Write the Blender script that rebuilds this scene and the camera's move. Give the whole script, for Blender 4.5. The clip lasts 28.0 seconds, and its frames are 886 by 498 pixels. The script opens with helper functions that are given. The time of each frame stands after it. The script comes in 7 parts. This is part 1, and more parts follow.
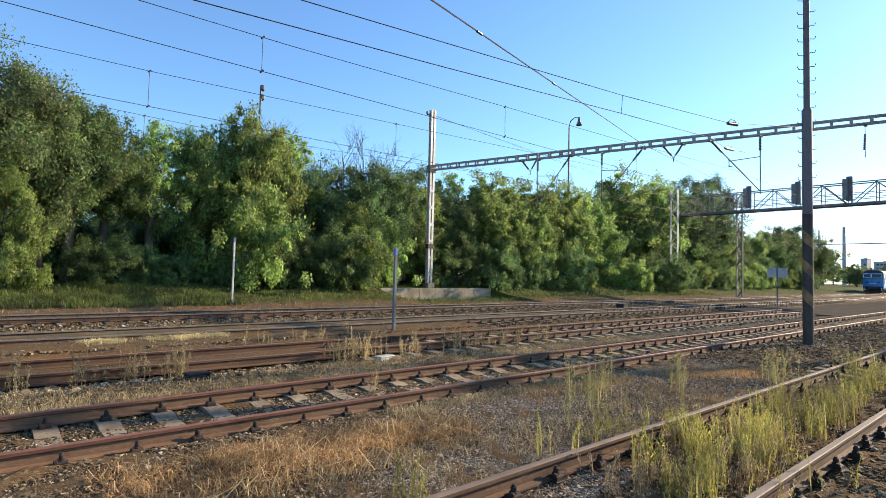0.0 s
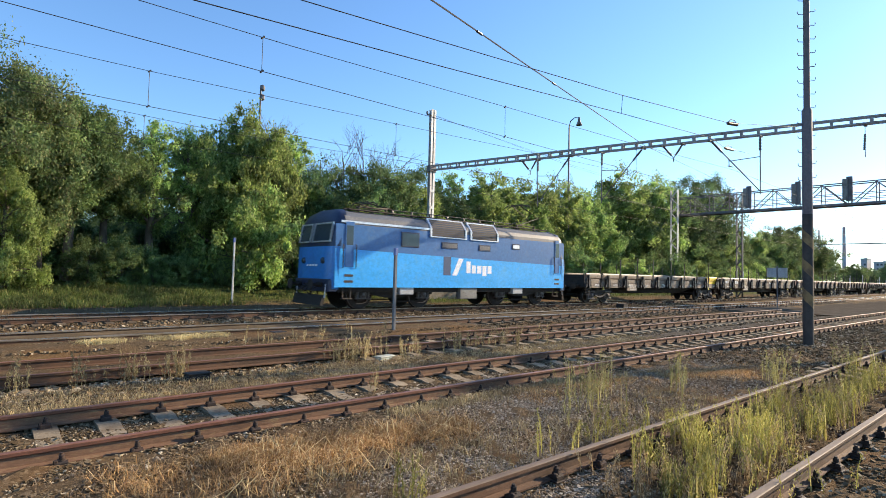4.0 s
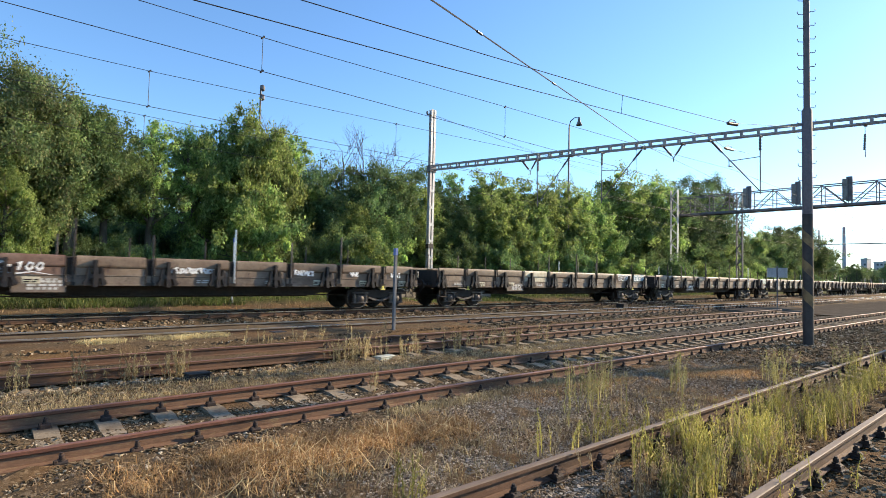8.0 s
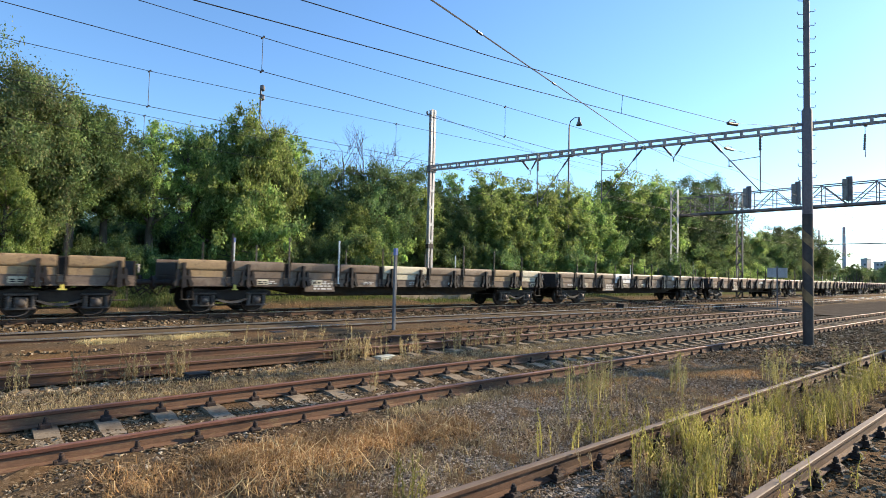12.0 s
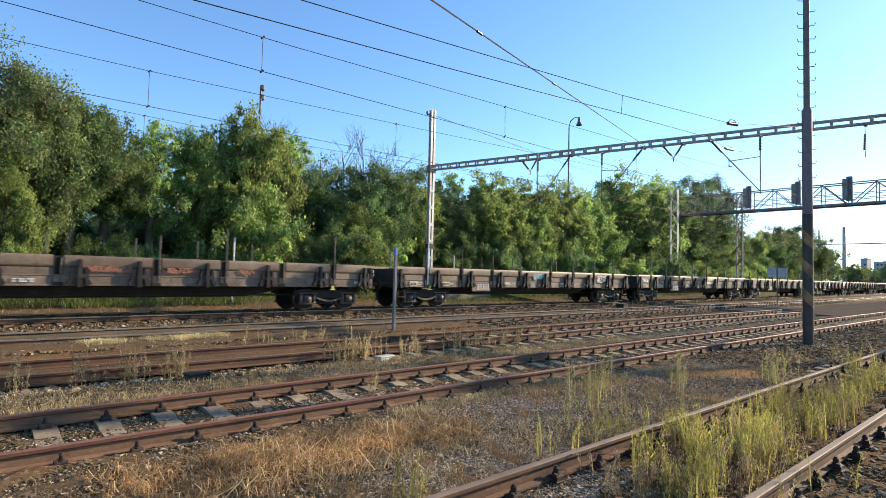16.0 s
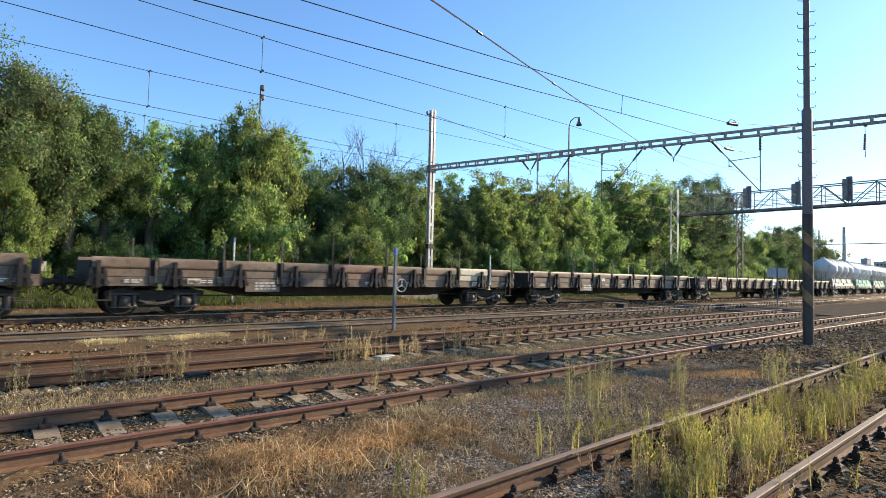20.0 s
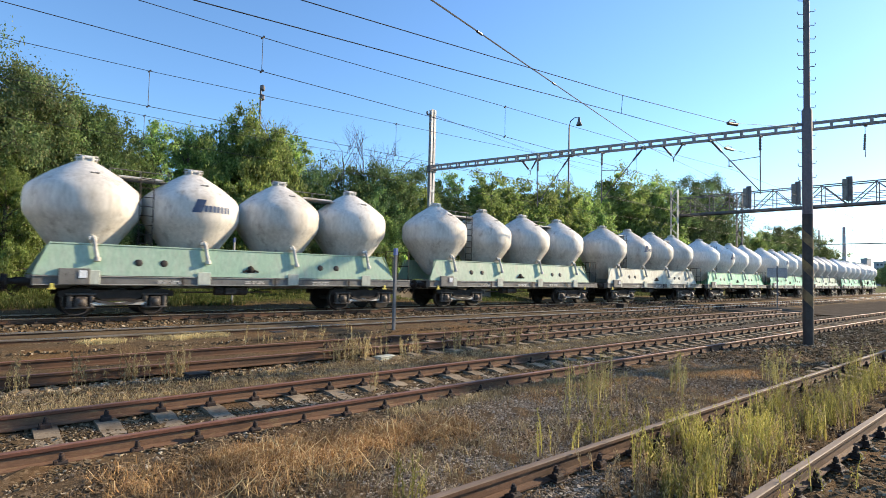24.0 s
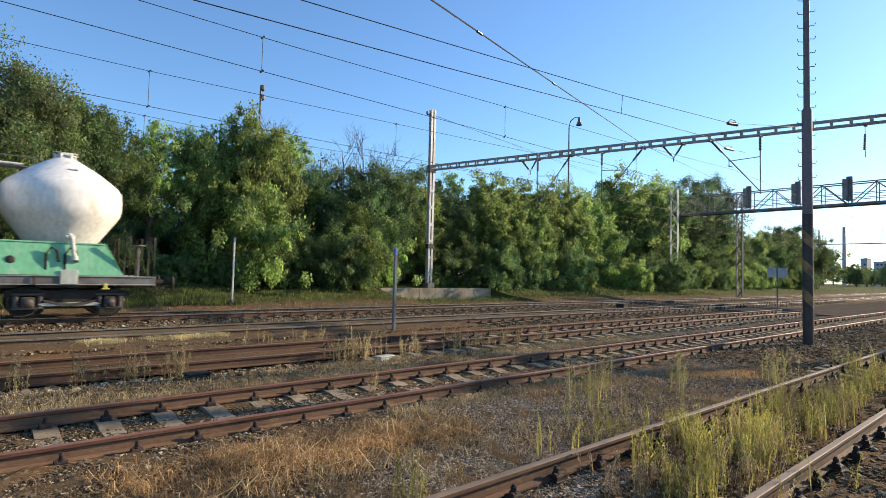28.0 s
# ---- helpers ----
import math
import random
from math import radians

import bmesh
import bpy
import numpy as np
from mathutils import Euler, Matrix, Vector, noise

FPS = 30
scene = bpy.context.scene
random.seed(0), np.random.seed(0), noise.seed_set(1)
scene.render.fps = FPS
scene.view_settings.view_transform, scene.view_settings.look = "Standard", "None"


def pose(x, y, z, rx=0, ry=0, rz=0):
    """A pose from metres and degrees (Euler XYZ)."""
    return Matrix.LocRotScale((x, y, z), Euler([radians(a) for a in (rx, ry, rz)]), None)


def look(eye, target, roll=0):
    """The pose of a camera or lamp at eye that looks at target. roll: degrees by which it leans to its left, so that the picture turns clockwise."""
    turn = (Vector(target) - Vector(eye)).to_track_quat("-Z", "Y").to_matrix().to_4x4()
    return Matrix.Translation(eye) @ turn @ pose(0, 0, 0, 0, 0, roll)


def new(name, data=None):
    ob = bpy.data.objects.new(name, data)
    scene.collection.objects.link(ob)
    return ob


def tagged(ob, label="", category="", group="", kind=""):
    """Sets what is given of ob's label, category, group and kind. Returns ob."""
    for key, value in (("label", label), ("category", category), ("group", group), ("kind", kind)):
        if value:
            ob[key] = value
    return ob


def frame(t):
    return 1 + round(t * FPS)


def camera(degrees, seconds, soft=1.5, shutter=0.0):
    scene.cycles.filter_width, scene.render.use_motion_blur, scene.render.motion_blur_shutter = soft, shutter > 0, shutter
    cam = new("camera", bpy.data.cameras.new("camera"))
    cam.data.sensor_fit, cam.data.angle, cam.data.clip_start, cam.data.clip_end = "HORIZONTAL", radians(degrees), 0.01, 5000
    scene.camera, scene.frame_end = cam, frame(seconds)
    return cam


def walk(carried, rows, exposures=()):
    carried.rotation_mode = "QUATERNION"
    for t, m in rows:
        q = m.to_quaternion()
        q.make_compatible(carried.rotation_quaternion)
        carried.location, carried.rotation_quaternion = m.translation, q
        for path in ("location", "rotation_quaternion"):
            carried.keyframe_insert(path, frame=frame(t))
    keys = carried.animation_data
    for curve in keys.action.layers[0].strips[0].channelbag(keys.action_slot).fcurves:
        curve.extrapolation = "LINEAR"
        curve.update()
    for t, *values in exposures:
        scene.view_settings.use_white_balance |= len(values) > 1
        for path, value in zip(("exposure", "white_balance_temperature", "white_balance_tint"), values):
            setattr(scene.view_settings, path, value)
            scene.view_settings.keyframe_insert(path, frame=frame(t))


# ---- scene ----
EYE = Vector((0.0, 0.0, 1.662))
YAW, PITCH, ROLL = 48.989, 2.635, 1.396
AIM = EYE + Vector((math.cos(radians(YAW)) * math.cos(radians(PITCH)), math.sin(radians(YAW)) * math.cos(radians(PITCH)), math.sin(radians(PITCH))))
cam = camera(77.89, 28.0, soft=0.85, shutter=0.07)
walk(cam, [(0.0, look(EYE, AIM, ROLL)), (28.0, look(EYE, AIM, ROLL))], exposures=[(0.0, 0.95), (21.5, 0.95), (23.5, 0.88), (26.0, 0.7), (27.0, 0.66), (28.0, 0.68)])

# ---- light: low evening sun beyond the right edge, clear sky ----
SUN_AZ, SUN_EL = radians(-15.0), radians(22.0)
TO_SUN = Vector((math.cos(SUN_EL) * math.cos(SUN_AZ), math.cos(SUN_EL) * math.sin(SUN_AZ), math.sin(SUN_EL)))
world = bpy.data.worlds.new("evening_sky")
scene.world = world
world.use_nodes = True
wn, wl = world.node_tree.nodes, world.node_tree.links
sky = wn.new("ShaderNodeTexSky")
sky.sky_type = "NISHITA"
sky.sun_disc = False
sky.sun_elevation = SUN_EL
sky.sun_rotation = radians(90) - SUN_AZ
sky.air_density, sky.dust_density, sky.ozone_density = 1.0, 0.25, 4.0
tint = wn.new("ShaderNodeMix")
tint.data_type, tint.blend_type = "RGBA", "MULTIPLY"
tint.inputs[0].default_value = 1.0
tint.inputs[7].default_value = (0.90, 1.03, 1.11, 1)
wl.new(sky.outputs[0], tint.inputs[6])
wl.new(tint.outputs[2], wn["Background"].inputs[0])
wn["Background"].inputs[1].default_value = 0.132
sun = new("sun", bpy.data.lights.new("sun", "SUN"))
sun.data.energy, sun.data.angle, sun.data.color = 5.0, radians(0.6), (1.0, 0.80, 0.55)
sun.matrix_world = look(TO_SUN * 50, (0, 0, 0))

# ---- levels and lines of the yard ----
GAUGE = 1.507
ZR = 0.117            # rail top of the train's track
TRAIN_Y = 20.416
TRACKS = {"siding": 2.42, "storage": 6.94, "loop": 10.75, "second_main": 15.2, "main": TRAIN_Y}


def rail_z(y):
    return float(np.interp(y, (7.7, 10.7, 15.2, 20.4), (0.0, 0.055, 0.09, ZR)))


def bend(x):
    """Sideways drift of the two main tracks where they curve away in the distance."""
    return 0.00036 * max(0.0, x - 32.0) ** 2 if x < 200 else 0.00036 * 168 ** 2 + 0.121 * (x - 200)


def ground_z(x, y):
    z = rail_z(y) - 0.2
    z += 0.055 * float(np.interp(y, (4.0, 5.3, 6.0, 6.25, 7.7, 7.9, 8.2, 8.8), (0, 1, 1, 0, 0, 1, 1, 0)))
    if y > 22.3:
        if 19.4 < x < 29.4:
            z = float(np.interp(y, (22.3, 28.15, 28.35, 31, 60), (-0.08, -0.02, 0.7, 1.0, 1.2)))
        else:
            z = float(np.interp(y, (22.3, 23.5, 26.5, 29.5, 60), (-0.08, 0.0, 0.3, 0.9, 1.2)))
    if y > 60:
        z = float(np.interp(y, (60, 200), (1.2, 0.0)))
    if y < 1:
        z = float(np.interp(y, (-40, 0, 1), (-0.3, -0.25, rail_z(1) - 0.2)))
    return z


# ---- materials ----
def nodes_of(name):
    m = bpy.data.materials.new(name)
    m.use_nodes = True
    return m, m.node_tree.nodes, m.node_tree.links


def ramp(n, l, source, stops):
    r = n.new("ShaderNodeValToRGB")
    el = r.color_ramp.elements
    while len(el) < len(stops):
        el.new(0.5)
    for e, (p, col) in zip(el, stops):
        e.position = p
        e.color = (*col, 1) if len(col) == 3 else col
    l.new(source, r.inputs[0])
    return r.outputs[0]


def noise_of(n, l, vec, scale, detail=4.0, rough=0.6):
    t = n.new("ShaderNodeTexNoise")
    t.inputs["Scale"].default_value, t.inputs["Detail"].default_value, t.inputs["Roughness"].default_value = scale, detail, rough
    l.new(vec, t.inputs["Vector"])
    return t.outputs["Fac"]


def mix(n, l, fac, a, b, mode="MIX"):
    m = n.new("ShaderNodeMix")
    m.data_type, m.blend_type = "RGBA", mode
    for s, v in ((m.inputs[0], fac), (m.inputs[6], a), (m.inputs[7], b)):
        if hasattr(v, "is_output"):
            l.new(v, s)
        elif isinstance(v, (int, float)):
            s.default_value = v
        else:
            s.default_value = (*v, 1)
    return m.outputs[2]


def surface(name, base, worn, grain=14.0, stain=1.3, wear=0.5, rough=0.7, metal=0.0, bump=0.25, vary=0.12, grime=None, stretch=(1, 1, 1)):
    """Two-scale weathered surface: fine grain, broad stains in the worn colour, object-to-object variation."""
    m, n, l = nodes_of(name)
    b = n["Principled BSDF"]
    tc = n.new("ShaderNodeTexCoord")
    mp = n.new("ShaderNodeMapping")
    mp.inputs["Scale"].default_value = stretch
    info = n.new("ShaderNodeObjectInfo")
    add = n.new("ShaderNodeVectorMath")
    add.operation = "MULTIPLY_ADD"
    add.inputs[1].default_value = (1, 1, 1)
    rnd = n.new("ShaderNodeVectorMath")
    rnd.operation = "SCALE"
    rnd.inputs[0].default_value = (17.0, 31.0, 11.0)
    l.new(info.outputs["Random"], rnd.inputs["Scale"])
    l.new(tc.outputs["Object"], add.inputs[0])
    l.new(rnd.outputs[0], add.inputs[2])
    l.new(add.outputs[0], mp.inputs[0])
    v = mp.outputs[0]
    big, fine = noise_of(n, l, v, stain, 5.0, 0.65), noise_of(n, l, v, grain, 6.0, 0.7)
    lo = 0.62 - 0.3 * wear
    mask = ramp(n, l, big, ((lo, (0, 0, 0)), (lo + 0.16, (1, 1, 1))))
    col = mix(n, l, mask, base, worn)
    tone = ramp(n, l, fine, ((0.25, (0.62, 0.62, 0.62)), (0.75, (1.25, 1.25, 1.25))))
    col = mix(n, l, 0.75, col, tone, "MULTIPLY")
    if grime:
        spots = ramp(n, l, noise_of(n, l, v, stain * 4.3, 7.0, 0.75), ((0.55, (0, 0, 0)), (0.68, (1, 1, 1))))
        col = mix(n, l, spots, col, grime)
    hsv = n.new("ShaderNodeHueSaturation")
    val = n.new("ShaderNodeMapRange")
    val.inputs[3].default_value, val.inputs[4].default_value = 1 - vary, 1 + vary
    l.new(info.outputs["Random"], val.inputs[0])
    l.new(val.outputs[0], hsv.inputs["Value"])
    l.new(col, hsv.inputs["Color"])
    l.new(hsv.outputs[0], b.inputs["Base Color"])
    rr = n.new("ShaderNodeMapRange")
    rr.inputs[3].default_value, rr.inputs[4].default_value = max(0.02, rough - 0.12), min(1, rough + 0.12)
    l.new(big, rr.inputs[0])
    l.new(rr.outputs[0], b.inputs["Roughness"])
    b.inputs["Metallic"].default_value = metal
    if bump:
        bp = n.new("ShaderNodeBump")
        bp.inputs["Strength"].default_value, bp.inputs["Distance"].default_value = bump, 0.02
        l.new(fine, bp.inputs["Height"])
        l.new(bp.outputs[0], b.inputs["Normal"])
    return m


def leaf_surface(name, dark, light, straw=None, trans=0.35, rough=0.55):
    """Foliage: each leaf its own tone, some light through it."""
    m, n, l = nodes_of(name)
    b = n["Principled BSDF"]
    geo, info = n.new("ShaderNodeNewGeometry"), n.new("ShaderNodeObjectInfo")
    stops = [(0.0, dark), (0.75, light)] + ([(0.93, straw)] if straw else [])
    col = ramp(n, l, geo.outputs["Random Per Island"], stops)
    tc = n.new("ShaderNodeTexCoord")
    # lit and shaded clumps put into the colour: dark bluish to bright warm patches
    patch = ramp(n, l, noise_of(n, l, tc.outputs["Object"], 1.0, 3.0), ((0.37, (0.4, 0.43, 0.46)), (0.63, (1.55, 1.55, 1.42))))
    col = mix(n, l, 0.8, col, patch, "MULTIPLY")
    hsv = n.new("ShaderNodeHueSaturation")
    for sock, lo, hi in (("Value", 0.75, 1.25), ("Hue", 0.485, 0.512)):
        val = n.new("ShaderNodeMapRange")
        val.inputs[3].default_value, val.inputs[4].default_value = lo, hi
        l.new(info.outputs["Random"], val.inputs[0])
        l.new(val.outputs[0], hsv.inputs[sock])
    l.new(col, hsv.inputs["Color"])
    l.new(hsv.outputs[0], b.inputs["Base Color"])
    b.inputs["Roughness"].default_value = rough
    b.inputs["Specular IOR Level"].default_value = 0.25
    tr, mx = n.new("ShaderNodeBsdfTranslucent"), n.new("ShaderNodeMixShader")
    l.new(hsv.outputs[0], tr.inputs[0])
    mx.inputs[0].default_value = trans
    l.new(b.outputs[0], mx.inputs[1])
    l.new(tr.outputs[0], mx.inputs[2])
    l.new(mx.outputs[0], n["Material Output"].inputs[0])
    return m


M = {}
M["rust_rail"] = surface("rust_rail", (0.155, 0.062, 0.036), (0.105, 0.047, 0.028), 60, 3, 0.5, 0.8, 0.05, 0.3, 0.08, (0.26, 0.12, 0.07), (0.3, 1, 1))
M["web_dust"] = surface("web_dust", (0.175, 0.096, 0.055), (0.12, 0.064, 0.037), 60, 3, 0.5, 0.9, 0, 0.4, 0.06, (0.26, 0.18, 0.09), (0.3, 1, 1))
M["dark_rail"] = surface("dark_rail", (0.115, 0.058, 0.031), (0.075, 0.042, 0.025), 60, 3, 0.5, 0.85, 0.05, 0.3, 0.08, (0.17, 0.1, 0.06), (0.3, 1, 1))
M["dull_head"] = surface("dull_head", (0.2, 0.145, 0.105), (0.13, 0.088, 0.06), 40, 2, 0.45, 0.75, 0.0, 0.1, 0.05, None, (0.15, 1, 1))
M["rust_head"] = surface("rust_head", (0.23, 0.105, 0.066), (0.16, 0.075, 0.048), 40, 2, 0.45, 0.5, 0.15, 0.1, 0.05, None, (0.15, 1, 1))
M["shiny_head"] = surface("shiny_head", (0.5, 0.43, 0.35), (0.34, 0.27, 0.2), 40, 2, 0.3, 0.27, 0.75, 0.04, 0.05, None, (0.1, 1, 1))
M["concrete"] = surface("concrete", (0.3, 0.24, 0.165), (0.2, 0.155, 0.105), 30, 2.4, 0.5, 0.9, 0, 0.4, 0.14, (0.15, 0.11, 0.076))
M["wall_concrete"] = surface("wall_concrete", (0.33, 0.275, 0.2), (0.2, 0.165, 0.115), 12, 1.1, 0.5, 0.9, 0, 0.4, 0.05, (0.13, 0.11, 0.075))
M["sleeper_wood"] = surface("sleeper_wood", (0.07, 0.05, 0.038), (0.11, 0.085, 0.065), 25, 2, 0.5, 0.9, 0, 0.5, 0.2, None, (1, 0.15, 1))
M["clip_iron"] = surface("clip_iron", (0.03, 0.021, 0.017), (0.06, 0.035, 0.025), 50, 6, 0.5, 0.8, 0.2, 0.3, 0.1)
M["wagon_brown"] = surface("wagon_brown", (0.155, 0.105, 0.067), (0.215, 0.157, 0.107), 16, 0.9, 0.5, 0.55, 0.0, 0.3, 0.2, (0.075, 0.046, 0.034), (1, 1, 0.6))
M["wagon_rust"] = surface("wagon_rust", (0.155, 0.08, 0.052), (0.19, 0.115, 0.08), 16, 0.9, 0.5, 0.55, 0.05, 0.3, 0.13, (0.07, 0.04, 0.03), (1, 1, 0.6))
M["wagon_sill"] = surface("wagon_sill", (0.15, 0.108, 0.078), (0.24, 0.185, 0.138), 14, 1.4, 0.6, 0.7, 0.05, 0.3, 0.2, (0.06, 0.04, 0.032))
M["panel_tan"] = surface("panel_tan", (0.33, 0.225, 0.115), (0.25, 0.165, 0.09), 16, 1.0, 0.4, 0.65, 0, 0.2, 0.1, (0.14, 0.09, 0.055))
M["panel_cream"] = surface("panel_cream", (0.62, 0.56, 0.40), (0.36, 0.28, 0.18), 16, 1.2, 0.25, 0.65, 0, 0.2, 0.1, (0.22, 0.14, 0.08))
M["panel_white"] = surface("panel_white", (0.72, 0.70, 0.66), (0.45, 0.4, 0.34), 16, 1.2, 0.2, 0.65, 0, 0.2, 0.1, (0.25, 0.18, 0.13))
M["panel_yellow"] = surface("panel_yellow", (0.75, 0.50, 0.015), (0.6, 0.38, 0.02), 16, 1.0, 0.2, 0.55, 0, 0.15, 0.05)
M["panel_teal"] = surface("panel_teal", (0.2, 0.42, 0.44), (0.14, 0.2, 0.2), 12, 2.5, 0.5, 0.65, 0, 0.2, 0.1)
M["under_dark"] = surface("under_dark", (0.024, 0.019, 0.015), (0.045, 0.034, 0.026), 14, 2, 0.5, 0.85, 0.1, 0.3, 0.15)
M["bogie_iron"] = surface("bogie_iron", (0.042, 0.032, 0.025), (0.085, 0.066, 0.05), 20, 3, 0.5, 0.8, 0.1, 0.3, 0.15, (0.04, 0.03, 0.026))
M["wheel_steel"] = surface("wheel_steel", (0.018, 0.015, 0.013), (0.028, 0.022, 0.018), 20, 4, 0.5, 0.8, 0.1, 0.2, 0.1)
M["latch_iron"] = surface("latch_iron", (0.028, 0.021, 0.018), (0.07, 0.052, 0.042), 24, 4, 0.35, 0.45, 0.3, 0.3, 0.15, (0.016, 0.013, 0.012))
# lighter than the frames: sunlit highlights of the axle boxes put into the colour
M["axle_dust"] = surface("axle_dust", (0.1, 0.085, 0.074), (0.055, 0.046, 0.04), 24, 4, 0.5, 0.55, 0.25, 0.3, 0.15, (0.025, 0.021, 0.019))
M["flange_pale"] = surface("flange_pale", (0.4, 0.385, 0.34), (0.27, 0.25, 0.22), 12, 1.5, 0.5, 0.65, 0.0, 0.2, 0.1, (0.16, 0.14, 0.12))
M["tyre_bright"] = surface("tyre_bright", (0.16, 0.15, 0.14), (0.1, 0.09, 0.08), 30, 4, 0.3, 0.35, 0.9, 0.1, 0.05)
M["deck_wood"] = surface("deck_wood", (0.14, 0.10, 0.075), (0.2, 0.16, 0.12), 20, 2, 0.5, 0.9, 0, 0.4, 0.15, None, (1, 0.2, 1))
M["wagon_scrawl"] = surface("wagon_scrawl", (0.30, 0.12, 0.08), (0.22, 0.1, 0.07), 20, 3, 0.3, 0.7, 0, 0.05, 0.05)
M["scrawl_white"] = surface("scrawl_white", (0.78, 0.77, 0.74), (0.62, 0.6, 0.56), 20, 3, 0.3, 0.6, 0, 0.05, 0.05)
M["mark_yellow"] = surface("mark_yellow", (0.72, 0.6, 0.12), (0.5, 0.4, 0.1), 20, 3, 0.3, 0.6, 0, 0.05, 0.05)
M["tank_white"] = surface("tank_white", (0.86, 0.83, 0.77), (0.76, 0.72, 0.64), 9, 0.7, 0.3, 0.5, 0, 0.05, 0.05, (0.6, 0.55, 0.46), (1, 1, 0.35))
M["tank_grey"] = surface("tank_grey", (0.68, 0.65, 0.59), (0.5, 0.46, 0.4), 9, 0.7, 0.5, 0.55, 0, 0.06, 0.06, (0.36, 0.32, 0.27), (1, 1, 0.35))
M["apron_green"] = surface("apron_green", (0.19, 0.50, 0.27), (0.3, 0.56, 0.37), 10, 0.8, 0.45, 0.45, 0, 0.06, 0.05, (0.45, 0.58, 0.44), (1, 1, 0.3))
M["apron_mint"] = surface("apron_mint", (0.31, 0.46, 0.34), (0.4, 0.49, 0.39), 10, 0.8, 0.5, 0.55, 0, 0.08, 0.05, (0.34, 0.38, 0.31), (1, 1, 0.3))
M["apron_pale"] = surface("apron_pale", (0.5, 0.53, 0.45), (0.4, 0.41, 0.345), 10, 0.8, 0.5, 0.6, 0, 0.08, 0.05, (0.3, 0.29, 0.24), (1, 1, 0.3))
M["frame_grey"] = surface("frame_grey", (0.2, 0.195, 0.18), (0.13, 0.122, 0.11), 12, 1.5, 0.5, 0.7, 0.05, 0.2, 0.1, (0.07, 0.062, 0.055))
M["pipe_white"] = surface("pipe_white", (0.6, 0.58, 0.53), (0.4, 0.37, 0.32), 20, 3, 0.4, 0.6, 0, 0.1, 0.1)
M["loco_light"] = surface("loco_light", (0.045, 0.41, 0.9), (0.07, 0.44, 0.9), 8, 0.8, 0.3, 0.33, 0, 0.03, 0.02, (0.1, 0.4, 0.74))
M["loco_dark"] = surface("loco_dark", (0.028, 0.13, 0.34), (0.035, 0.14, 0.36), 8, 0.8, 0.3, 0.4, 0, 0.03, 0.02, (0.06, 0.15, 0.3))
M["loco_front"] = surface("loco_front", (0.025, 0.19, 0.5), (0.035, 0.23, 0.54), 8, 0.8, 0.3, 0.35, 0, 0.03, 0.02)
M["loco_mask"] = surface("loco_mask", (0.016, 0.025, 0.06), (0.025, 0.03, 0.06), 8, 0.8, 0.3, 0.4, 0, 0.03, 0.02)
M["loco_roof"] = surface("loco_roof", (0.11, 0.115, 0.125), (0.08, 0.08, 0.088), 10, 1, 0.4, 0.6, 0.0, 0.1, 0.05, (0.2, 0.19, 0.18))
M["frame_silver"] = surface("frame_silver", (0.62, 0.63, 0.65), (0.5, 0.5, 0.52), 10, 1, 0.3, 0.35, 0.7, 0.05, 0.02)
M["dark_glass"] = surface("dark_glass", (0.03, 0.05, 0.07), (0.04, 0.055, 0.07), 3, 1, 0.3, 0.12, 0, 0.0, 0.02)
M["letter_white"] = surface("letter_white", (0.82, 0.84, 0.86), (0.75, 0.78, 0.8), 10, 2, 0.3, 0.5, 0, 0, 0.0)
M["letter_blue"] = surface("letter_blue", (0.03, 0.06, 0.14), (0.04, 0.07, 0.15), 10, 2, 0.3, 0.5, 0, 0, 0.0)
M["galvanised"] = surface("galvanised", (0.60, 0.58, 0.55), (0.42, 0.39, 0.36), 14, 1.2, 0.4, 0.5, 0.35, 0.1, 0.08, (0.3, 0.25, 0.22), (1, 1, 0.2))
M["beam_steel"] = surface("beam_steel", (0.13, 0.125, 0.13), (0.09, 0.08, 0.08), 14, 1.2, 0.4, 0.6, 0.3, 0.1, 0.08)
M["portal_steel"] = surface("portal_steel", (0.27, 0.26, 0.25), (0.18, 0.165, 0.155), 14, 1.2, 0.4, 0.6, 0.3, 0.1, 0.08)
M["mast_paint"] = surface("mast_paint", (0.13, 0.108, 0.112), (0.095, 0.075, 0.08), 16, 1.5, 0.5, 0.7, 0.0, 0.15, 0.05, (0.2, 0.15, 0.13))
M["stripe_yellow"] = surface("stripe_yellow", (0.22, 0.135, 0.05), (0.11, 0.068, 0.034), 16, 2.5, 0.5, 0.65, 0, 0.15, 0.05)
M["stripe_black"] = surface("stripe_black", (0.028, 0.021, 0.018), (0.05, 0.038, 0.032), 16, 2.5, 0.5, 0.65, 0, 0.15, 0.05)
M["wire"] = surface("wire", (0.05, 0.05, 0.052), (0.07, 0.065, 0.06), 10, 1, 0.4, 0.6, 0.5, 0, 0.02)
M["insulator"] = surface("insulator", (0.05, 0.03, 0.025), (0.07, 0.045, 0.035), 10, 1, 0.4, 0.35, 0, 0, 0.02)
M["post_white"] = surface("post_white", (0.62, 0.61, 0.58), (0.45, 0.43, 0.4), 16, 2, 0.4, 0.6, 0.1, 0.1, 0.05)
M["post_grey"] = surface("post_grey", (0.15, 0.15, 0.16), (0.1, 0.1, 0.105), 16, 2, 0.4, 0.55, 0.2, 0.1, 0.05)
M["cap_blue"] = surface("cap_blue", (0.12, 0.17, 0.38), (0.17, 0.2, 0.33), 16, 3, 0.4, 0.6, 0, 0.1, 0.05)
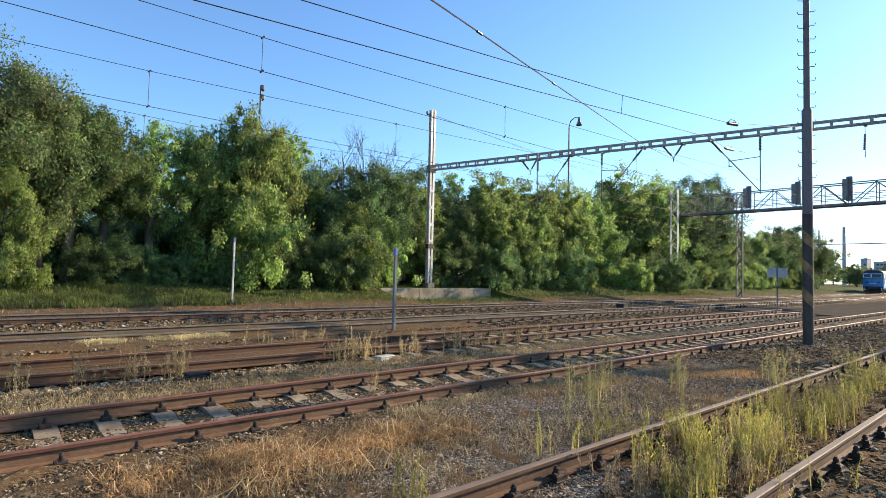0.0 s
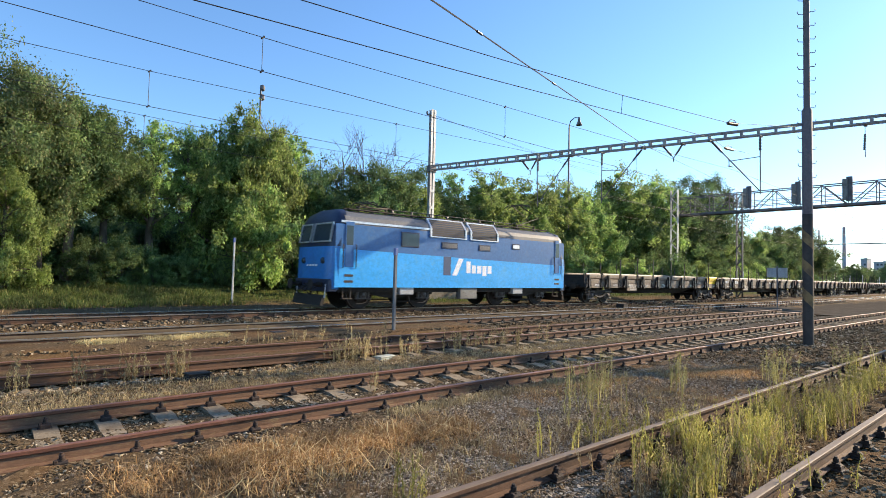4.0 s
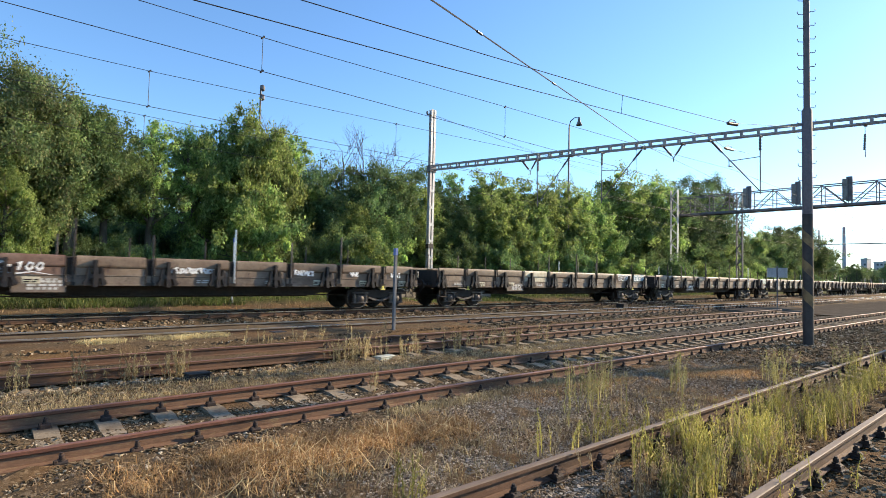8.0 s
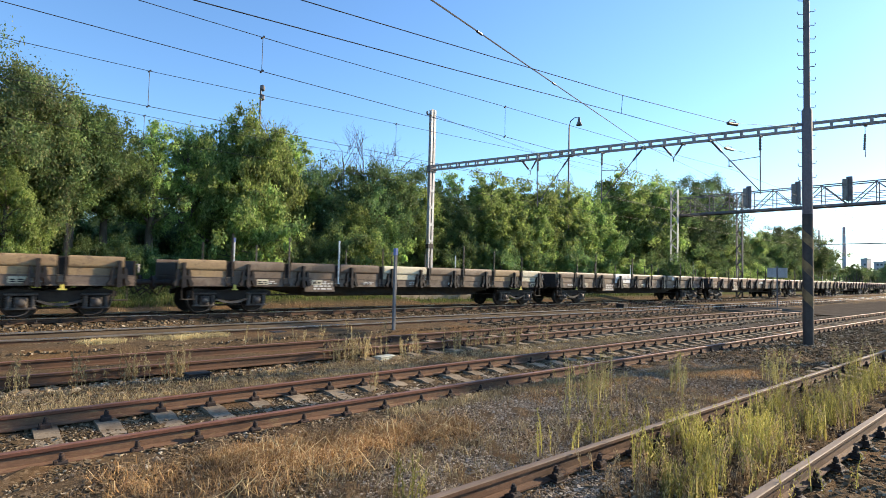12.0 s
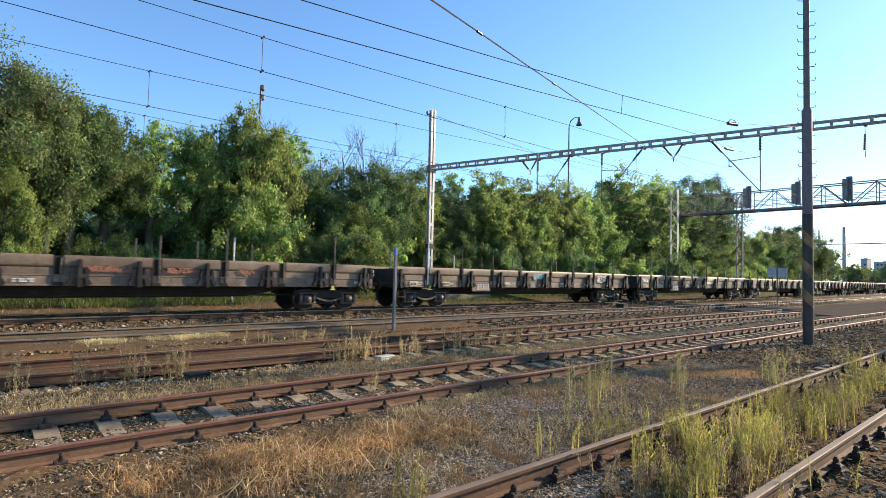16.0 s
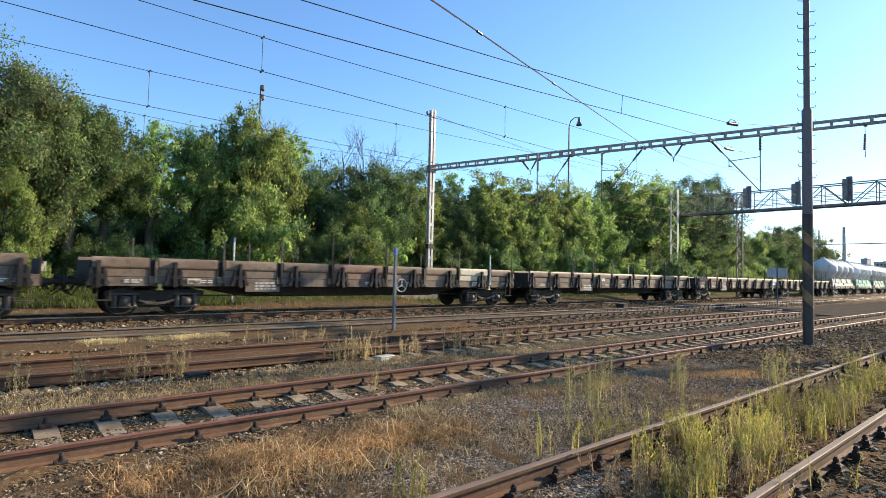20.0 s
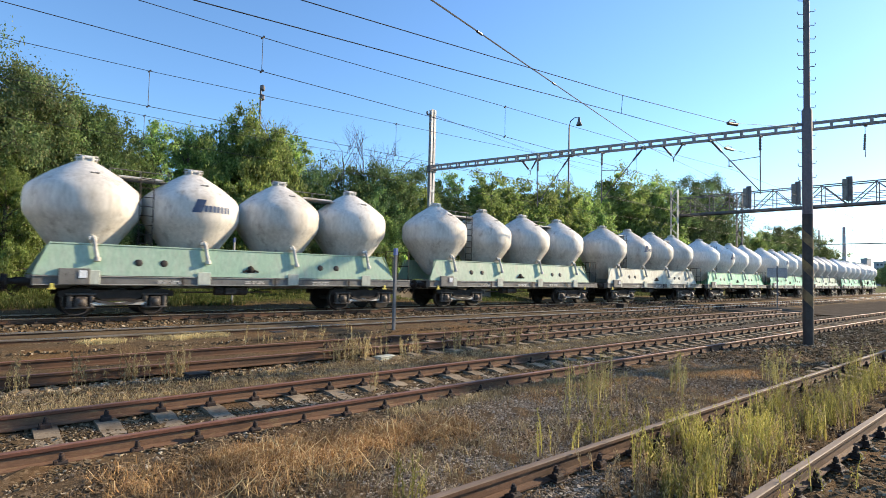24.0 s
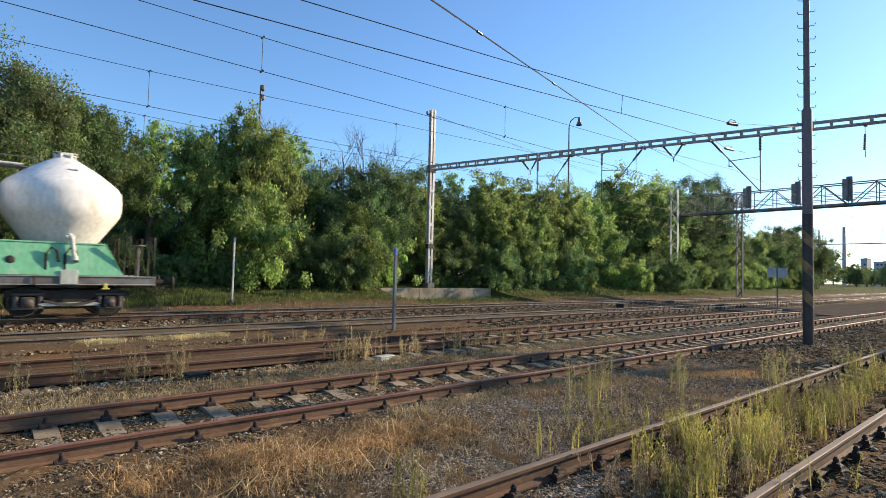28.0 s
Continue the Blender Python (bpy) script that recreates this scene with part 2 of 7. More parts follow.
M["sign_grey"] = surface("sign_grey", (0.4, 0.4, 0.4), (0.3, 0.3, 0.3), 12, 2, 0.4, 0.5, 0.1, 0.05, 0.03)
M["bark"] = surface("bark", (0.10, 0.08, 0.06), (0.16, 0.135, 0.105), 18, 2.5, 0.5, 0.95, 0, 0.6, 0.2, None, (1, 1, 0.25))
# pale tones with the haze of distance mixed into the wall colours
M["far_wall"] = surface("far_wall", (0.36, 0.37, 0.4), (0.32, 0.33, 0.36), 0.4, 0.05, 0.4, 0.9, 0, 0, 0.05)
M["far_red"] = surface("far_red", (0.42, 0.3, 0.3), (0.36, 0.27, 0.27), 0.4, 0.05, 0.4, 0.9, 0, 0, 0.05)
M["asphalt"] = surface("asphalt", (0.115, 0.098, 0.077), (0.15, 0.128, 0.1), 60, 1.2, 0.5, 0.95, 0, 0.25, 0.05, (0.08, 0.068, 0.054))
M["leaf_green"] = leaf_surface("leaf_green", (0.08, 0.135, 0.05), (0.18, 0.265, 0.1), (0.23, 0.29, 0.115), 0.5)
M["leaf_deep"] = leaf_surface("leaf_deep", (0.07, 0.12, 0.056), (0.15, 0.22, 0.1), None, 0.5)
# brighter green that also puts a sunlit look into the leaf colour
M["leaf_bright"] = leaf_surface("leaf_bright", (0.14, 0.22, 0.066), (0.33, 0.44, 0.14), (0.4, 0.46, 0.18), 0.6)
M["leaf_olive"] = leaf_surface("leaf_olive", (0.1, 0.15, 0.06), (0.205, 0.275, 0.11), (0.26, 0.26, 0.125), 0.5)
M["grass_green"] = leaf_surface("grass_green", (0.045, 0.066, 0.017), (0.115, 0.15, 0.04), (0.2, 0.185, 0.07), 0.35)
M["straw"] = leaf_surface("straw", (0.27, 0.15, 0.06), (0.52, 0.345, 0.15), (0.68, 0.53, 0.29), 0.25, 0.7)
M["weed_stem"] = leaf_surface("weed_stem", (0.19, 0.165, 0.06), (0.36, 0.3, 0.12), (0.44, 0.35, 0.2), 0.3, 0.7)
M["weed_brown"] = leaf_surface("weed_brown", (0.16, 0.11, 0.06), (0.32, 0.23, 0.14), (0.4, 0.31, 0.2), 0.25, 0.7)
M["weed_tan"] = leaf_surface("weed_tan", (0.22, 0.18, 0.085), (0.44, 0.36, 0.19), (0.55, 0.46, 0.27), 0.35, 0.7)
M["weed_yellow"] = leaf_surface("weed_yellow", (0.17, 0.17, 0.042), (0.43, 0.4, 0.11), (0.56, 0.48, 0.2), 0.45, 0.7)
M["grey_grass"] = leaf_surface("grey_grass", (0.15, 0.115, 0.068), (0.31, 0.245, 0.15), (0.42, 0.33, 0.19), 0.25, 0.7)
M["pale_straw"] = leaf_surface("pale_straw", (0.4, 0.3, 0.15), (0.62, 0.5, 0.28), None, 0.25, 0.7)


def stone_surface(name, tones):
    m, n, l = nodes_of(name)
    geo = n.new("ShaderNodeNewGeometry")
    col = ramp(n, l, geo.outputs["Random Per Island"], tones)
    tc = n.new("ShaderNodeTexCoord")
    tone = ramp(n, l, noise_of(n, l, tc.outputs["Object"], 30, 4), ((0.3, (0.7, 0.7, 0.7)), (0.7, (1.2, 1.2, 1.2))))
    l.new(mix(n, l, 0.8, col, tone, "MULTIPLY"), n["Principled BSDF"].inputs["Base Color"])
    n["Principled BSDF"].inputs["Roughness"].default_value = 0.9
    return m


M["ballast"] = stone_surface("ballast", ((0.0, (0.05625, 0.03875, 0.02125)), (0.5, (0.1438, 0.1025, 0.05875)), (0.88, (0.2625, 0.2, 0.125)), (0.98, (0.525, 0.4375, 0.3125))))
M["pale_stone"] = stone_surface("pale_stone", ((0.0, (0.16, 0.12, 0.075)), (0.6, (0.33, 0.26, 0.165)), (0.95, (0.48, 0.4, 0.27))))
M["grey_gravel"] = stone_surface("grey_gravel", ((0.0, (0.12, 0.093, 0.065)), (0.6, (0.29, 0.235, 0.17)), (0.95, (0.5, 0.43, 0.33))))
M["dirt"] = surface("dirt", (0.1265, 0.09085, 0.05175), (0.1725, 0.1242, 0.0736), 26, 1.6, 0.5, 0.95, 0, 0.9, 0.05, (0.08625, 0.06555, 0.04945))
M["brown_sleeper"] = surface("brown_sleeper", (0.13, 0.098, 0.065), (0.19, 0.15, 0.105), 30, 2.4, 0.5, 0.9, 0, 0.4, 0.2, (0.08, 0.06, 0.045))


def ground_surface():
    """Cinders and fine ballast with rusty, dry-grass and, on the bank, green patches."""
    m, n, l = nodes_of("yard_ground")
    b = n["Principled BSDF"]
    tc, sep = n.new("ShaderNodeTexCoord"), n.new("ShaderNodeSeparateXYZ")
    v = tc.outputs["Object"]
    l.new(v, sep.inputs[0])
    fine, mid, big = noise_of(n, l, v, 28, 8, 0.75), noise_of(n, l, v, 3.0, 6, 0.7), noise_of(n, l, v, 0.45, 4, 0.6)
    vor = n.new("ShaderNodeTexVoronoi")
    vor.inputs["Scale"].default_value = 34
    l.new(v, vor.inputs["Vector"])
    stones = ramp(n, l, vor.outputs["Color"], ((0.0, (0.045, 0.032, 0.018)), (0.6, (0.145, 0.1, 0.057)), (0.95, (0.31, 0.235, 0.15))))
    col = mix(n, l, ramp(n, l, mid, ((0.35, (0, 0, 0)), (0.65, (1, 1, 1)))), stones, (0.12, 0.084, 0.048))
    col = mix(n, l, ramp(n, l, big, ((0.5, (0, 0, 0)), (0.62, (0.6, 0.6, 0.6)))), col, (0.16, 0.085, 0.038))
    col = mix(n, l, ramp(n, l, noise_of(n, l, v, 0.9, 6, 0.7), ((0.56, (0, 0, 0)), (0.68, (0.55, 0.55, 0.55)))), col, (0.24, 0.165, 0.075))
    side = n.new("ShaderNodeMapRange")
    side.inputs[1].default_value, side.inputs[2].default_value = 24.2, 26.0
    l.new(sep.outputs[1], side.inputs[0])
    green = mix(n, l, ramp(n, l, mid, ((0.4, (0, 0, 0)), (0.6, (1, 1, 1)))), (0.05, 0.06, 0.022), (0.10, 0.11, 0.03))
    col = mix(n, l, side.outputs[0], col, green)
    col = mix(n, l, 0.7, col, ramp(n, l, fine, ((0.25, (0.55, 0.55, 0.55)), (0.75, (1.3, 1.3, 1.3)))), "MULTIPLY")
    l.new(col, b.inputs["Base Color"])
    b.inputs["Roughness"].default_value = 0.95
    bp = n.new("ShaderNodeBump")
    bp.inputs["Strength"].default_value, bp.inputs["Distance"].default_value = 0.8, 0.04
    l.new(fine, bp.inputs["Height"])
    l.new(bp.outputs[0], b.inputs["Normal"])
    return m


M["ground"] = ground_surface()
for k in ("ground", "asphalt", "dirt", "ballast", "grey_gravel", "concrete", "brown_sleeper"):
    M[k].node_tree.nodes["Principled BSDF"].inputs["Specular IOR Level"].default_value = 0.0 if k == "asphalt" else 0.04


# ---- mesh building ----
class Geo:
    """Collects shapes into one mesh."""

    def __init__(self):
        self.v, self.f, self.s, self.m = [], [], [], []

    def add(self, verts, faces, smooth=False, mat=0):
        k = len(self.v)
        self.v.extend(tuple(p) for p in verts)
        self.f.extend(tuple(k + i for i in f) for f in faces)
        self.s.extend([smooth] * len(faces))
        self.m.extend([mat] * len(faces))
        return self

    def box(self, x0, x1, y0, y1, z0, z1, b=0.0, mat=0):
        if b <= 0:
            vs = [(x, y, z) for x in (x0, x1) for y in (y0, y1) for z in (z0, z1)]
            return self.add(vs, [(0, 1, 3, 2), (4, 6, 7, 5), (0, 4, 5, 1), (2, 3, 7, 6), (0, 2, 6, 4), (1, 5, 7, 3)], False, mat)
        c, h = ((x0 + x1) / 2, (y0 + y1) / 2, (z0 + z1) / 2), ((x1 - x0) / 2, (y1 - y0) / 2, (z1 - z0) / 2)
        b = min(b, *(a * 0.9 for a in h))
        signs = [(i, j, k) for i in (-1, 1) for j in (-1, 1) for k in (-1, 1)]
        vs, ix = [], {}
        for s in signs:
            for a in range(3):
                ix[s, a] = len(vs)
                vs.append(tuple(c[q] + s[q] * (h[q] - (0 if q == a else b)) for q in range(3)))
        fs = []
        for a in range(3):
            p, q = (a + 1) % 3, (a + 2) % 3
            for sg in (-1, 1):
                ring = []
                for u, w in ((-1, -1), (1, -1), (1, 1), (-1, 1)):
                    s = [0, 0, 0]
                    s[a], s[p], s[q] = sg, u, w
                    ring.append(ix[tuple(s), a])
                fs.append(tuple(ring if sg > 0 else ring[::-1]))
            for u in (-1, 1):
                for w in (-1, 1):
                    s0, s1 = [0, 0, 0], [0, 0, 0]
                    s0[a], s0[p], s0[q] = -1, u, w
                    s1[a], s1[p], s1[q] = 1, u, w
                    r = (ix[tuple(s0), p], ix[tuple(s1), p], ix[tuple(s1), q], ix[tuple(s0), q])
                    fs.append(r if u * w > 0 else r[::-1])
        for s in signs:
            r = (ix[s, 0], ix[s, 1], ix[s, 2])
            fs.append(r if s[0] * s[1] * s[2] > 0 else r[::-1])
        return self.add(vs, fs, False, mat)

    def prism(self, poly, a0, a1, axis="y", mat=0, smooth=False):
        """A polygon swept along an axis: axis y takes (x, z) points, x takes (y, z), z takes (x, y)."""
        put = {"y": lambda p, a: (p[0], a, p[1]), "x": lambda p, a: (a, p[0], p[1]), "z": lambda p, a: (p[0], p[1], a)}[axis]
        k = len(poly)
        vs = [put(p, a0) for p in poly] + [put(p, a1) for p in poly]
        fs = [(i, (i + 1) % k, k + (i + 1) % k, k + i) for i in range(k)]
        self.add(vs, fs, smooth, mat)
        return self.add(vs, [tuple(range(k))[::-1], tuple(range(k, 2 * k))], False, mat)

    def tube(self, pts, r, n=8, mat=0, caps=True):
        """A round bar along points; r is one radius or one for each point."""
        pts = [Vector(p) for p in pts]
        rs = [r] * len(pts) if isinstance(r, (int, float)) else r
        vs, fs = [], []
        for i, p in enumerate(pts):
            d = (pts[min(i + 1, len(pts) - 1)] - pts[max(i - 1, 0)]).normalized()
            u = d.cross(Vector((0, 0, 1)) if abs(d.z) < 0.9 else Vector((1, 0, 0))).normalized()
            w = d.cross(u)
            vs += [p + (u * math.cos(2 * math.pi * k / n) + w * math.sin(2 * math.pi * k / n)) * rs[i] for k in range(n)]
        for i in range(len(pts) - 1):
            fs += [(i * n + k, i * n + (k + 1) % n, (i + 1) * n + (k + 1) % n, (i + 1) * n + k) for k in range(n)]
        self.add(vs, fs, n > 5, mat)
        if caps:
            self.add(vs, [tuple(range(n))[::-1], tuple(range(len(vs) - n, len(vs)))], False, mat)
        return self

    def lathe(self, prof, n=32, at=(0, 0, 0), axis="z", mat=0, smooth=True):
        vs, fs = [], []
        for r, z in prof:
            for k in range(n):
                a, b = r * math.cos(2 * math.pi * k / n), r * math.sin(2 * math.pi * k / n)
                p = (a, b, z) if axis == "z" else (a, z, b)
                vs.append(tuple(p[i] + at[i] for i in range(3)))
        for i in range(len(prof) - 1):
            fs += [(i * n + k, i * n + (k + 1) % n, (i + 1) * n + (k + 1) % n, (i + 1) * n + k) for k in range(n)]
        return self.add(vs, fs, smooth, mat)

    def mesh(self, name):
        me = bpy.data.meshes.new(name)
        me.from_pydata(self.v, [], self.f)
        me.polygons.foreach_set("use_smooth", self.s)
        me.polygons.foreach_set("material_index", self.m)
        me.update()
        return me


CACHE = {}


def part(name, geo, material, parent=None, label="", at=None, key=None):
    """One mesh object under a thing or a part. With a key, alike pieces share one mesh; geo may be a function that builds it."""
    mats = [M[k] for k in ((material,) if isinstance(material, str) else material)]
    k = (key, tuple(m.name for m in mats))
    if key and k in CACHE:
        me = CACHE[k]
    else:
        me = (geo() if callable(geo) else geo).mesh(name)
        for m in mats:
            me.materials.append(m)
        if key:
            CACHE[k] = me
    ob = new(name, me)
    if parent:
        ob.parent = parent
    if at is not None:
        ob.location = at
    if label:
        ob["label"] = label
    return ob


def thing(name, label, category, group="", kind="", at=(0, 0, 0)):
    ob = new(name)
    ob.empty_display_size = 0.2
    ob.location = at
    return tagged(ob, label, category, group, kind)


def soup(name, verts, faces, material, label, category, kind="stuff", parent=None):
    me = bpy.data.meshes.new(name)
    me.from_pydata(verts, [], faces)
    me.materials.append(M[material])
    me.update()
    ob = new(name, me)
    if parent:
        ob.parent = parent
        ob["kind"] = kind
        return ob
    return tagged(ob, label, category, "", kind)


# ---- ground ----
def build_ground():
    rng = np.random.default_rng(3)
    xs = sorted({*np.linspace(-3000, -60, 8), *np.linspace(-60, -4, 15), *np.arange(-3.5, 40, 0.25), *np.arange(40, 140, 2.0), *np.linspace(140, 3500, 14), 19.39, 29.41})
    ys = sorted({*np.linspace(-2500, -50, 8), *np.linspace(-50, 0, 12), *np.arange(0.25, 24, 0.25), *np.arange(24, 32, 0.5), *np.arange(32, 62, 3), *np.linspace(66, 3500, 14), 28.15, 28.35})
    bump = rng.normal(0, 0.012, (len(xs), len(ys)))
    verts = [(x, y, ground_z(x, y) + bump[i, j]) for i, x in enumerate(xs) for j, y in enumerate(ys)]
    w = len(ys)
    faces = [(i * w + j, (i + 1) * w + j, (i + 1) * w + j + 1, i * w + j + 1) for i in range(len(xs) - 1) for j in range(w - 1)]
    soup("ground", verts, faces, "ground", "stony brown yard ground with dry grass and cinders", "ground", "structure")


build_ground()


# ---- tracks ----
RAIL = [(-0.07, -0.165), (0.07, -0.165), (0.07, -0.15), (0.012, -0.132), (0.009, -0.05), (0.034, -0.036), (0.036, -0.006), (0.028, 0.0),
        (-0.028, 0.0), (-0.036, -0.006), (-0.034, -0.036), (-0.009, -0.05), (-0.012, -0.132), (-0.07, -0.15)]


def rail_geo(x0, x1, curved=False):
    xs = [x0, x1] if not curved else [x0, 20, 32] + list(range(36, 140, 4)) + [150, 170, 190, x1]
    g, k = Geo(), len(RAIL)
    vs = [(x, y + (bend(x) if curved else 0), z) for x in xs for y, z in RAIL]
    for i in range(len(xs) - 1):
        for j in range(k):
            g.add([vs[i * k + j], vs[i * k + (j + 1) % k], vs[(i + 1) * k + (j + 1) % k], vs[(i + 1) * k + j]], [(0, 1, 2, 3)], False, 1 if j in ((6, 7, 8, 9) if curved else (6, 7, 8)) else (2 if j in (1, 2, 3, 11, 12, 13) else 0))
    return g


def sleeper_geo():
    g = Geo()
    prof = [(-1.3, -0.3), (-1.3, -0.17), (-1.22, -0.155), (-0.45, -0.155), (-0.3, -0.185), (0.3, -0.185), (0.45, -0.155), (1.22, -0.155), (1.3, -0.17), (1.3, -0.3)]
    vs = [(s * (0.14 if z < -0.25 else 0.115), y, z) for s in (-1, 1) for y, z in prof]
    k = len(prof)
    fs = [(i, (i + 1) % k, k + (i + 1) % k, k + i) for i in range(k)] + [tuple(range(k))[::-1], tuple(range(k, 2 * k))]
    return g.add(vs, fs)


def clip_geo():
    """Ribbed plate with a tilted clamp, nut and tall bolt on both sides of one rail."""
    g = Geo()
    g.box(-0.07, 0.07, -0.17, 0.17, -0.168, -0.152, 0.004)
    for s in (-1, 1):
        g.prism([(s * 0.045, -0.14), (s * 0.155, -0.152), (s * 0.155, -0.118), (s * 0.12, -0.1), (s * 0.045, -0.122)], -0.05, 0.05, "x")
        g.tube([(0, s * 0.1, -0.14), (0, s * 0.1, -0.035)], 0.016, 6)
        g.tube([(0, s * 0.1, -0.108), (0, s * 0.1, -0.094)], 0.036, 8)
        g.tube([(0.004, s * 0.1, -0.09), (0.004, s * 0.1, -0.055)], 0.027, 6)
        g.box(-0.062, -0.03, s * 0.13 - 0.02, s * 0.13 + 0.02, -0.125, -0.09, 0.006)
    return g


def build_track(name, y, x0, x1, steel, head, sleeper_mat, sl0, sl1, pitch, label, clips=True, phase=0.0, curved=False, sunk=0.0, bare=(0, 0)):
    z = rail_z(y)
    t = thing(name, label, "railway track", "tracks of the yard", "structure", (0, y, z))
    for s in (-1, 1):
        part("rail", rail_geo(x0, x1, curved), (steel, head, "web_dust" if steel == "rust_rail" else steel), t, at=(0, s * GAUGE / 2, 0))
    n = int((sl1 - sl0) / pitch)
    rng = random.Random(name)
    for i in range(n):
        x = sl0 + phase + i * pitch
        free = bare[0] < x < bare[1]
        s = part("sleeper", sleeper_geo, "concrete" if free else sleeper_mat, t, "bare pale sleeper" if free else "", at=(x, rng.uniform(-0.03, 0.03) + (bend(x) if curved else 0), rng.uniform(-0.012, 0.0) - (0 if free else sunk)), key="sleeper")
        s.rotation_euler = (0, 0, rng.uniform(-0.012, 0.012))
        if clips:
            for q in (-1, 1):
                part("rail_fastening", clip_geo, "clip_iron", s, at=(0, q * GAUGE / 2, sunk), key="clip")
    return t


build_track("track", TRACKS["siding"], -6, 150, "dark_rail", "dull_head", "sleeper_wood", 1.0, 34, 0.62, "overgrown siding track with rusty rails among weeds", sunk=0.055, bare=(12.9, 15.2))
build_track("track", TRACKS["storage"], -8, 260, "rust_rail", "rust_head", "concrete", -1.043, 48, 0.598, "rusty storage track on grey concrete sleepers")
build_track("track", TRACKS["loop"], -8, 37, "dark_rail", "rust_head", "concrete", 6.4, 36.5, 0.6, "dark rusty track half buried in cinders and dry weeds")
build_track("track", TRACKS["second_main"], -8, 300, "dark_rail", "shiny_head", "brown_sleeper", 12.0, 66, 0.6, "running track with worn rail heads filled with brown dirt", True, 0.0, True)
build_track("track", TRACKS["main"], -8, 300, "dark_rail", "shiny_head", "brown_sleeper", -0.8, 66, 0.6, "main line track with polished rails carrying the train", True, 0.0, True)


def strip(name, x0, x1, y0, y1, z, material, label, step=0.5, fall=0.015):
    """A flat made-up surface with slightly uneven top, laid over the ground."""
    rng = np.random.default_rng(int(x0 * 10 + y0 * 100))
    xs, ys = np.arange(x0, x1 + step * 0.5, step), np.linspace(y0, y1, 5)
    vs = [(x, y + rng.normal(0, 0.05) * (j in (0, 4)), z + rng.normal(0, 0.006) - (fall if j == 0 else (0.015 if j == 4 else 0))) for x in xs for j, y in enumerate(ys)]
    w = len(ys)
    fs = [(i * w + j, (i + 1) * w + j, (i + 1) * w + j + 1, i * w + j + 1) for i in range(len(xs) - 1) for j in range(w - 1)]
    soup(name, vs, fs, material, label, "ground", "structure")


strip("pavement_infill", -7, 24, TRACKS["second_main"] - 0.70, TRACKS["second_main"] + 0.70, rail_z(15.2) - 0.05, "dirt", "brown dirt filling the track to the rail heads")
strip("pavement_shoulder", -7, 13, 12.7, TRACKS["second_main"] - 0.79, rail_z(14) - 0.07, "ground", "brown dirt shoulder beside the running track", 0.5, 0.16)
strip("pavement_fill", -7, 8.5, TRACKS["loop"] - 0.70, TRACKS["loop"] + 0.70, rail_z(10.75) - 0.14, "ground", "dirt and cinders between rusty rails")
strip("pavement_path", 11, 60, 8.25, 9.35, rail_z(8.8) - 0.165, "asphalt", "dark grey cinder path between the tracks", 1.0)
strip("pavement_yard", 36.5, 120, 8.3, 13.6, rail_z(10) - 0.14, "asphalt", "dark grey trodden yard surface", 2.0)


# ---- the train: vehicles point to -x, origin at the leading body end on the rail's level ----
def wheel_geo(r):
    g = Geo()
    prof = [(0.09, -0.1), (0.12, -0.06), (r * 0.62, -0.03), (r * 0.8, -0.055), (r - 0.02, -0.062), (r, -0.055), (r, 0.05), (r + 0.028, 0.06), (r + 0.026, 0.085), (r * 0.82, 0.075), (r * 0.6, 0.02), (0.1, 0.05)]
    g.lathe(prof, 28, axis="y")
    for i in range(28 * 4, 28 * 5):
        g.m[i] = 1
    return g


def bogie_frame_geo(wb):
    g = Geo()
    h = wb / 2
    for s in (-1, 1):
        y = s * 1.0
        poly = [(-h - 0.55, 0.62), (-h - 0.55, 0.78), (-h - 0.2, 0.86), (-0.5, 0.8), (0.5, 0.8), (h + 0.2, 0.86), (h + 0.55, 0.78), (h + 0.55, 0.62), (h - 0.3, 0.66), (0.4, 0.48), (-0.4, 0.48), (-h + 0.3, 0.66)]
        g.prism(poly, y - 0.06, y + 0.06, "y")
        for x in (-h, h):
            g.box(x - 0.28, x - 0.2, y - 0.07, y + 0.07, 0.34, 0.66, 0.01)
            g.box(x + 0.2, x + 0.28, y - 0.07, y + 0.07, 0.34, 0.66, 0.01)
        g.tube([(-h + 0.2, y - s * 0.02, 0.3), (h - 0.2, y - s * 0.02, 0.3)], 0.03, 6)
    g.box(-0.2, 0.2, -1.0, 1.0, 0.55, 0.85, 0.02)
    g.box(-0.35, 0.35, -0.35, 0.35, 0.8, 0.96, 0.02)
    return g


def axle_box_geo():
    """Axle box between two coil spring pots, with a brake hoop below."""
    g = Geo().box(-0.15, 0.15, -0.13, 0.08, -0.16, 0.16, 0.03)
    g.lathe([(0.0, -0.19), (0.09, -0.185), (0.125, -0.15), (0.13, 0.0)], 14, axis="y")
    g.box(-0.36, 0.36, -0.11, 0.06, -0.2, -0.14, 0.015).box(-0.38, 0.38, -0.12, 0.06, 0.2, 0.26, 0.015)
    for x in (-0.27, 0.27):
        g.lathe([(0.06 if i % 2 else 0.092, -0.15 + i * 0.035) for i in range(11)], 10, (x, -0.03, 0))
    g.tube([(-0.3, -0.1, -0.38), (-0.05, -0.13, -0.37), (0.12, -0.13, -0.3), (0.2, -0.12, -0.18)], 0.016, 6)
    return g


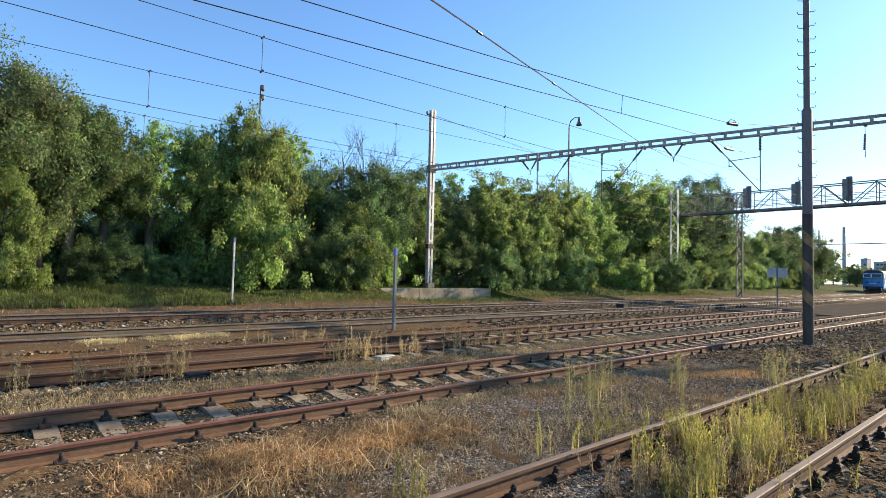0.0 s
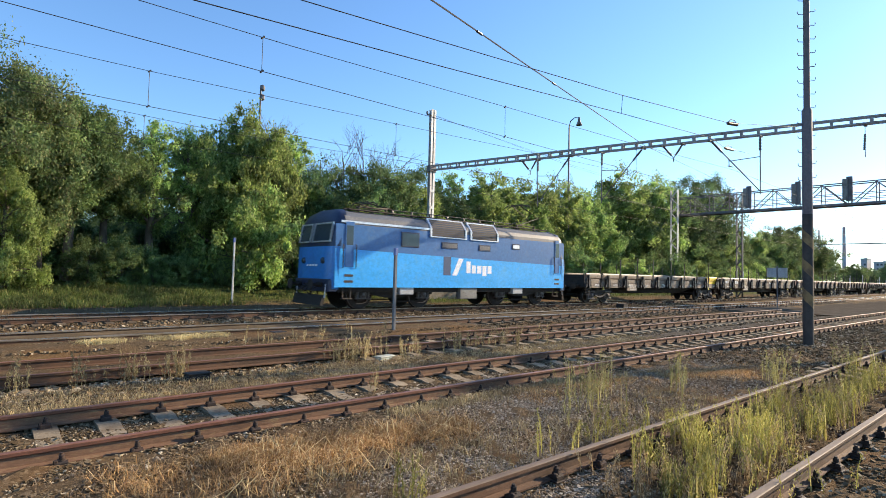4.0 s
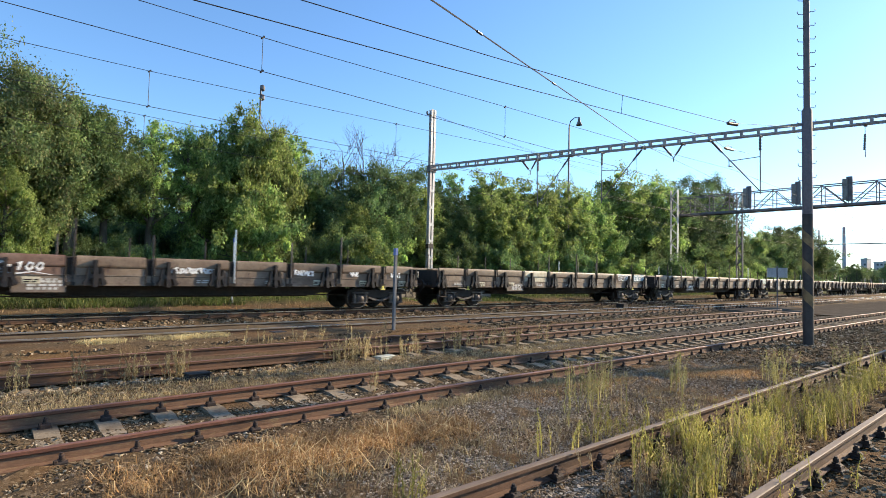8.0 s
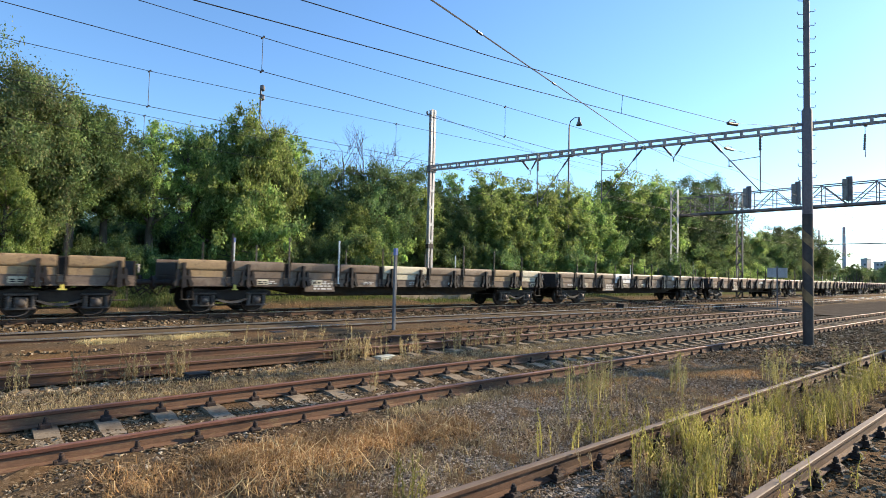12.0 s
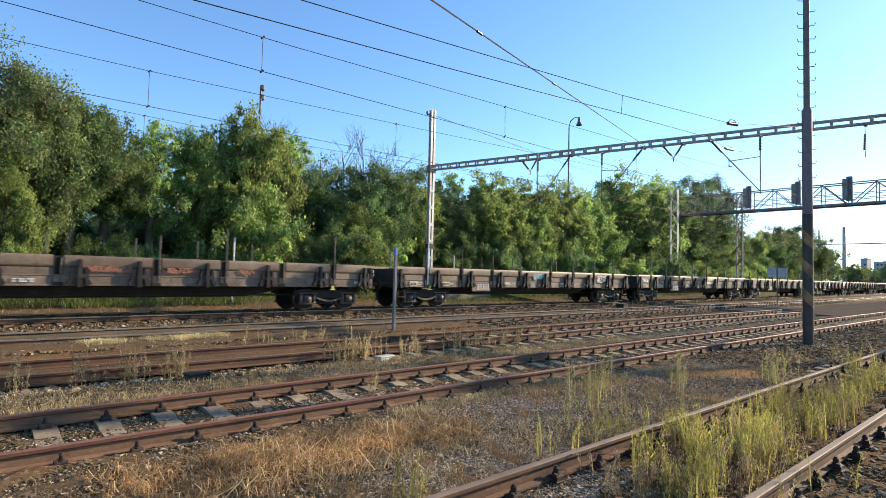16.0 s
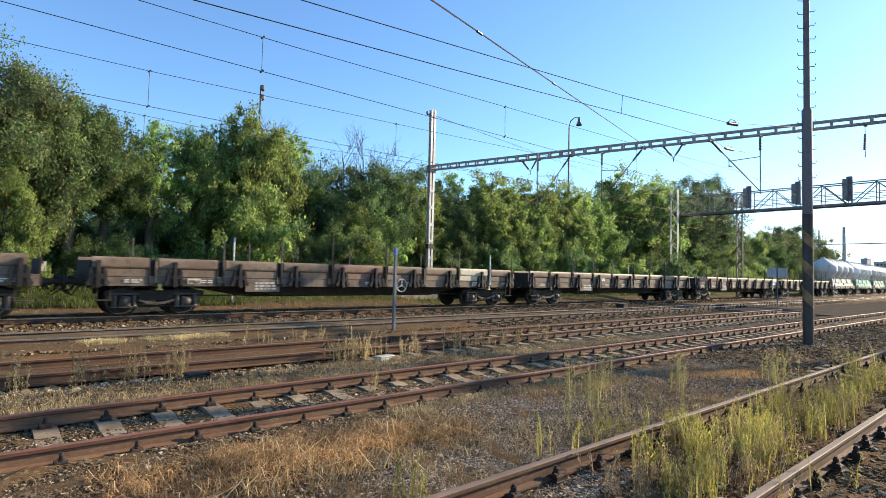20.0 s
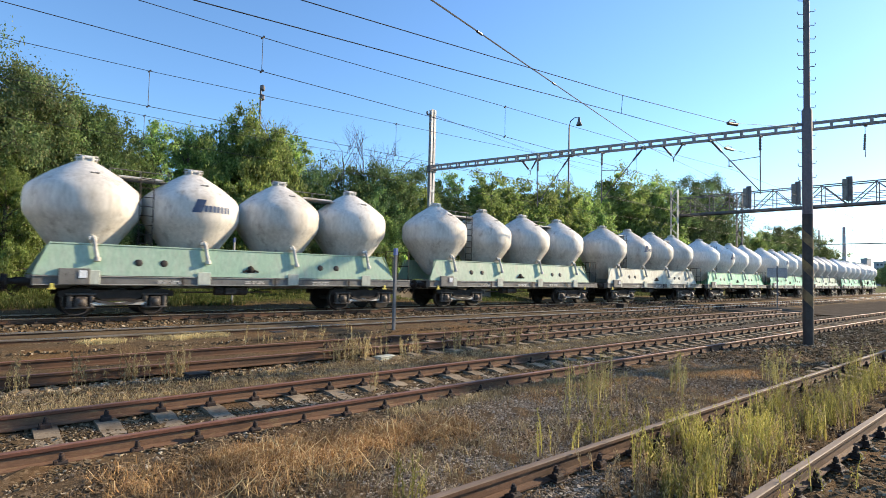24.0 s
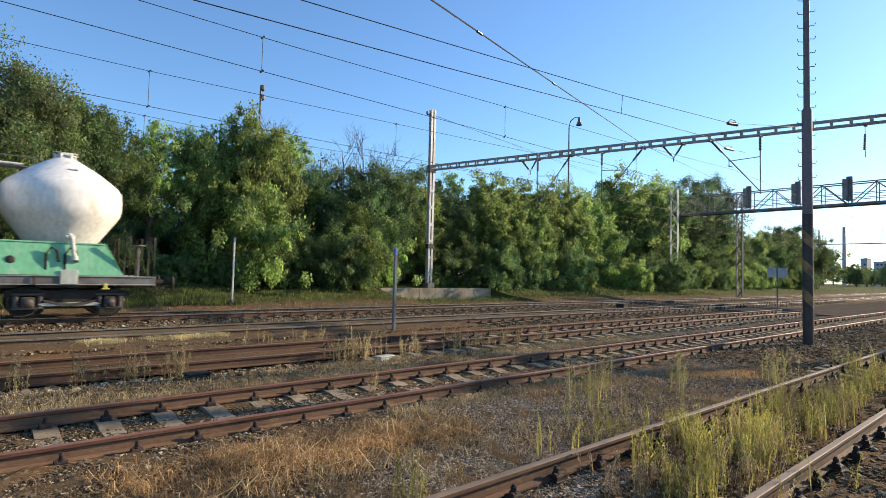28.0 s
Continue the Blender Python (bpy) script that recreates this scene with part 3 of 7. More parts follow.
def bogie(parent, x, wb, r, name="bogie", iron="under_dark"):
    b = part(name, lambda: bogie_frame_geo(wb), iron, parent, at=(x, 0, 0), key=("bogie", wb))
    for dx in (-wb / 2, wb / 2):
        part("axle", lambda: Geo().tube([(0, -0.9, 0), (0, 0.9, 0)], 0.085, 10), "wheel_steel", b, at=(dx, 0, r), key="axle")
        for s in (-1, 1):
            w = part("wheel", lambda: wheel_geo(r), ("wheel_steel", "tyre_bright"), b, at=(dx, s * GAUGE / 2, r), key=("wheel", r))
            if s > 0:
                w.rotation_euler = (0, 0, math.pi)
            a = part("axle_box", axle_box_geo, "axle_dust", b, at=(dx, s * 1.02, r), key="axle_box")
            if s > 0:
                a.rotation_euler = (0, 0, math.pi)
    h = wb / 2 - 0.36
    if h < 0.7:
        for s in (-1, 1):
            part("side_beam", lambda: Geo().prism([(-h, 0.06), (-h, 0.0), (-h * 0.5, -0.1), (0, -0.13), (h * 0.5, -0.1), (h, 0.0), (h, 0.06), (h * 0.5, -0.02), (0, -0.05), (-h * 0.5, -0.02)], -0.05, 0.05, "y"), "axle_dust", b, "pale sagging side beam", at=(0, s * 1.1, r + 0.02), key=("side_beam", wb))
    return b


def buffer_geo():
    g = Geo().tube([(0, 0, 0), (-0.32, 0, 0)], 0.1, 12).tube([(-0.3, 0, 0), (-0.6, 0, 0)], 0.07, 12)
    g.tube([(-0.58, 0, 0), (-0.62, 0, 0)], [0.22, 0.2], 18)
    return g.box(-0.02, 0.03, -0.17, 0.17, -0.17, 0.17, 0.01)


def coupling_geo():
    g = Geo().box(-0.34, 0.0, -0.04, 0.04, -0.06, 0.06, 0.01)
    g.tube([(-0.3, 0, 0.02), (-0.42, 0, 0.06), (-0.46, 0, -0.02), (-0.4, 0, -0.08)], 0.03, 6)
    g.tube([(-0.2, 0, -0.05), (-0.42, 0, -0.28), (-0.66, 0, -0.05)], 0.025, 6)
    return g


def brake_hose_geo():
    return Geo().tube([(0, 0, -0.05), (-0.2, 0, -0.12), (-0.35, 0.01, -0.4), (-0.6, 0, -0.2)], 0.025, 6)


def draw_gear(parent, length, buffers_y=0.875, z=1.05):
    for x, turn in ((0, 0), (length, math.pi)):
        for s in (-1, 1):
            b = part("buffer", buffer_geo, "under_dark", parent, at=(x, s * buffers_y, z), key="buffer")
            b.rotation_euler = (0, 0, turn)
        c = part("coupling", coupling_geo, "under_dark", parent, at=(x, 0, z - 0.02), key="coupling")
        c.rotation_euler = (0, 0, turn)
        for s in (-0.45, 0.45):
            part("brake_hose", brake_hose_geo, "under_dark", parent, at=(x, s, z - 0.02), key="brake_hose").rotation_euler = (0, 0, turn)


BAY, MID_BAY, END_BAY, RES_LEN = 2.095, 2.57, 1.66, 18.66


def panel_geo(w):
    """Drop side with a rolled, outward-bulging upper part above a groove and a plain lower lip, outer face towards -y."""
    face = [(-0.03, 0.215), (-0.052, 0.232), (-0.068, 0.262), (-0.075, 0.3), (-0.077, 0.4), (-0.074, 0.47), (-0.066, 0.515), (-0.05, 0.548), (-0.022, 0.565)]
    poly = [(-0.03, 0.0), (0.02, 0.0), (0.02, 0.52), (0.012, 0.555)] + face[::-1] + [(-0.022, 0.205), (-0.036, 0.19), (-0.036, 0.0)]
    return Geo().prism(poly, 0.0, w, "x")


def latch_geo():
    """Drop-side lock: a knobbed upright between two short prongs on splayed feet."""
    g = Geo()
    g.prism([(-0.055, -0.3), (0.055, -0.3), (0.05, 0.05), (0.035, 0.33), (0.045, 0.38), (0.03, 0.45), (-0.03, 0.45), (-0.045, 0.38), (-0.035, 0.33), (-0.05, 0.05)], -0.17, -0.03, "y")
    for s in (-1, 1):
        g.prism([(s * 0.03, -0.08), (s * 0.03, 0.03), (s * 0.1, 0.03), (s * 0.11, 0.22), (s * 0.15, 0.24), (s * 0.185, 0.1), (s * 0.19, -0.1), (s * 0.26, -0.24), (s * 0.22, -0.31), (s * 0.15, -0.29), (s * 0.11, -0.1)], -0.14, -0.03, "y")
    g.tube([(0, -0.2, -0.3), (0, -0.02, -0.3)], 0.062, 10)
    g.v = [(x * 1.2, y * 1.2, z) for x, y, z in g.v]
    return g


def stake_geo(h):
    """Stake pocket in the gap between two drop sides, its dark recessed back plate standing for the shade there, with
    an upright stake in it.
    """
    g = Geo().box(-0.135, 0.135, 0.05, 0.1, -0.3, 0.54, 0.008)
    g.box(-0.135, -0.105, -0.05, 0.06, -0.3, 0.5, 0.006).box(-0.11, 0.13, -0.055, 0.0, -0.3, -0.2, 0.006)
    g.box(0.04, 0.09, -0.05, 0.0, -0.3, h, 0.008, mat=1)
    return g


def sill_geo():
    """Channel-section side sill."""
    return Geo().prism([(-0.06, 0.95), (0.05, 0.95), (0.05, 0.985), (0.02, 0.985), (0.02, 1.22), (0.05, 1.22), (0.05, 1.27), (-0.06, 1.27), (-0.06, 1.245), (-0.045, 1.235), (-0.045, 0.99), (-0.06, 0.985)], 0, RES_LEN, "x")


def girder_geo():
    g = Geo()
    for s in (-0.55, 0.55):
        g.prism([(0.3, 1.2), (0.3, 0.9), (3.2, 0.9), (5.0, 0.56), (RES_LEN - 5.0, 0.56), (RES_LEN - 3.2, 0.9), (RES_LEN - 0.3, 0.9), (RES_LEN - 0.3, 1.2)], s - 0.04, s + 0.04, "y")
    for x in np.arange(1.0, RES_LEN, 1.65):
        g.box(x - 0.04, x + 0.04, -1.3, 1.3, 1.0, 1.2)
    g.tube([(7.5, -0.35, 0.75), (8.6, -0.35, 0.75)], 0.2, 12).tube([(9.4, 0.2, 0.78), (10.3, 0.2, 0.78)], 0.22, 12)
    g.tube([(2.6, -0.7, 0.62), (RES_LEN - 2.6, -0.7, 0.62)], 0.025, 6)
    return g


def handwheel_geo():
    g = Geo()
    ring = [(0.27 * math.cos(a), -0.06, 0.27 * math.sin(a)) for a in np.linspace(0, 2 * math.pi, 25)]
    g.tube(ring, 0.022, 6, caps=False)
    for k in range(3):
        a = math.pi / 2 + k * 2 * math.pi / 3
        g.tube([(0, -0.06, 0), (0.27 * math.cos(a), -0.06, 0.27 * math.sin(a))], 0.017, 6)
    return g.tube([(0, -0.08, 0), (0, 0.3, 0)], 0.03, 8)


def scrawl_geo(seed, w, h):
    """Sprayed bubble letters: rounded outlines of a flat band with a short stroke inside each."""
    rng = random.Random(seed)
    g, x = Geo(), 0.0
    while x < w:
        s = rng.uniform(0.6, 0.95) * h
        lift, turn = rng.uniform(0, 0.12) * h, rng.uniform(-0.25, 0.25)
        ring = []
        for i in range(11):
            a = 2 * math.pi * i / 10 + turn
            r = 1 / max(abs(math.cos(a)), abs(math.sin(a))) ** 0.6 * (rng.uniform(0.8, 1.05) if i < 10 else 1)
            ring.append((x + s * 0.5 + math.cos(a) * s * 0.46 * r, 0, lift + h * 0.62 + math.sin(a) * h * 0.55 * r))
        ring[10] = ring[0]
        g.tube(ring, 0.026, 4, caps=False)
        g.tube([(x + s * rng.uniform(0.3, 0.5), 0, lift + h * 0.4), (x + s * rng.uniform(0.4, 0.7), 0, lift + h * rng.uniform(0.75, 0.95))], 0.026, 4)
        x += s * 0.86
    g.v = [(a, b * 0.12, c) for a, b, c in g.v]
    return g


def fill_geo(seed, w, h):
    """Sprayed ground colour behind bubble letters, with a ragged outline."""
    rng = random.Random(seed)
    n = 12
    poly = [(w * i / n, rng.uniform(-0.03, 0.06)) for i in range(n + 1)] + [(w * i / n, h * rng.uniform(1.1, 1.3)) for i in range(n, -1, -1)]
    return Geo().prism(poly, -0.003, 0.0, "y")


def stroke_geo(seed, w, h):
    """Hand-painted strokes the size of letters, none of them readable."""
    rng = random.Random(seed)
    bars = (((0, 0), (0, 1)), ((0.6, 0), (0.6, 1)), ((0, 1), (0.6, 1)), ((0, 0.5), (0.6, 0.5)), ((0, 0), (0.6, 0)), ((0, 1), (0.6, 0)), ((0, 0), (0.6, 1)))
    g, n = Geo(), max(3, round(w / (h * 0.62)))
    for i in range(n):
        lift = rng.uniform(-0.08, 0.08) * h
        for (a, b), (c, d) in rng.sample(bars, 3):
            g.tube([((i + a * 1.2) * w / n, 0, b * h * 0.8 + lift), ((i + c * 1.2) * w / n, 0, d * h * 0.8 + lift)], 0.024, 4)
    g.v = [(a, b * 0.12, c) for a, b, c in g.v]
    return g


STROKES = {"K": (((0, 0), (0.05, 1)), ((0.55, 1), (0.05, 0.5), (0.6, 0))), "-": (((0.05, 0.5), (0.5, 0.5)),), "1": (((0.1, 0.75), (0.35, 1), (0.3, 0)),), "0": (((0.3, 0), (0, 0.4), (0.2, 0.9), (0.5, 0.8), (0.55, 0.3), (0.3, 0)),),
           "R": (((0, 0), (0.05, 1), (0.5, 0.95), (0.55, 0.65), (0.08, 0.5)), ((0.2, 0.5), (0.6, 0))), "E": (((0.55, 1), (0.05, 0.95), (0, 0), (0.55, 0.05)), ((0.03, 0.5), (0.45, 0.52))),
           "F": (((0.6, 1), (0.08, 0.95), (0, 0)), ((0.04, 0.5), (0.45, 0.52))), "O": (((0.3, 0), (0, 0.3), (0.05, 0.8), (0.35, 1), (0.6, 0.7), (0.55, 0.2), (0.3, 0)),)}


def tag_geo(word, w, h):
    """A sprayed word in broad slanted strokes with a tail below."""
    g, step = Geo(), w / len(word)
    for i, c in enumerate(word):
        for pts in STROKES[c]:
            g.tube([(i * step + (a * 1.15 + b * 0.25) * step, 0, b * h) for a, b in pts], 0.034, 4)
    g.tube([(0, 0, -0.05), (w * 0.4, 0, -0.1), (w * 0.75, 0, -0.04), (w * 1.15, 0, -0.12)], [0.03, 0.024, 0.016, 0.008], 4)
    g.v = [(a, b * 0.12, c) for a, b, c in g.v]
    return g


def bars_geo(w, h, rows, seed):
    """Unreadable lettering as short plain bars."""
    rng = random.Random(seed)
    g = Geo()
    for r in range(rows):
        x, z = 0.0, h * (1 - (r + 1) / rows)
        while x < w - 0.05:
            b = rng.uniform(0.06, 0.22)
            g.box(x, min(w, x + b), -0.004, 0.0, z, z + h / rows * 0.62)
            x += b + 0.05
    return g


def res_wagon(k, special=None, scrawls=(), handwheel=False, tags=(), half=(), rust=False):
    rng = random.Random(100 + k)
    special = special or {}
    w = thing("flat_wagon", "weathered brown bogie flat wagon with drop sides and stakes" if not rust else "rust-brown bogie flat wagon with drop sides and stakes", "railway wagon", "flat wagons of the train")
    part("deck", lambda: Geo().box(0.02, RES_LEN - 0.02, -1.3, 1.3, 1.2, 1.262), "deck_wood", w, "worn plank deck", key="deck")
    part("underframe", girder_geo, "under_dark", w, key="girder")
    for s in (-1, 1):
        part("side_sill", sill_geo, "wagon_sill", w, at=(0, s * 1.31, 0), key="sill")
        # near-black colour stands for shade on the leading end, used on both ends
        e = part("end_panel", lambda: Geo().box(-0.04, 0.02, -1.27, 1.27, 1.27, 1.72, 0.01).box(-0.06, 0.0, -1.3, 1.3, 0.95, 1.27, 0.01), "under_dark", w, at=(0 if s < 0 else RES_LEN, 0, 0), key="end")
        if s > 0:
            e.rotation_euler = (0, 0, math.pi)
    edges = [0.0] + [END_BAY + i * BAY for i in range(4)] + [END_BAY + 3 * BAY + MID_BAY + i * BAY for i in range(4)] + [RES_LEN - 0.3]
    for side in (-1, 1):
        for i in range(9):
            a, b = edges[i] + (0.0 if i == 0 else 0.14), edges[i + 1] - (0.0 if i == 8 else 0.14)
            paint = special.get(i) if side < 0 else None
            m = paint or ("wagon_rust" if rust or rng.random() < 0.07 else "wagon_brown")
            lab = {"panel_cream": "cream-painted drop side", "panel_white": "white-painted drop side", "panel_yellow": "bright yellow drop side", "panel_tan": "tan-painted drop side"}.get(paint, "")
            p = part("side_panel", lambda a=a, b=b: panel_geo(round(b - a, 3)), m, w, lab, at=(a, -1.33, 1.272), key=("panel", round(b - a, 3)))
            if side > 0:
                p.rotation_euler = (0, 0, math.pi)
                p.location = (b, 1.33, 1.272)
            else:
                for f in {0: (0.1,), 4: (0.16, 0.84), 8: (0.9,)}.get(i, (0.26,) if i < 4 else (0.76,)):
                    part("latch", latch_geo, "latch_iron", p, at=((b - a) * f, 0, 0.0), key="latch")
                if rng.random() < 0.6:
                    part("lettering", lambda: bars_geo(0.5, 0.13, 2, k * 9 + i), "pipe_white", p, at=((b - a) * rng.uniform(0.5, 0.66), -0.05, -0.22))
                if rng.random() < 0.35:
                    card = part("label_plate", lambda: Geo().box(0, 0.42, -0.012, 0.0, 0.0, 0.19, 0.003), "panel_cream", p, "pale label plate", at=((b - a) * rng.uniform(0.4, 0.5), -0.045, -0.26), key="sill_card")
                    part("lettering", lambda: bars_geo(0.34, 0.12, 2, k + i), "under_dark", card, at=(0.04, -0.014, 0.03))
        for i in range(8):
            if rng.random() < 0.8:
                h = rng.choice((1.3, 1.5, 1.65)) if side < 0 else 1.3
                s = part("stake", lambda h=h: stake_geo(h), ("under_dark", "latch_iron" if rng.random() < 0.3 else "frame_silver" if rng.random() < 0.15 else "axle_dust"), w, at=(edges[i + 1], side * 1.345, 1.26), key=("stake", h))
            else:
                s = part("stake_pocket", lambda: stake_geo(0.5), ("under_dark", "wagon_sill"), w, at=(edges[i + 1], side * 1.345, 1.26), key="pocket")
            if side > 0:
                s.rotation_euler = (0, 0, math.pi)
    for x in (1.85, RES_LEN - 1.85):
        bogie(w, x, 1.8, 0.46)
    draw_gear(w, RES_LEN)
    plate = part("data_plate", lambda: Geo().box(0, 1.25, -0.02, 0.0, 0.0, 0.42, 0.004), "wagon_sill", w, "brown data plate with white lettering", at=(4.5 + rng.uniform(0, 0.15), -1.36, 0.76), key="plate")
    part("lettering", lambda: bars_geo(0.8, 0.3, 3, k), "pipe_white", plate, at=(0.35, -0.022, 0.08))
    for x in (1.85, RES_LEN - 1.85):
        part("jacking_mark", lambda: Geo().box(-0.05, 0.05, -0.03, 0.0, -0.1, 0.05, 0.01).box(-0.11, 0.11, -0.03, 0.0, -0.14, -0.09, 0.01), "mark_yellow", w, "yellow jacking mark", at=(x, -1.37, 0.96), key="jack")
    for x in (0.35, RES_LEN - 0.35):
        part("footstep", lambda: Geo().box(-0.2, 0.2, -0.12, 0.12, 0.0, 0.03, 0.005).box(-0.19, -0.16, -0.02, 0.02, 0, 0.45).box(0.16, 0.19, -0.02, 0.02, 0, 0.45), "bogie_iron", w, at=(x, -1.25, 0.5), key="footstep")
    part("end_handrail", lambda: Geo().tube([(0, -0.35, 0), (0.0, -0.35, 0.26), (0.0, 0.35, 0.26), (0, 0.35, 0)], 0.018, 6), "pipe_white", w, at=(RES_LEN + 0.12, -0.9, 1.36), key="rail_end")
    if handwheel:
        part("handwheel", handwheel_geo, "post_white", w, "pale round brake handwheel", at=(11.4, -1.33, 1.02), key="handwheel")
    for bay, x in tags:
        part("label_plate", lambda: Geo().box(0, 0.34, -0.008, 0.0, 0.0, 0.22, 0.002), "panel_white", w, "white label plate", at=(edges[bay] + x, -1.40, 1.5), key="label_plate")
    for bay in half:
        part("paint_patch", lambda: Geo().box(0, 0.9, -0.008, 0.0, 0.0, 0.2, 0.002), "panel_cream", w, "cream paint patch", at=(edges[bay] + 1.0, -1.397, 1.6), key="paint_patch")
    for n, (bay, x, wd, h, paint) in enumerate(scrawls):
        if paint in ("panel_teal", "apron_mint", "panel_yellow"):
            part("scrawl", fill_geo(k * 10 + n, wd, h), paint, w, "sprayed patch of ground colour", at=(edges[bay] + x, -1.407, 1.38))
            continue
        part("scrawl", tag_geo(paint[1:], wd, h) if paint[0] == "#" else scrawl_geo(k * 10 + n, wd, h) if k in (5, 7) else stroke_geo(k * 10 + n, wd, h), W if paint[0] == "#" else paint, w, "sprayed scrawl", at=(edges[bay] + x, -1.412, 1.38))
    return w


# ---- hopper wagons with four tanks ----
UAC_LEN, TANK_PITCH, TANK_X0 = 13.3, 3.2, 1.3


def tank_geo():
    prof = [(0.0, 4.93), (0.2, 4.92), (0.22, 4.82), (0.3, 4.8), (0.51, 4.68), (0.96, 4.39), (1.3, 4.12), (1.46, 3.98), (1.55, 3.83), (1.58, 3.65), (1.58, 3.28), (1.54, 3.1), (1.44, 2.93), (0.95, 2.22), (0.5, 1.65), (0.3, 1.5)]
    g = Geo().lathe(prof, 44)
    for k in range(6):
        a = k * math.pi / 3
        g.tube([(0.26 * math.cos(a), 0.26 * math.sin(a), 4.78), (0.26 * math.cos(a), 0.26 * math.sin(a), 4.96)], 0.03, 6)
    return g


def hatch_geo():
    g = Geo().lathe([(0.0, 0.1), (0.16, 0.09), (0.24, 0.03), (0.25, 0.0)], 20)
    g.tube([(-0.3, -0.05, 0.0), (-0.3, -0.05, 0.1), (0.3, -0.05, 0.1), (0.3, -0.05, 0.0)], 0.02, 6)
    return g


def apron_geo():
    """Sloping sheet side with slanted ends, outer face towards -y."""
    lo, hi = 1.26, 2.18
    pts = [(0.0, lo), (0.35, hi), (11.9, hi), (12.4, lo)]
    vs = [(x, -1.32 + (z - lo) * 0.18, z) for x, z in pts] + [(x, -1.28 + (z - lo) * 0.18, z) for x, z in pts]
    g = Geo().add(vs, [(0, 1, 2, 3), (7, 6, 5, 4), (0, 4, 5, 1), (1, 5, 6, 2), (2, 6, 7, 3), (3, 7, 4, 0)])
    for s, e in ((0.0, 0.35), (12.4, 11.9)):
        g.prism([(s, lo), (e, hi), (e, hi + 0.04), (s - 0.02, lo + 0.04)], -1.3, -1.24, "y")
    return g.box(0.35, 11.9, -1.18, -1.12, hi - 0.02, hi + 0.03, 0.01)


def outlet_pipe_geo():
    g = Geo()
    g.tube([(-0.02, -0.75, 2.42), (-0.04, -1.05, 2.44), (0.0, -1.2, 2.4), (0.02, -1.25, 2.28), (0.06, -1.3, 2.0), (0.1, -1.345, 1.74)], 0.058, 8)
    return g.tube([(0.095, -1.335, 1.8), (0.105, -1.355, 1.68)], 0.088, 10).box(-0.14, 0.1, -1.24, -1.14, 2.3, 2.42, 0.02)


def uac_frame_geo():
    g = Geo()
    for s in (-1.28, 1.28):
        q = 0.03 if s > 0 else -0.03
        g.box(0, UAC_LEN, s - 0.05 - q, s + 0.02 - q, 1.0, 1.21)
        g.box(0, UAC_LEN, s - 0.05, s + 0.05, 0.965, 0.998, 0.006, mat=1).box(0, UAC_LEN, s - 0.05, s + 0.05, 1.212, 1.24, 0.006, mat=1)
    for s in (-0.5, 0.5):
        g.box(0, UAC_LEN, s - 0.08, s + 0.08, 0.85, 1.2)
    for x in (0.05, 1.9, 4.0, 6.55, 9.0, 11.2, UAC_LEN - 0.05):
        g.box(x - 0.06, x + 0.06, -1.25, 1.25, 0.95, 1.2)
    g.box(0, UAC_LEN, -1.2, 1.2, 1.18, 1.22)
    return g


def walkway_geo():
    g = Geo().box(-0.95, 0.95, -0.3, 0.3, -0.03, 0.0, 0.004)
    for x in (-0.9, 0.0, 0.9):
        g.tube([(x, 0.3, 0), (x, 0.3, 0.35)], 0.016, 6)
    g.tube([(-0.9, 0.3, 0.35), (0.9, 0.3, 0.35)], 0.016, 6)
    return g


def ladder_geo(h):
    g = Geo()
    for s in (-0.2, 0.2):
        g.tube([(s, 0, 0), (s, 0, h)], 0.018, 6)
    for z in np.arange(0.15, h, 0.3):
        g.tube([(-0.2, 0, z), (0.2, 0, z)], 0.014, 6)
    return g


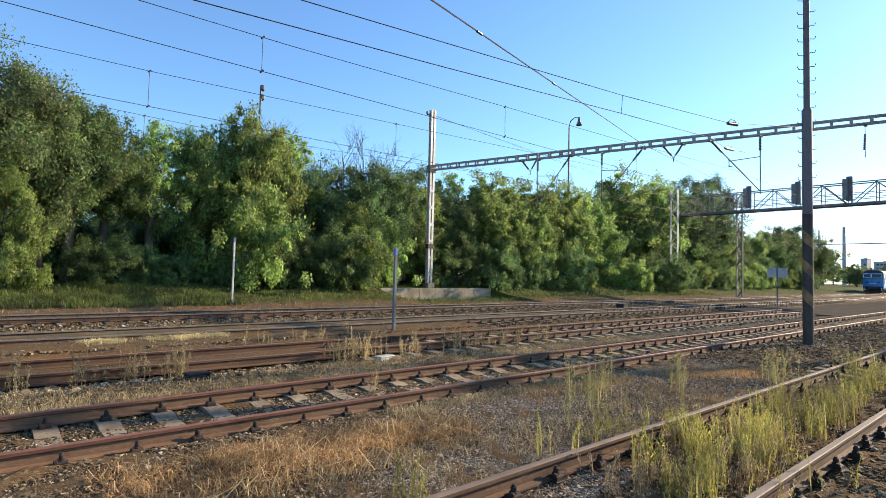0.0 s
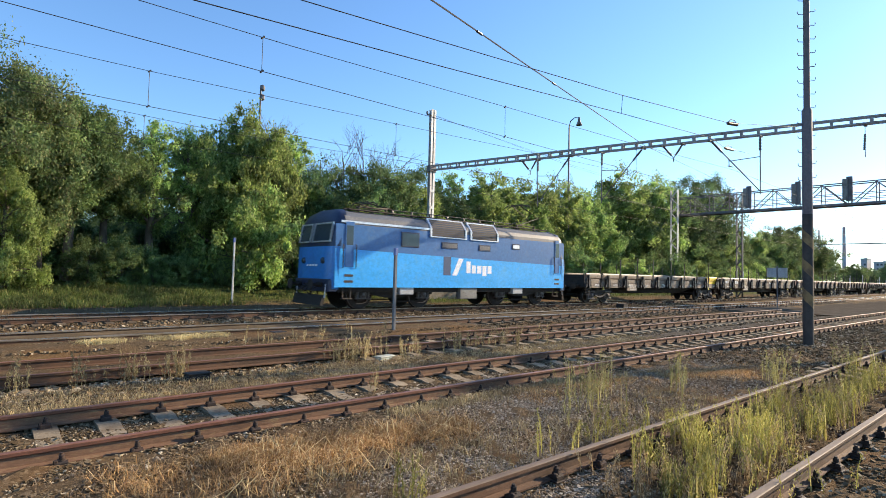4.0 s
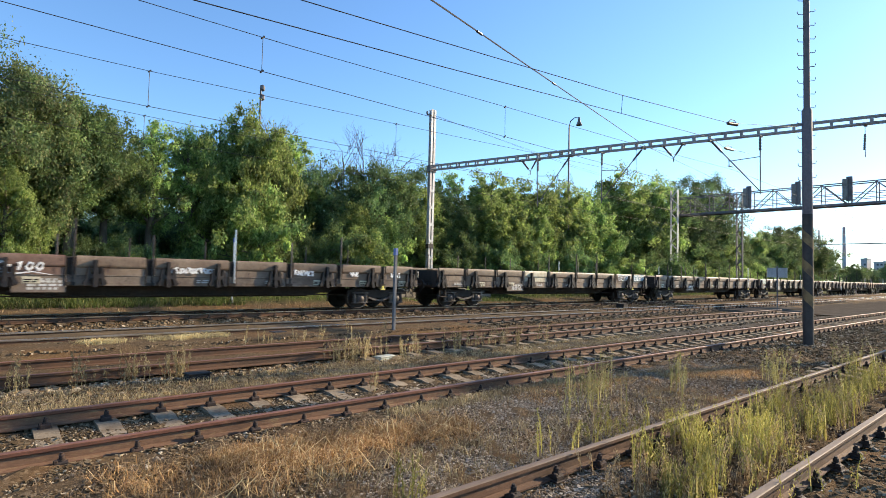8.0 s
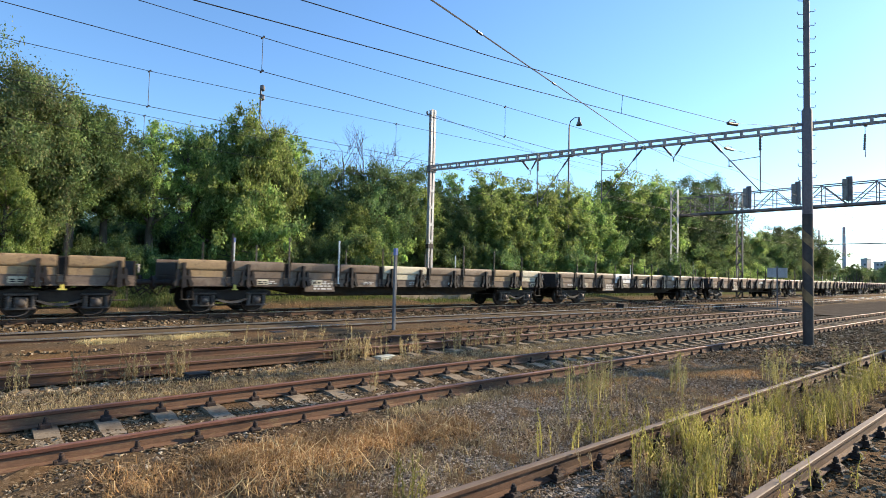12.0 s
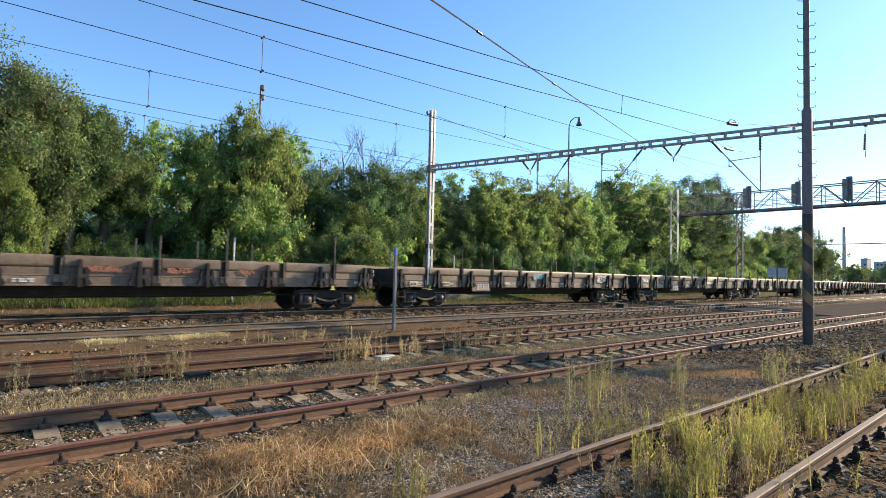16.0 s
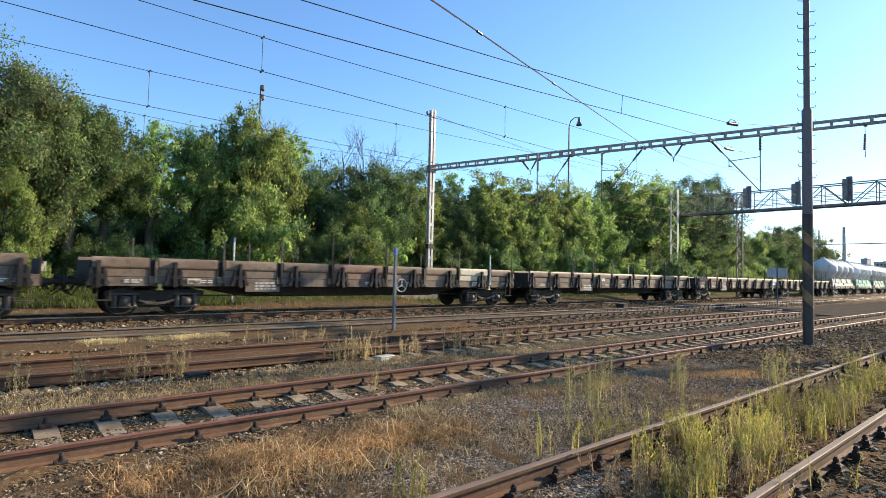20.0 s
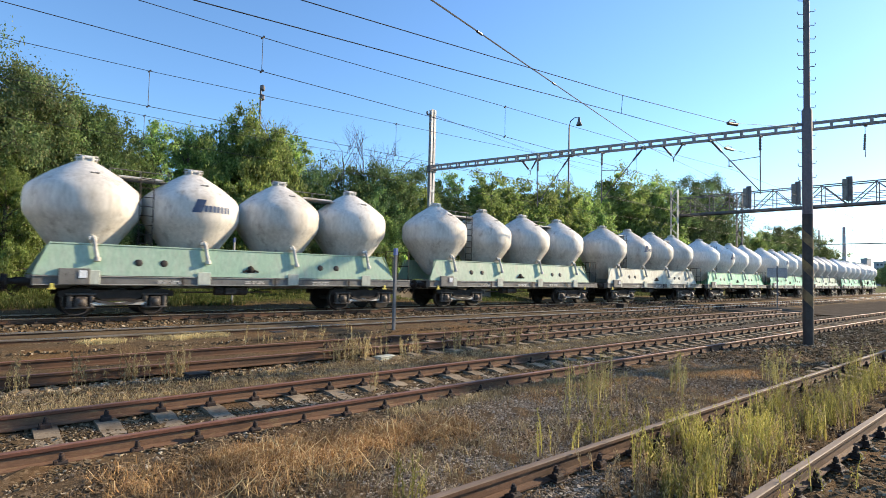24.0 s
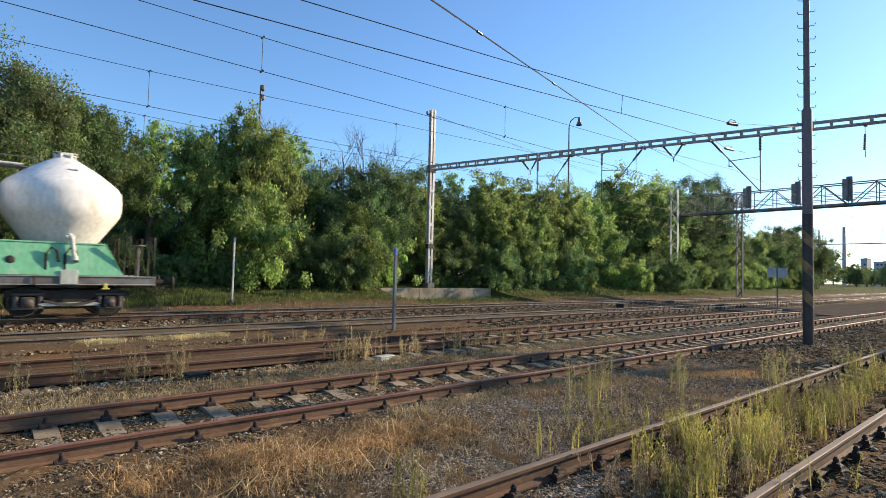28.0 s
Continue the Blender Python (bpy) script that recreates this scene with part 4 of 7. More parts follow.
def tank_wagon(k, apron, white, mark, extra, label):
    w = thing("hopper_wagon", label, "railway wagon", "four-tank hopper wagons of the train")
    part("frame", uac_frame_geo, ("frame_grey", "flange_pale"), w, "grey channel frame with pale flanges", key="uac_frame")
    for s in (-1, 1):
        a = part("apron", apron_geo, apron, w, key="apron")
        if s > 0:
            a.rotation_euler, a.location = (0, 0, math.pi), (12.4, 0, 0)
            continue
        for x in (2.65, 3.38, 8.95, 9.65):
            part("porthole", lambda: Geo().lathe([(0.0, -0.03), (0.1, -0.03), (0.115, -0.02), (0.115, 0.03)], 16, axis="y"), "stripe_black", a, "dark round opening", at=(x, -1.24, 1.66), key="porthole")
        part("valve", lambda: Geo().lathe([(0.0, -0.09), (0.1, -0.08), (0.12, 0.0)], 12, axis="y").tube([(-0.28, -0.03, -0.1), (0, -0.05, 0.03), (0.28, -0.03, -0.1)], 0.035, 6).box(-0.14, 0.14, -0.05, 0, -0.12, -0.05, 0.01), "under_dark", a, "black drain valve", at=(6.2, -1.26, 1.55), key="valve")
        if extra:
            for x in (4.05, 4.5, 10.6, 11.05):
                part("hose", lambda: Geo().tube([(-0.15, 0, -0.35), (-0.16, -0.02, 0.1), (-0.05, -0.04, 0.3), (0.1, -0.03, 0.2), (0.15, 0, -0.12)], 0.035, 6), "under_dark", a, "black hose", at=(x, -1.27, 1.75), key="hose")
    for i in range(4):
        x = TANK_X0 + i * TANK_PITCH
        t = part("tank", tank_geo, white, w, at=(x, 0, 0), key="tank")
        part("hatch", hatch_geo, "pipe_white", t, at=(0, 0, 4.9), key="hatch")
        part("lug", lambda: Geo().tube([(-0.1, 0, 0), (0.12, -0.02, 0.03)], 0.035, 6).box(-0.12, -0.05, -0.04, 0.04, -0.08, 0.05, 0.01), "frame_grey", t, at=(0.1, -0.98, 4.34), key="lug")
        part("outlet_pipe", outlet_pipe_geo, "pipe_white", w, at=(x + 0.12, 0, 0), key="outlet")
        part("sill_plate", lambda: Geo().box(0, 0.42, -0.03, 0.0, 0.0, 0.42, 0.01), "apron_pale", w, "pale plate over the sill", at=(x - 0.1, -1.325, 0.99), key="sill_plate")
        if i == 1 and mark:
            g = Geo()
            for a0, a1, z0, z1 in ((-1.85, -1.66, 3.38, 3.82), (-1.6, -0.98, 3.42, 3.63)):
                n = 7
                vs, fs = [], []
                for q in range(n + 1):
                    a = a0 + (a1 - a0) * q / n
                    lean = 0.1 if z1 - z0 > 0.3 else 0
                    vs += [(1.588 * math.cos(a), 1.588 * math.sin(a), z0), (1.588 * math.cos(a + lean), 1.588 * math.sin(a + lean), z1)]
                fs = [(2 * q, 2 * q + 2, 2 * q + 3, 2 * q + 1) for q in range(n)]
                if lean:
                    g.add(vs, fs)
                else:
                    for q in range(0, n):
                        b = [vs[2 * q], Vector(vs[2 * q]).lerp(Vector(vs[2 * q + 2]), 0.7), Vector(vs[2 * q + 1]).lerp(Vector(vs[2 * q + 3]), 0.7), vs[2 * q + 1]]
                        g.add(b, [(0, 1, 2, 3)])
            part("marking", g, "letter_blue", t, "dark blue slanted company marking")
    for i, x in enumerate((TANK_X0 + 1.6, TANK_X0 + 8.0)):
        part("walkway", walkway_geo, "frame_grey", w, at=(x, 0.0, 4.42), key="walkway")
        part("walkway_pipe", lambda: Geo().tube([(-0.75, -0.35, 0), (0.55, -0.35, 0.0)], 0.035, 8), "pipe_white", w, at=(x, 0.0, 4.45), key="walkway_pipe")
    part("ladder", lambda: ladder_geo(3.2), "bogie_iron", w, at=(TANK_X0 + 1.6, -0.75, 1.25), key="ladder")
    for x in (3.95, 7.1, 10.2):
        part("sill_bracket", lambda: Geo().box(-0.03, 0.03, -0.03, 0.0, 0.0, 0.25, 0.005), "stripe_black", w, at=(x, -1.33, 0.98), key="bracket")
    part("equipment_box", lambda: Geo().box(0, 0.78, -0.1, 0.0, 0.0, 0.48, 0.015).box(0.42, 0.43, -0.105, -0.1, 0.05, 0.43), "frame_grey", w, "grey equipment box with white placard", at=(0.58, -1.3, 0.98), key="equipment_box")
    part("placard", lambda: Geo().box(0, 0.2, -0.01, 0.0, 0.0, 0.22, 0.003), "letter_white", w, "small white placard", at=(1.08, -1.41, 1.18), key="placard")
    part("jacking_mark", lambda: Geo().box(-0.05, 0.05, -0.03, 0.0, -0.1, 0.05, 0.01).box(-0.1, 0.1, -0.03, 0.0, -0.13, -0.08, 0.01), "mark_yellow", w, "yellow jacking mark", at=(0.45, -1.34, 0.97), key="jack2")
    part("jacking_mark", lambda: None, "mark_yellow", w, "yellow jacking mark", at=(11.93, -1.34, 0.97), key="jack2")
    for x in (3.2, 6.0, 8.6):
        part("lettering", bars_geo(0.7, 0.12, 2, k * 7 + int(x)), "pipe_white", w, at=(x, -1.335, 1.03))
    part("brake_gear", lambda: Geo().tube([(-0.5, -0.9, 0), (0.6, -0.9, 0)], 0.16, 10).box(-0.2, 0.15, -1.15, -0.8, -0.12, 0.12, 0.02).tube([(-1.5, -0.8, -0.05), (1.6, -0.8, -0.05)], 0.03, 6), "bogie_iron", w, at=(5.6, 0, 0.78), key="brake_gear")
    for x in (2.2, UAC_LEN - 2.2):
        b = bogie(w, x, 2.0, 0.46)
        part("brake_rod", lambda: Geo().box(-0.75, 0.75, -0.02, 0.02, -0.05, 0.05, 0.01), "pipe_white", b, "pale brake beam", at=(0, -1.1, 0.4), key="brake_rod")
    for x in (12.56, UAC_LEN - 0.05):
        for s in (-0.85, 0.85):
            part("end_railing", lambda: Geo().tube([(0, -0.38, 0), (0, -0.38, 1.28), (0, 0.38, 1.28), (0, 0.38, 0)], 0.026, 6).tube([(0, -0.38, 0.65), (0, 0.38, 0.65)], 0.018, 6), "under_dark", w, "dark end railing", at=(x, s, 1.2), key="end_railing")
    part("brake_column", lambda: Geo().tube([(0, 0, 0), (0, 0, 1.0)], 0.03, 8).lathe([(0.0, 1.0), (0.2, 1.01), (0.2, 1.04), (0.0, 1.05)], 16), "frame_grey", w, "grey brake column", at=(12.95, -0.5, 1.2), key="brake_column")
    draw_gear(w, UAC_LEN)
    return w


# ---- the electric locomotive ----
LOCO_LEN = 14.9


def build_loco():
    L = thing("locomotive", "two-tone blue electric locomotive with white lettering on its sides", "locomotive")
    # lower and upper body shells; the line between the paints falls towards the rear
    def split(x):
        return 2.47 - 0.30 * x / LOCO_LEN
    xs = [0.12, 1.5, 4, 7, 10, 13, LOCO_LEN - 0.12]
    for s, nm in ((-1, "side_lower"), (1, "side_lower")):
        vs = [(x, s * 1.48, z) for x in xs for z in (0.93, split(x))] + [(x, s * 1.40, z) for x in xs for z in (0.93, split(x))]
        n = len(xs)
        fs = [(2 * i, 2 * i + 2, 2 * i + 3, 2 * i + 1) for i in range(n - 1)] + [(2 * n + 2 * i, 2 * n + 2 * i + 1, 2 * n + 2 * i + 3, 2 * n + 2 * i + 2) for i in range(n - 1)]
        fs += [(2 * i, 2 * n + 2 * i, 2 * n + 2 * i + 2, 2 * i + 2) for i in range(n - 1)]
        part(nm, Geo().add(vs, fs if s < 0 else [f[::-1] for f in fs]), "loco_light", L, "light blue lower side")
        vs = [(x, s * 1.48, z) for x in xs for z in (split(x), 3.45)]
        fs = [(2 * i, 2 * i + 2, 2 * i + 3, 2 * i + 1) for i in range(n - 1)]
        part("side_upper", Geo().add(vs, fs if s < 0 else [f[::-1] for f in fs]), "loco_dark", L, "dark blue upper side")
    roof = [(-1.48, 3.45), (-1.47, 3.6), (-1.38, 3.78), (-1.15, 3.95), (-0.7, 4.08), (0, 4.12), (0.7, 4.08), (1.15, 3.95), (1.38, 3.78), (1.47, 3.6), (1.48, 3.45)]
    part("roof", Geo().prism(roof, 0.55, LOCO_LEN - 0.55, "x", smooth=False), "loco_roof", L, "dark grey roof")
    for end in (0, 1):
        sg = 1 if end == 0 else -1
        X = (lambda x: x) if end == 0 else (lambda x: LOCO_LEN - x)
        # cab front: lower block, raked window zone, curved brow
        rings = [(-0.02, 0.85, 1.40), (-0.05, 1.25, 1.44), (-0.03, 2.3, 1.46), (0.0, 2.55, 1.46), (0.2, 3.62, 1.40), (0.34, 3.9, 1.25), (0.55, 4.1, 0.75)]
        vs, fs, ms = [], [], []
        prof = lambda w: [(0.34, -w), (0.1, -w + 0.03), (0.02, -w + 0.14), (0.0, -w * 0.5), (-0.02, 0.0), (0.0, w * 0.5), (0.02, w - 0.14), (0.1, w - 0.03), (0.34, w)]
        for x, z, wd in rings:
            vs += [(X(x + dx), y, z) for dx, y in prof(wd + 0.04)]
        k = 9
        quads = []
        for i in range(len(rings) - 1):
            f = [(i * k + j, (i + 1) * k + j, (i + 1) * k + j + 1, i * k + j + 1) for j in range(k - 1)]
            quads += [q if end else q[::-1] for q in f]
        g = Geo().add(vs, quads, True)
        g.m = [0 if q < 3 * (k - 1) else 1 for q in range(len(quads))]
        cab = part("cab", g, ("loco_front", "loco_mask"), L, "blue cab front with dark window band")
        for y0, y1 in ((-1.28, 0.22), (0.36, 1.36)):
            def pt(y, z, o):
                return (X(0.0 + (z - 2.55) * 0.187 - o), y, z)
            fr = Geo()
            for (ya, yb, za, zb) in ((y0, y1, 2.72, 2.78), (y0, y1, 3.46, 3.52), (y0, y0 + 0.06, 2.72, 3.52), (y1 - 0.06, y1, 2.72, 3.52)):
                q = [pt(ya, za, 0.07), pt(yb, za, 0.07), pt(yb, zb, 0.07), pt(ya, zb, 0.07), pt(ya, za, 0.0), pt(yb, za, 0.0), pt(yb, zb, 0.0), pt(ya, zb, 0.0)]
                fr.add(q, [(0, 1, 2, 3), (7, 6, 5, 4), (0, 4, 5, 1), (1, 5, 6, 2), (2, 6, 7, 3), (3, 7, 4, 0)])
            win = part("windscreen", fr, "frame_silver", L, "silver-framed windscreen")
            part("pane", Geo().add([pt(y0 + 0.05, 2.77, 0.04), pt(y1 - 0.05, 2.77, 0.04), pt(y1 - 0.05, 3.47, 0.04), pt(y0 + 0.05, 3.47, 0.04)], [(0, 1, 2, 3)]), "dark_glass", win)
        for y in (-0.8, 0.8):
            part("headlight", Geo().lathe([(0.0, -0.05), (0.1, -0.04), (0.13, 0.0), (0.14, 0.05)], 16, axis="y"), "dark_glass", L, "round headlight", at=(X(-0.06), y, 1.98)).rotation_euler = (0, 0, -math.pi / 2 * sg)
        part("number_strip", bars_geo(0.9, 0.12, 1, 5), "letter_white", L, at=(X(-0.09), 0.45, 1.75)).rotation_euler = (0, 0, -math.pi / 2 * sg)
        part("snow_plough", Geo().prism([(X(-0.2), 0.2), (X(-0.32), 0.22), (X(-0.22), 0.62), (X(-0.1), 0.62)], -1.2, 1.2, "y"), "under_dark", L, "dark snow plough")
        part("buffer_beam", Geo().box(min(X(-0.1), X(0.3)), max(X(-0.1), X(0.3)), -1.4, 1.4, 0.75, 1.25, 0.03), "loco_mask", L)
        for s in (-1, 1):
            part("handrail", Geo().tube([(X(-0.1), s * 1.2, 1.05), (X(-0.15), s * 1.2, 0.5)], 0.02, 6), "letter_white", L)
            door = part("cab_door", Geo().box(X(0.55) - 0.4 * (sg < 0), X(0.55) + 0.4 * (sg > 0) + (0.4 if sg < 0 else 0.4) - 0.4, -0.02, 0.0, 1.75, 3.55, 0.006), "loco_dark", L, "narrow cab door", at=(0, s * 1.487 + (0 if s < 0 else 0.02), 0))
            part("door_window", Geo().box(X(0.75) - 0.16, X(0.75) + 0.16, -0.012, 0.0, 2.62, 3.4, 0.003), "dark_glass", door, at=(0, -0.012, 0))
            for x in (0.45, 1.05):
                part("grab_rail", Geo().tube([(X(x), s * 1.5, 1.7), (X(x), s * 1.54, 1.75), (X(x), s * 1.54, 2.6), (X(x), s * 1.5, 2.65)], 0.02, 6), "stripe_black", L)
            for z in (1.12, 1.36):
                part("step_recess", Geo().box(X(0.75) - 0.2, X(0.75) + 0.2, s * 1.485 - 0.01, s * 1.485 + 0.01, z, z + 0.09, 0.003), "stripe_black", L)
            part("foot_step", Geo().box(X(0.75) - 0.22, X(0.75) + 0.22, s * 1.35 - 0.1, s * 1.35 + 0.1, 0.45, 0.5, 0.01).box(X(0.75) - 0.2, X(0.75) - 0.16, s * 1.35 - 0.03, s * 1.35 + 0.03, 0.45, 0.95).box(X(0.75) + 0.16, X(0.75) + 0.2, s * 1.35 - 0.03, s * 1.35 + 0.03, 0.45, 0.95), "bogie_iron", L)
    part("cantrail", Geo().box(0.35, 4.9, -1.5, -1.465, 3.5, 3.6, 0.01), "frame_silver", L, "thin silver cantrail strip")
    # side fittings on the visible side
    for x, w, z0, z1, m in ((3.3, 1.0, 2.68, 3.33, "dark_glass"), (10.4, 0.6, 2.9, 3.2, "frame_silver"), (5.6, 1.0, 2.72, 3.02, "loco_roof"), (8.0, 0.8, 2.72, 3.02, "loco_roof")):
        f = part("engine_room_window", Geo().box(x, x + w, -1.505, -1.475, z0, z1, 0.01), "loco_mask", L)
        part("pane", Geo().box(x + 0.06, x + w - 0.06, -1.512, -1.5, z0 + 0.06, z1 - 0.06), m, f)
    for x0, x1 in ((4.9, 7.15), (7.4, 9.35)):
        fr = Geo()
        lo, hi = (-1.52, 3.22), (-1.16, 4.08)
        for a, b in ((x0, x0 + 0.1), (x1 - 0.1, x1)):
            fr.prism([lo, (lo[0], lo[1] + 0.4), hi, (hi[0] + 0.08, hi[1]), (lo[0] + 0.1, lo[1] + 0.3), (lo[0] + 0.08, lo[1])], a, b, "x")
        fr.box(x0, x1, -1.53, -1.46, 3.2, 3.25, 0.01).box(x0, x1, -1.2, -1.12, 4.02, 4.08, 0.01)
        lv = part("louvre_frame", fr, "frame_silver", L, "silver-framed side louvre")
        part("louvre_backing", Geo().prism([(-1.5, 3.26), (-1.5, 3.62), (-1.19, 4.04), (-1.12, 4.04), (-1.44, 3.26)], x0 + 0.1, x1 - 0.1, "x"), "stripe_black", lv, "dark louvre opening")
        for i in range(7):
            z = 3.32 + i * 0.095
            y = -1.5 if z < 3.62 else -1.5 + (z - 3.62) * 0.75
            part("slat", Geo().box(x0 + 0.1, x1 - 0.1, y, y + 0.05, z, z + 0.045), "loco_mask", lv)
    logo = part("lettering", Geo().prism([(5.75, 1.5), (6.2, 1.5), (6.2, 2.35), (5.75, 2.35)], -1.487, -1.481, "y"), "letter_blue", L, "white and blue company lettering")
    g = Geo().prism([(6.3, 1.5), (6.6, 1.5), (7.0, 2.3), (6.7, 2.3)], -1.487, -1.481, "y")
    for i in range(5):
        g.box(7.2 + i * 0.36, 7.47 + i * 0.36, -1.487, -1.481, 1.62 if i != 3 else 1.5, 2.0 if i else 2.18)
    part("lettering", g, "letter_white", L, "white company lettering")
    for x in (3.35, 6.9, 10.6):
        part("under_box", Geo().box(x, x + (0.75 if x < 5 or x > 10 else 1.1), -1.42, -1.1, 0.62 if x < 5 or x > 10 else 0.4, 0.93, 0.02), "sign_grey" if x != 6.9 else "frame_grey", L, "grey equipment box under the body")
    part("underframe", Geo().box(0.4, LOCO_LEN - 0.4, -1.25, 1.25, 0.72, 0.95), "under_dark", L)
    for x in (LOCO_LEN / 2 - 4.15, LOCO_LEN / 2 + 4.15):
        bogie(L, x, 3.2, 0.625, "bogie", "under_dark")
    # roof gear
    part("roof_walkway", Geo().box(1.0, LOCO_LEN - 1.0, -0.95, -0.7, 4.12, 4.16).box(1.0, LOCO_LEN - 1.0, 0.7, 0.95, 4.12, 4.16), "bogie_iron", L)
    for x0, up in ((1.6, False), (LOCO_LEN - 3.2, True)):
        g = Geo()
        top = 5.45 if up else 4.55
        knee = (x0 + (2.1 if up else 1.9), 0, 4.85 if up else 4.4)
        for s in (-0.55, 0.55):
            g.tube([(x0, s, 4.32), (x0 + 1.6, s, 4.32)], 0.03, 6)
            g.tube([(x0 + 0.2, s, 4.3), (knee[0], s * 0.7, knee[2]), (x0 + 0.7, s * 0.5, top)], 0.03, 6)
            for dx in (0.1, 1.5):
                g.tube([(x0 + dx, s, 4.05), (x0 + dx, s, 4.32)], 0.06, 8)
        for dx in (-0.15, 0.15):
            g.tube([(x0 + 0.7 + dx, -0.85, top - 0.1), (x0 + 0.7 + dx, -0.55, top + 0.04), (x0 + 0.7 + dx, 0.55, top + 0.04), (x0 + 0.7 + dx, 0.85, top - 0.1)], 0.025, 6)
        part("pantograph", g, "bogie_iron", L, "raised pantograph" if up else "folded pantograph")
    for x in np.arange(3.6, LOCO_LEN - 3.6, 1.1):
        part("roof_insulator", lambda: Geo().lathe([(0.05, 0), (0.09, 0.04), (0.05, 0.08), (0.09, 0.12), (0.05, 0.16), (0.04, 0.26)], 10), "insulator", L, at=(x, -0.35, 4.1), key="roof_ins")
    part("roof_busbar", Geo().tube([(3.4, -0.35, 4.37), (LOCO_LEN - 3.2, -0.35, 4.37)], 0.022, 6), "wire", L)
    draw_gear(L, LOCO_LEN, 0.875, 1.02)
    return L


TRAIN = []          # (vehicle, place of its leading body end along the track at 3.5 s)
SPEED = 27.66
TRAIN.append((build_loco(), 24.6))
W, T = "scrawl_white", "panel_tan"
SPECIAL = {          # painted bays and sprayed scrawls, wagon by wagon
    0: dict(special={8: "panel_yellow"}, scrawls=((7, 1.55, 0.4, 0.35, "panel_yellow"),)),
    1: dict(scrawls=((0, 0.5, 0.8, 0.22, W), (1, 0.5, 1.2, 0.25, W), (5, 0.6, 0.5, 0.2, W))), 2: dict(special={8: T}, rust=True), 3: dict(special={3: T, 4: T}),
    4: dict(scrawls=((2, 0.35, 1.15, 0.24, "#K-100"), (4, 0.6, 1.35, 0.2, W), (6, 0.2, 0.8, 0.22, W), (7, 0.5, 0.4, 0.2, W), (8, 0.4, 0.5, 0.2, W))),
    5: dict(special={3: "panel_cream"}, scrawls=((7, 0.3, 1.4, 0.32, W), (8, 0.1, 1.3, 0.34, "panel_teal"), (8, 0.15, 1.2, 0.28, W))),
    6: dict(), 7: dict(scrawls=((0, 0.03, 1.45, 0.36, "apron_mint"), (0, 0.04, 1.3, 0.3, W), (3, 0.5, 0.9, 0.1, W)), tags=((1, 1.2),)),
    8: dict(handwheel=True), 9: dict(special={5: T, 6: T, 7: T, 8: T}, tags=((2, 0.9),)), 10: dict(special={0: T, 4: "panel_cream", 7: T, 8: "panel_cream"}), 11: dict(special={3: "panel_white"}, tags=((6, 0.8),)),
    12: dict(rust=True, scrawls=((5, 0.4, 0.9, 0.2, W),)), 13: dict(special={8: T}), 14: dict(rust=True), 15: dict(scrawls=((4, 0.6, 1.3, 0.2, "wagon_scrawl"), (5, 0.3, 0.9, 0.18, "wagon_scrawl"), (6, 0.5, 0.9, 0.18, "wagon_scrawl"))),
    16: dict(scrawls=((4, 1.1, 1.2, 0.25, "panel_teal"), (7, 0.36, 0.95, 0.26, "#REFOR"))), 17: dict(special={5: "panel_cream"}, scrawls=((0, 0.5, 0.8, 0.22, W),), half=(3,)),
    18: dict(tags=((3, 1.0), (1, 0.6))), 19: dict(special={3: "panel_white", 7: "panel_cream"}), 20: dict(tags=((4, 1.2),)), 21: dict(handwheel=True, special={7: "panel_cream"}),
    22: dict(scrawls=((3, 0.5, 0.8, 0.18, W),)), 23: dict(special={8: "panel_white"}, tags=((2, 0.7),)), 24: dict(scrawls=((2, 0.3, 0.9, 0.2, W),)),
}
for k in range(25):
    TRAIN.append((res_wagon(k, **SPECIAL.get(k, {})), 41.32 + 19.9 * k + (0.4 if k == 0 else 0)))
APRONS = ["apron_pale", "apron_green", "apron_mint", "apron_mint", "apron_pale", "apron_green", "apron_green", "apron_mint", "apron_green", "apron_green"]
WORD = {"apron_pale": "dirty white", "apron_mint": "faded mint", "apron_green": "green"}
for k in range(10):
    dirty = k in (0, 2, 3, 4, 7)
    TRAIN.append((tank_wagon(k, APRONS[k], "tank_grey" if dirty else "tank_white", k in (1, 2, 4, 5, 6, 9), k == 9,
                             "four-tank hopper wagon, %s tanks above a %s side apron" % ("grimy grey" if dirty else "white", WORD[APRONS[k]])), 539.55 + 14.457 * k))


# ---- overhead line ----
BEAM_A, BEAM_B = Vector((23.9, 28.9, 8.95)), Vector((31.6, -0.6, 8.95))


def beam_point(y, dz=0.0):
    f = (BEAM_A.y - y) / (BEAM_A.y - BEAM_B.y)
    return BEAM_A.lerp(BEAM_B, f) + Vector((0, 0, dz))


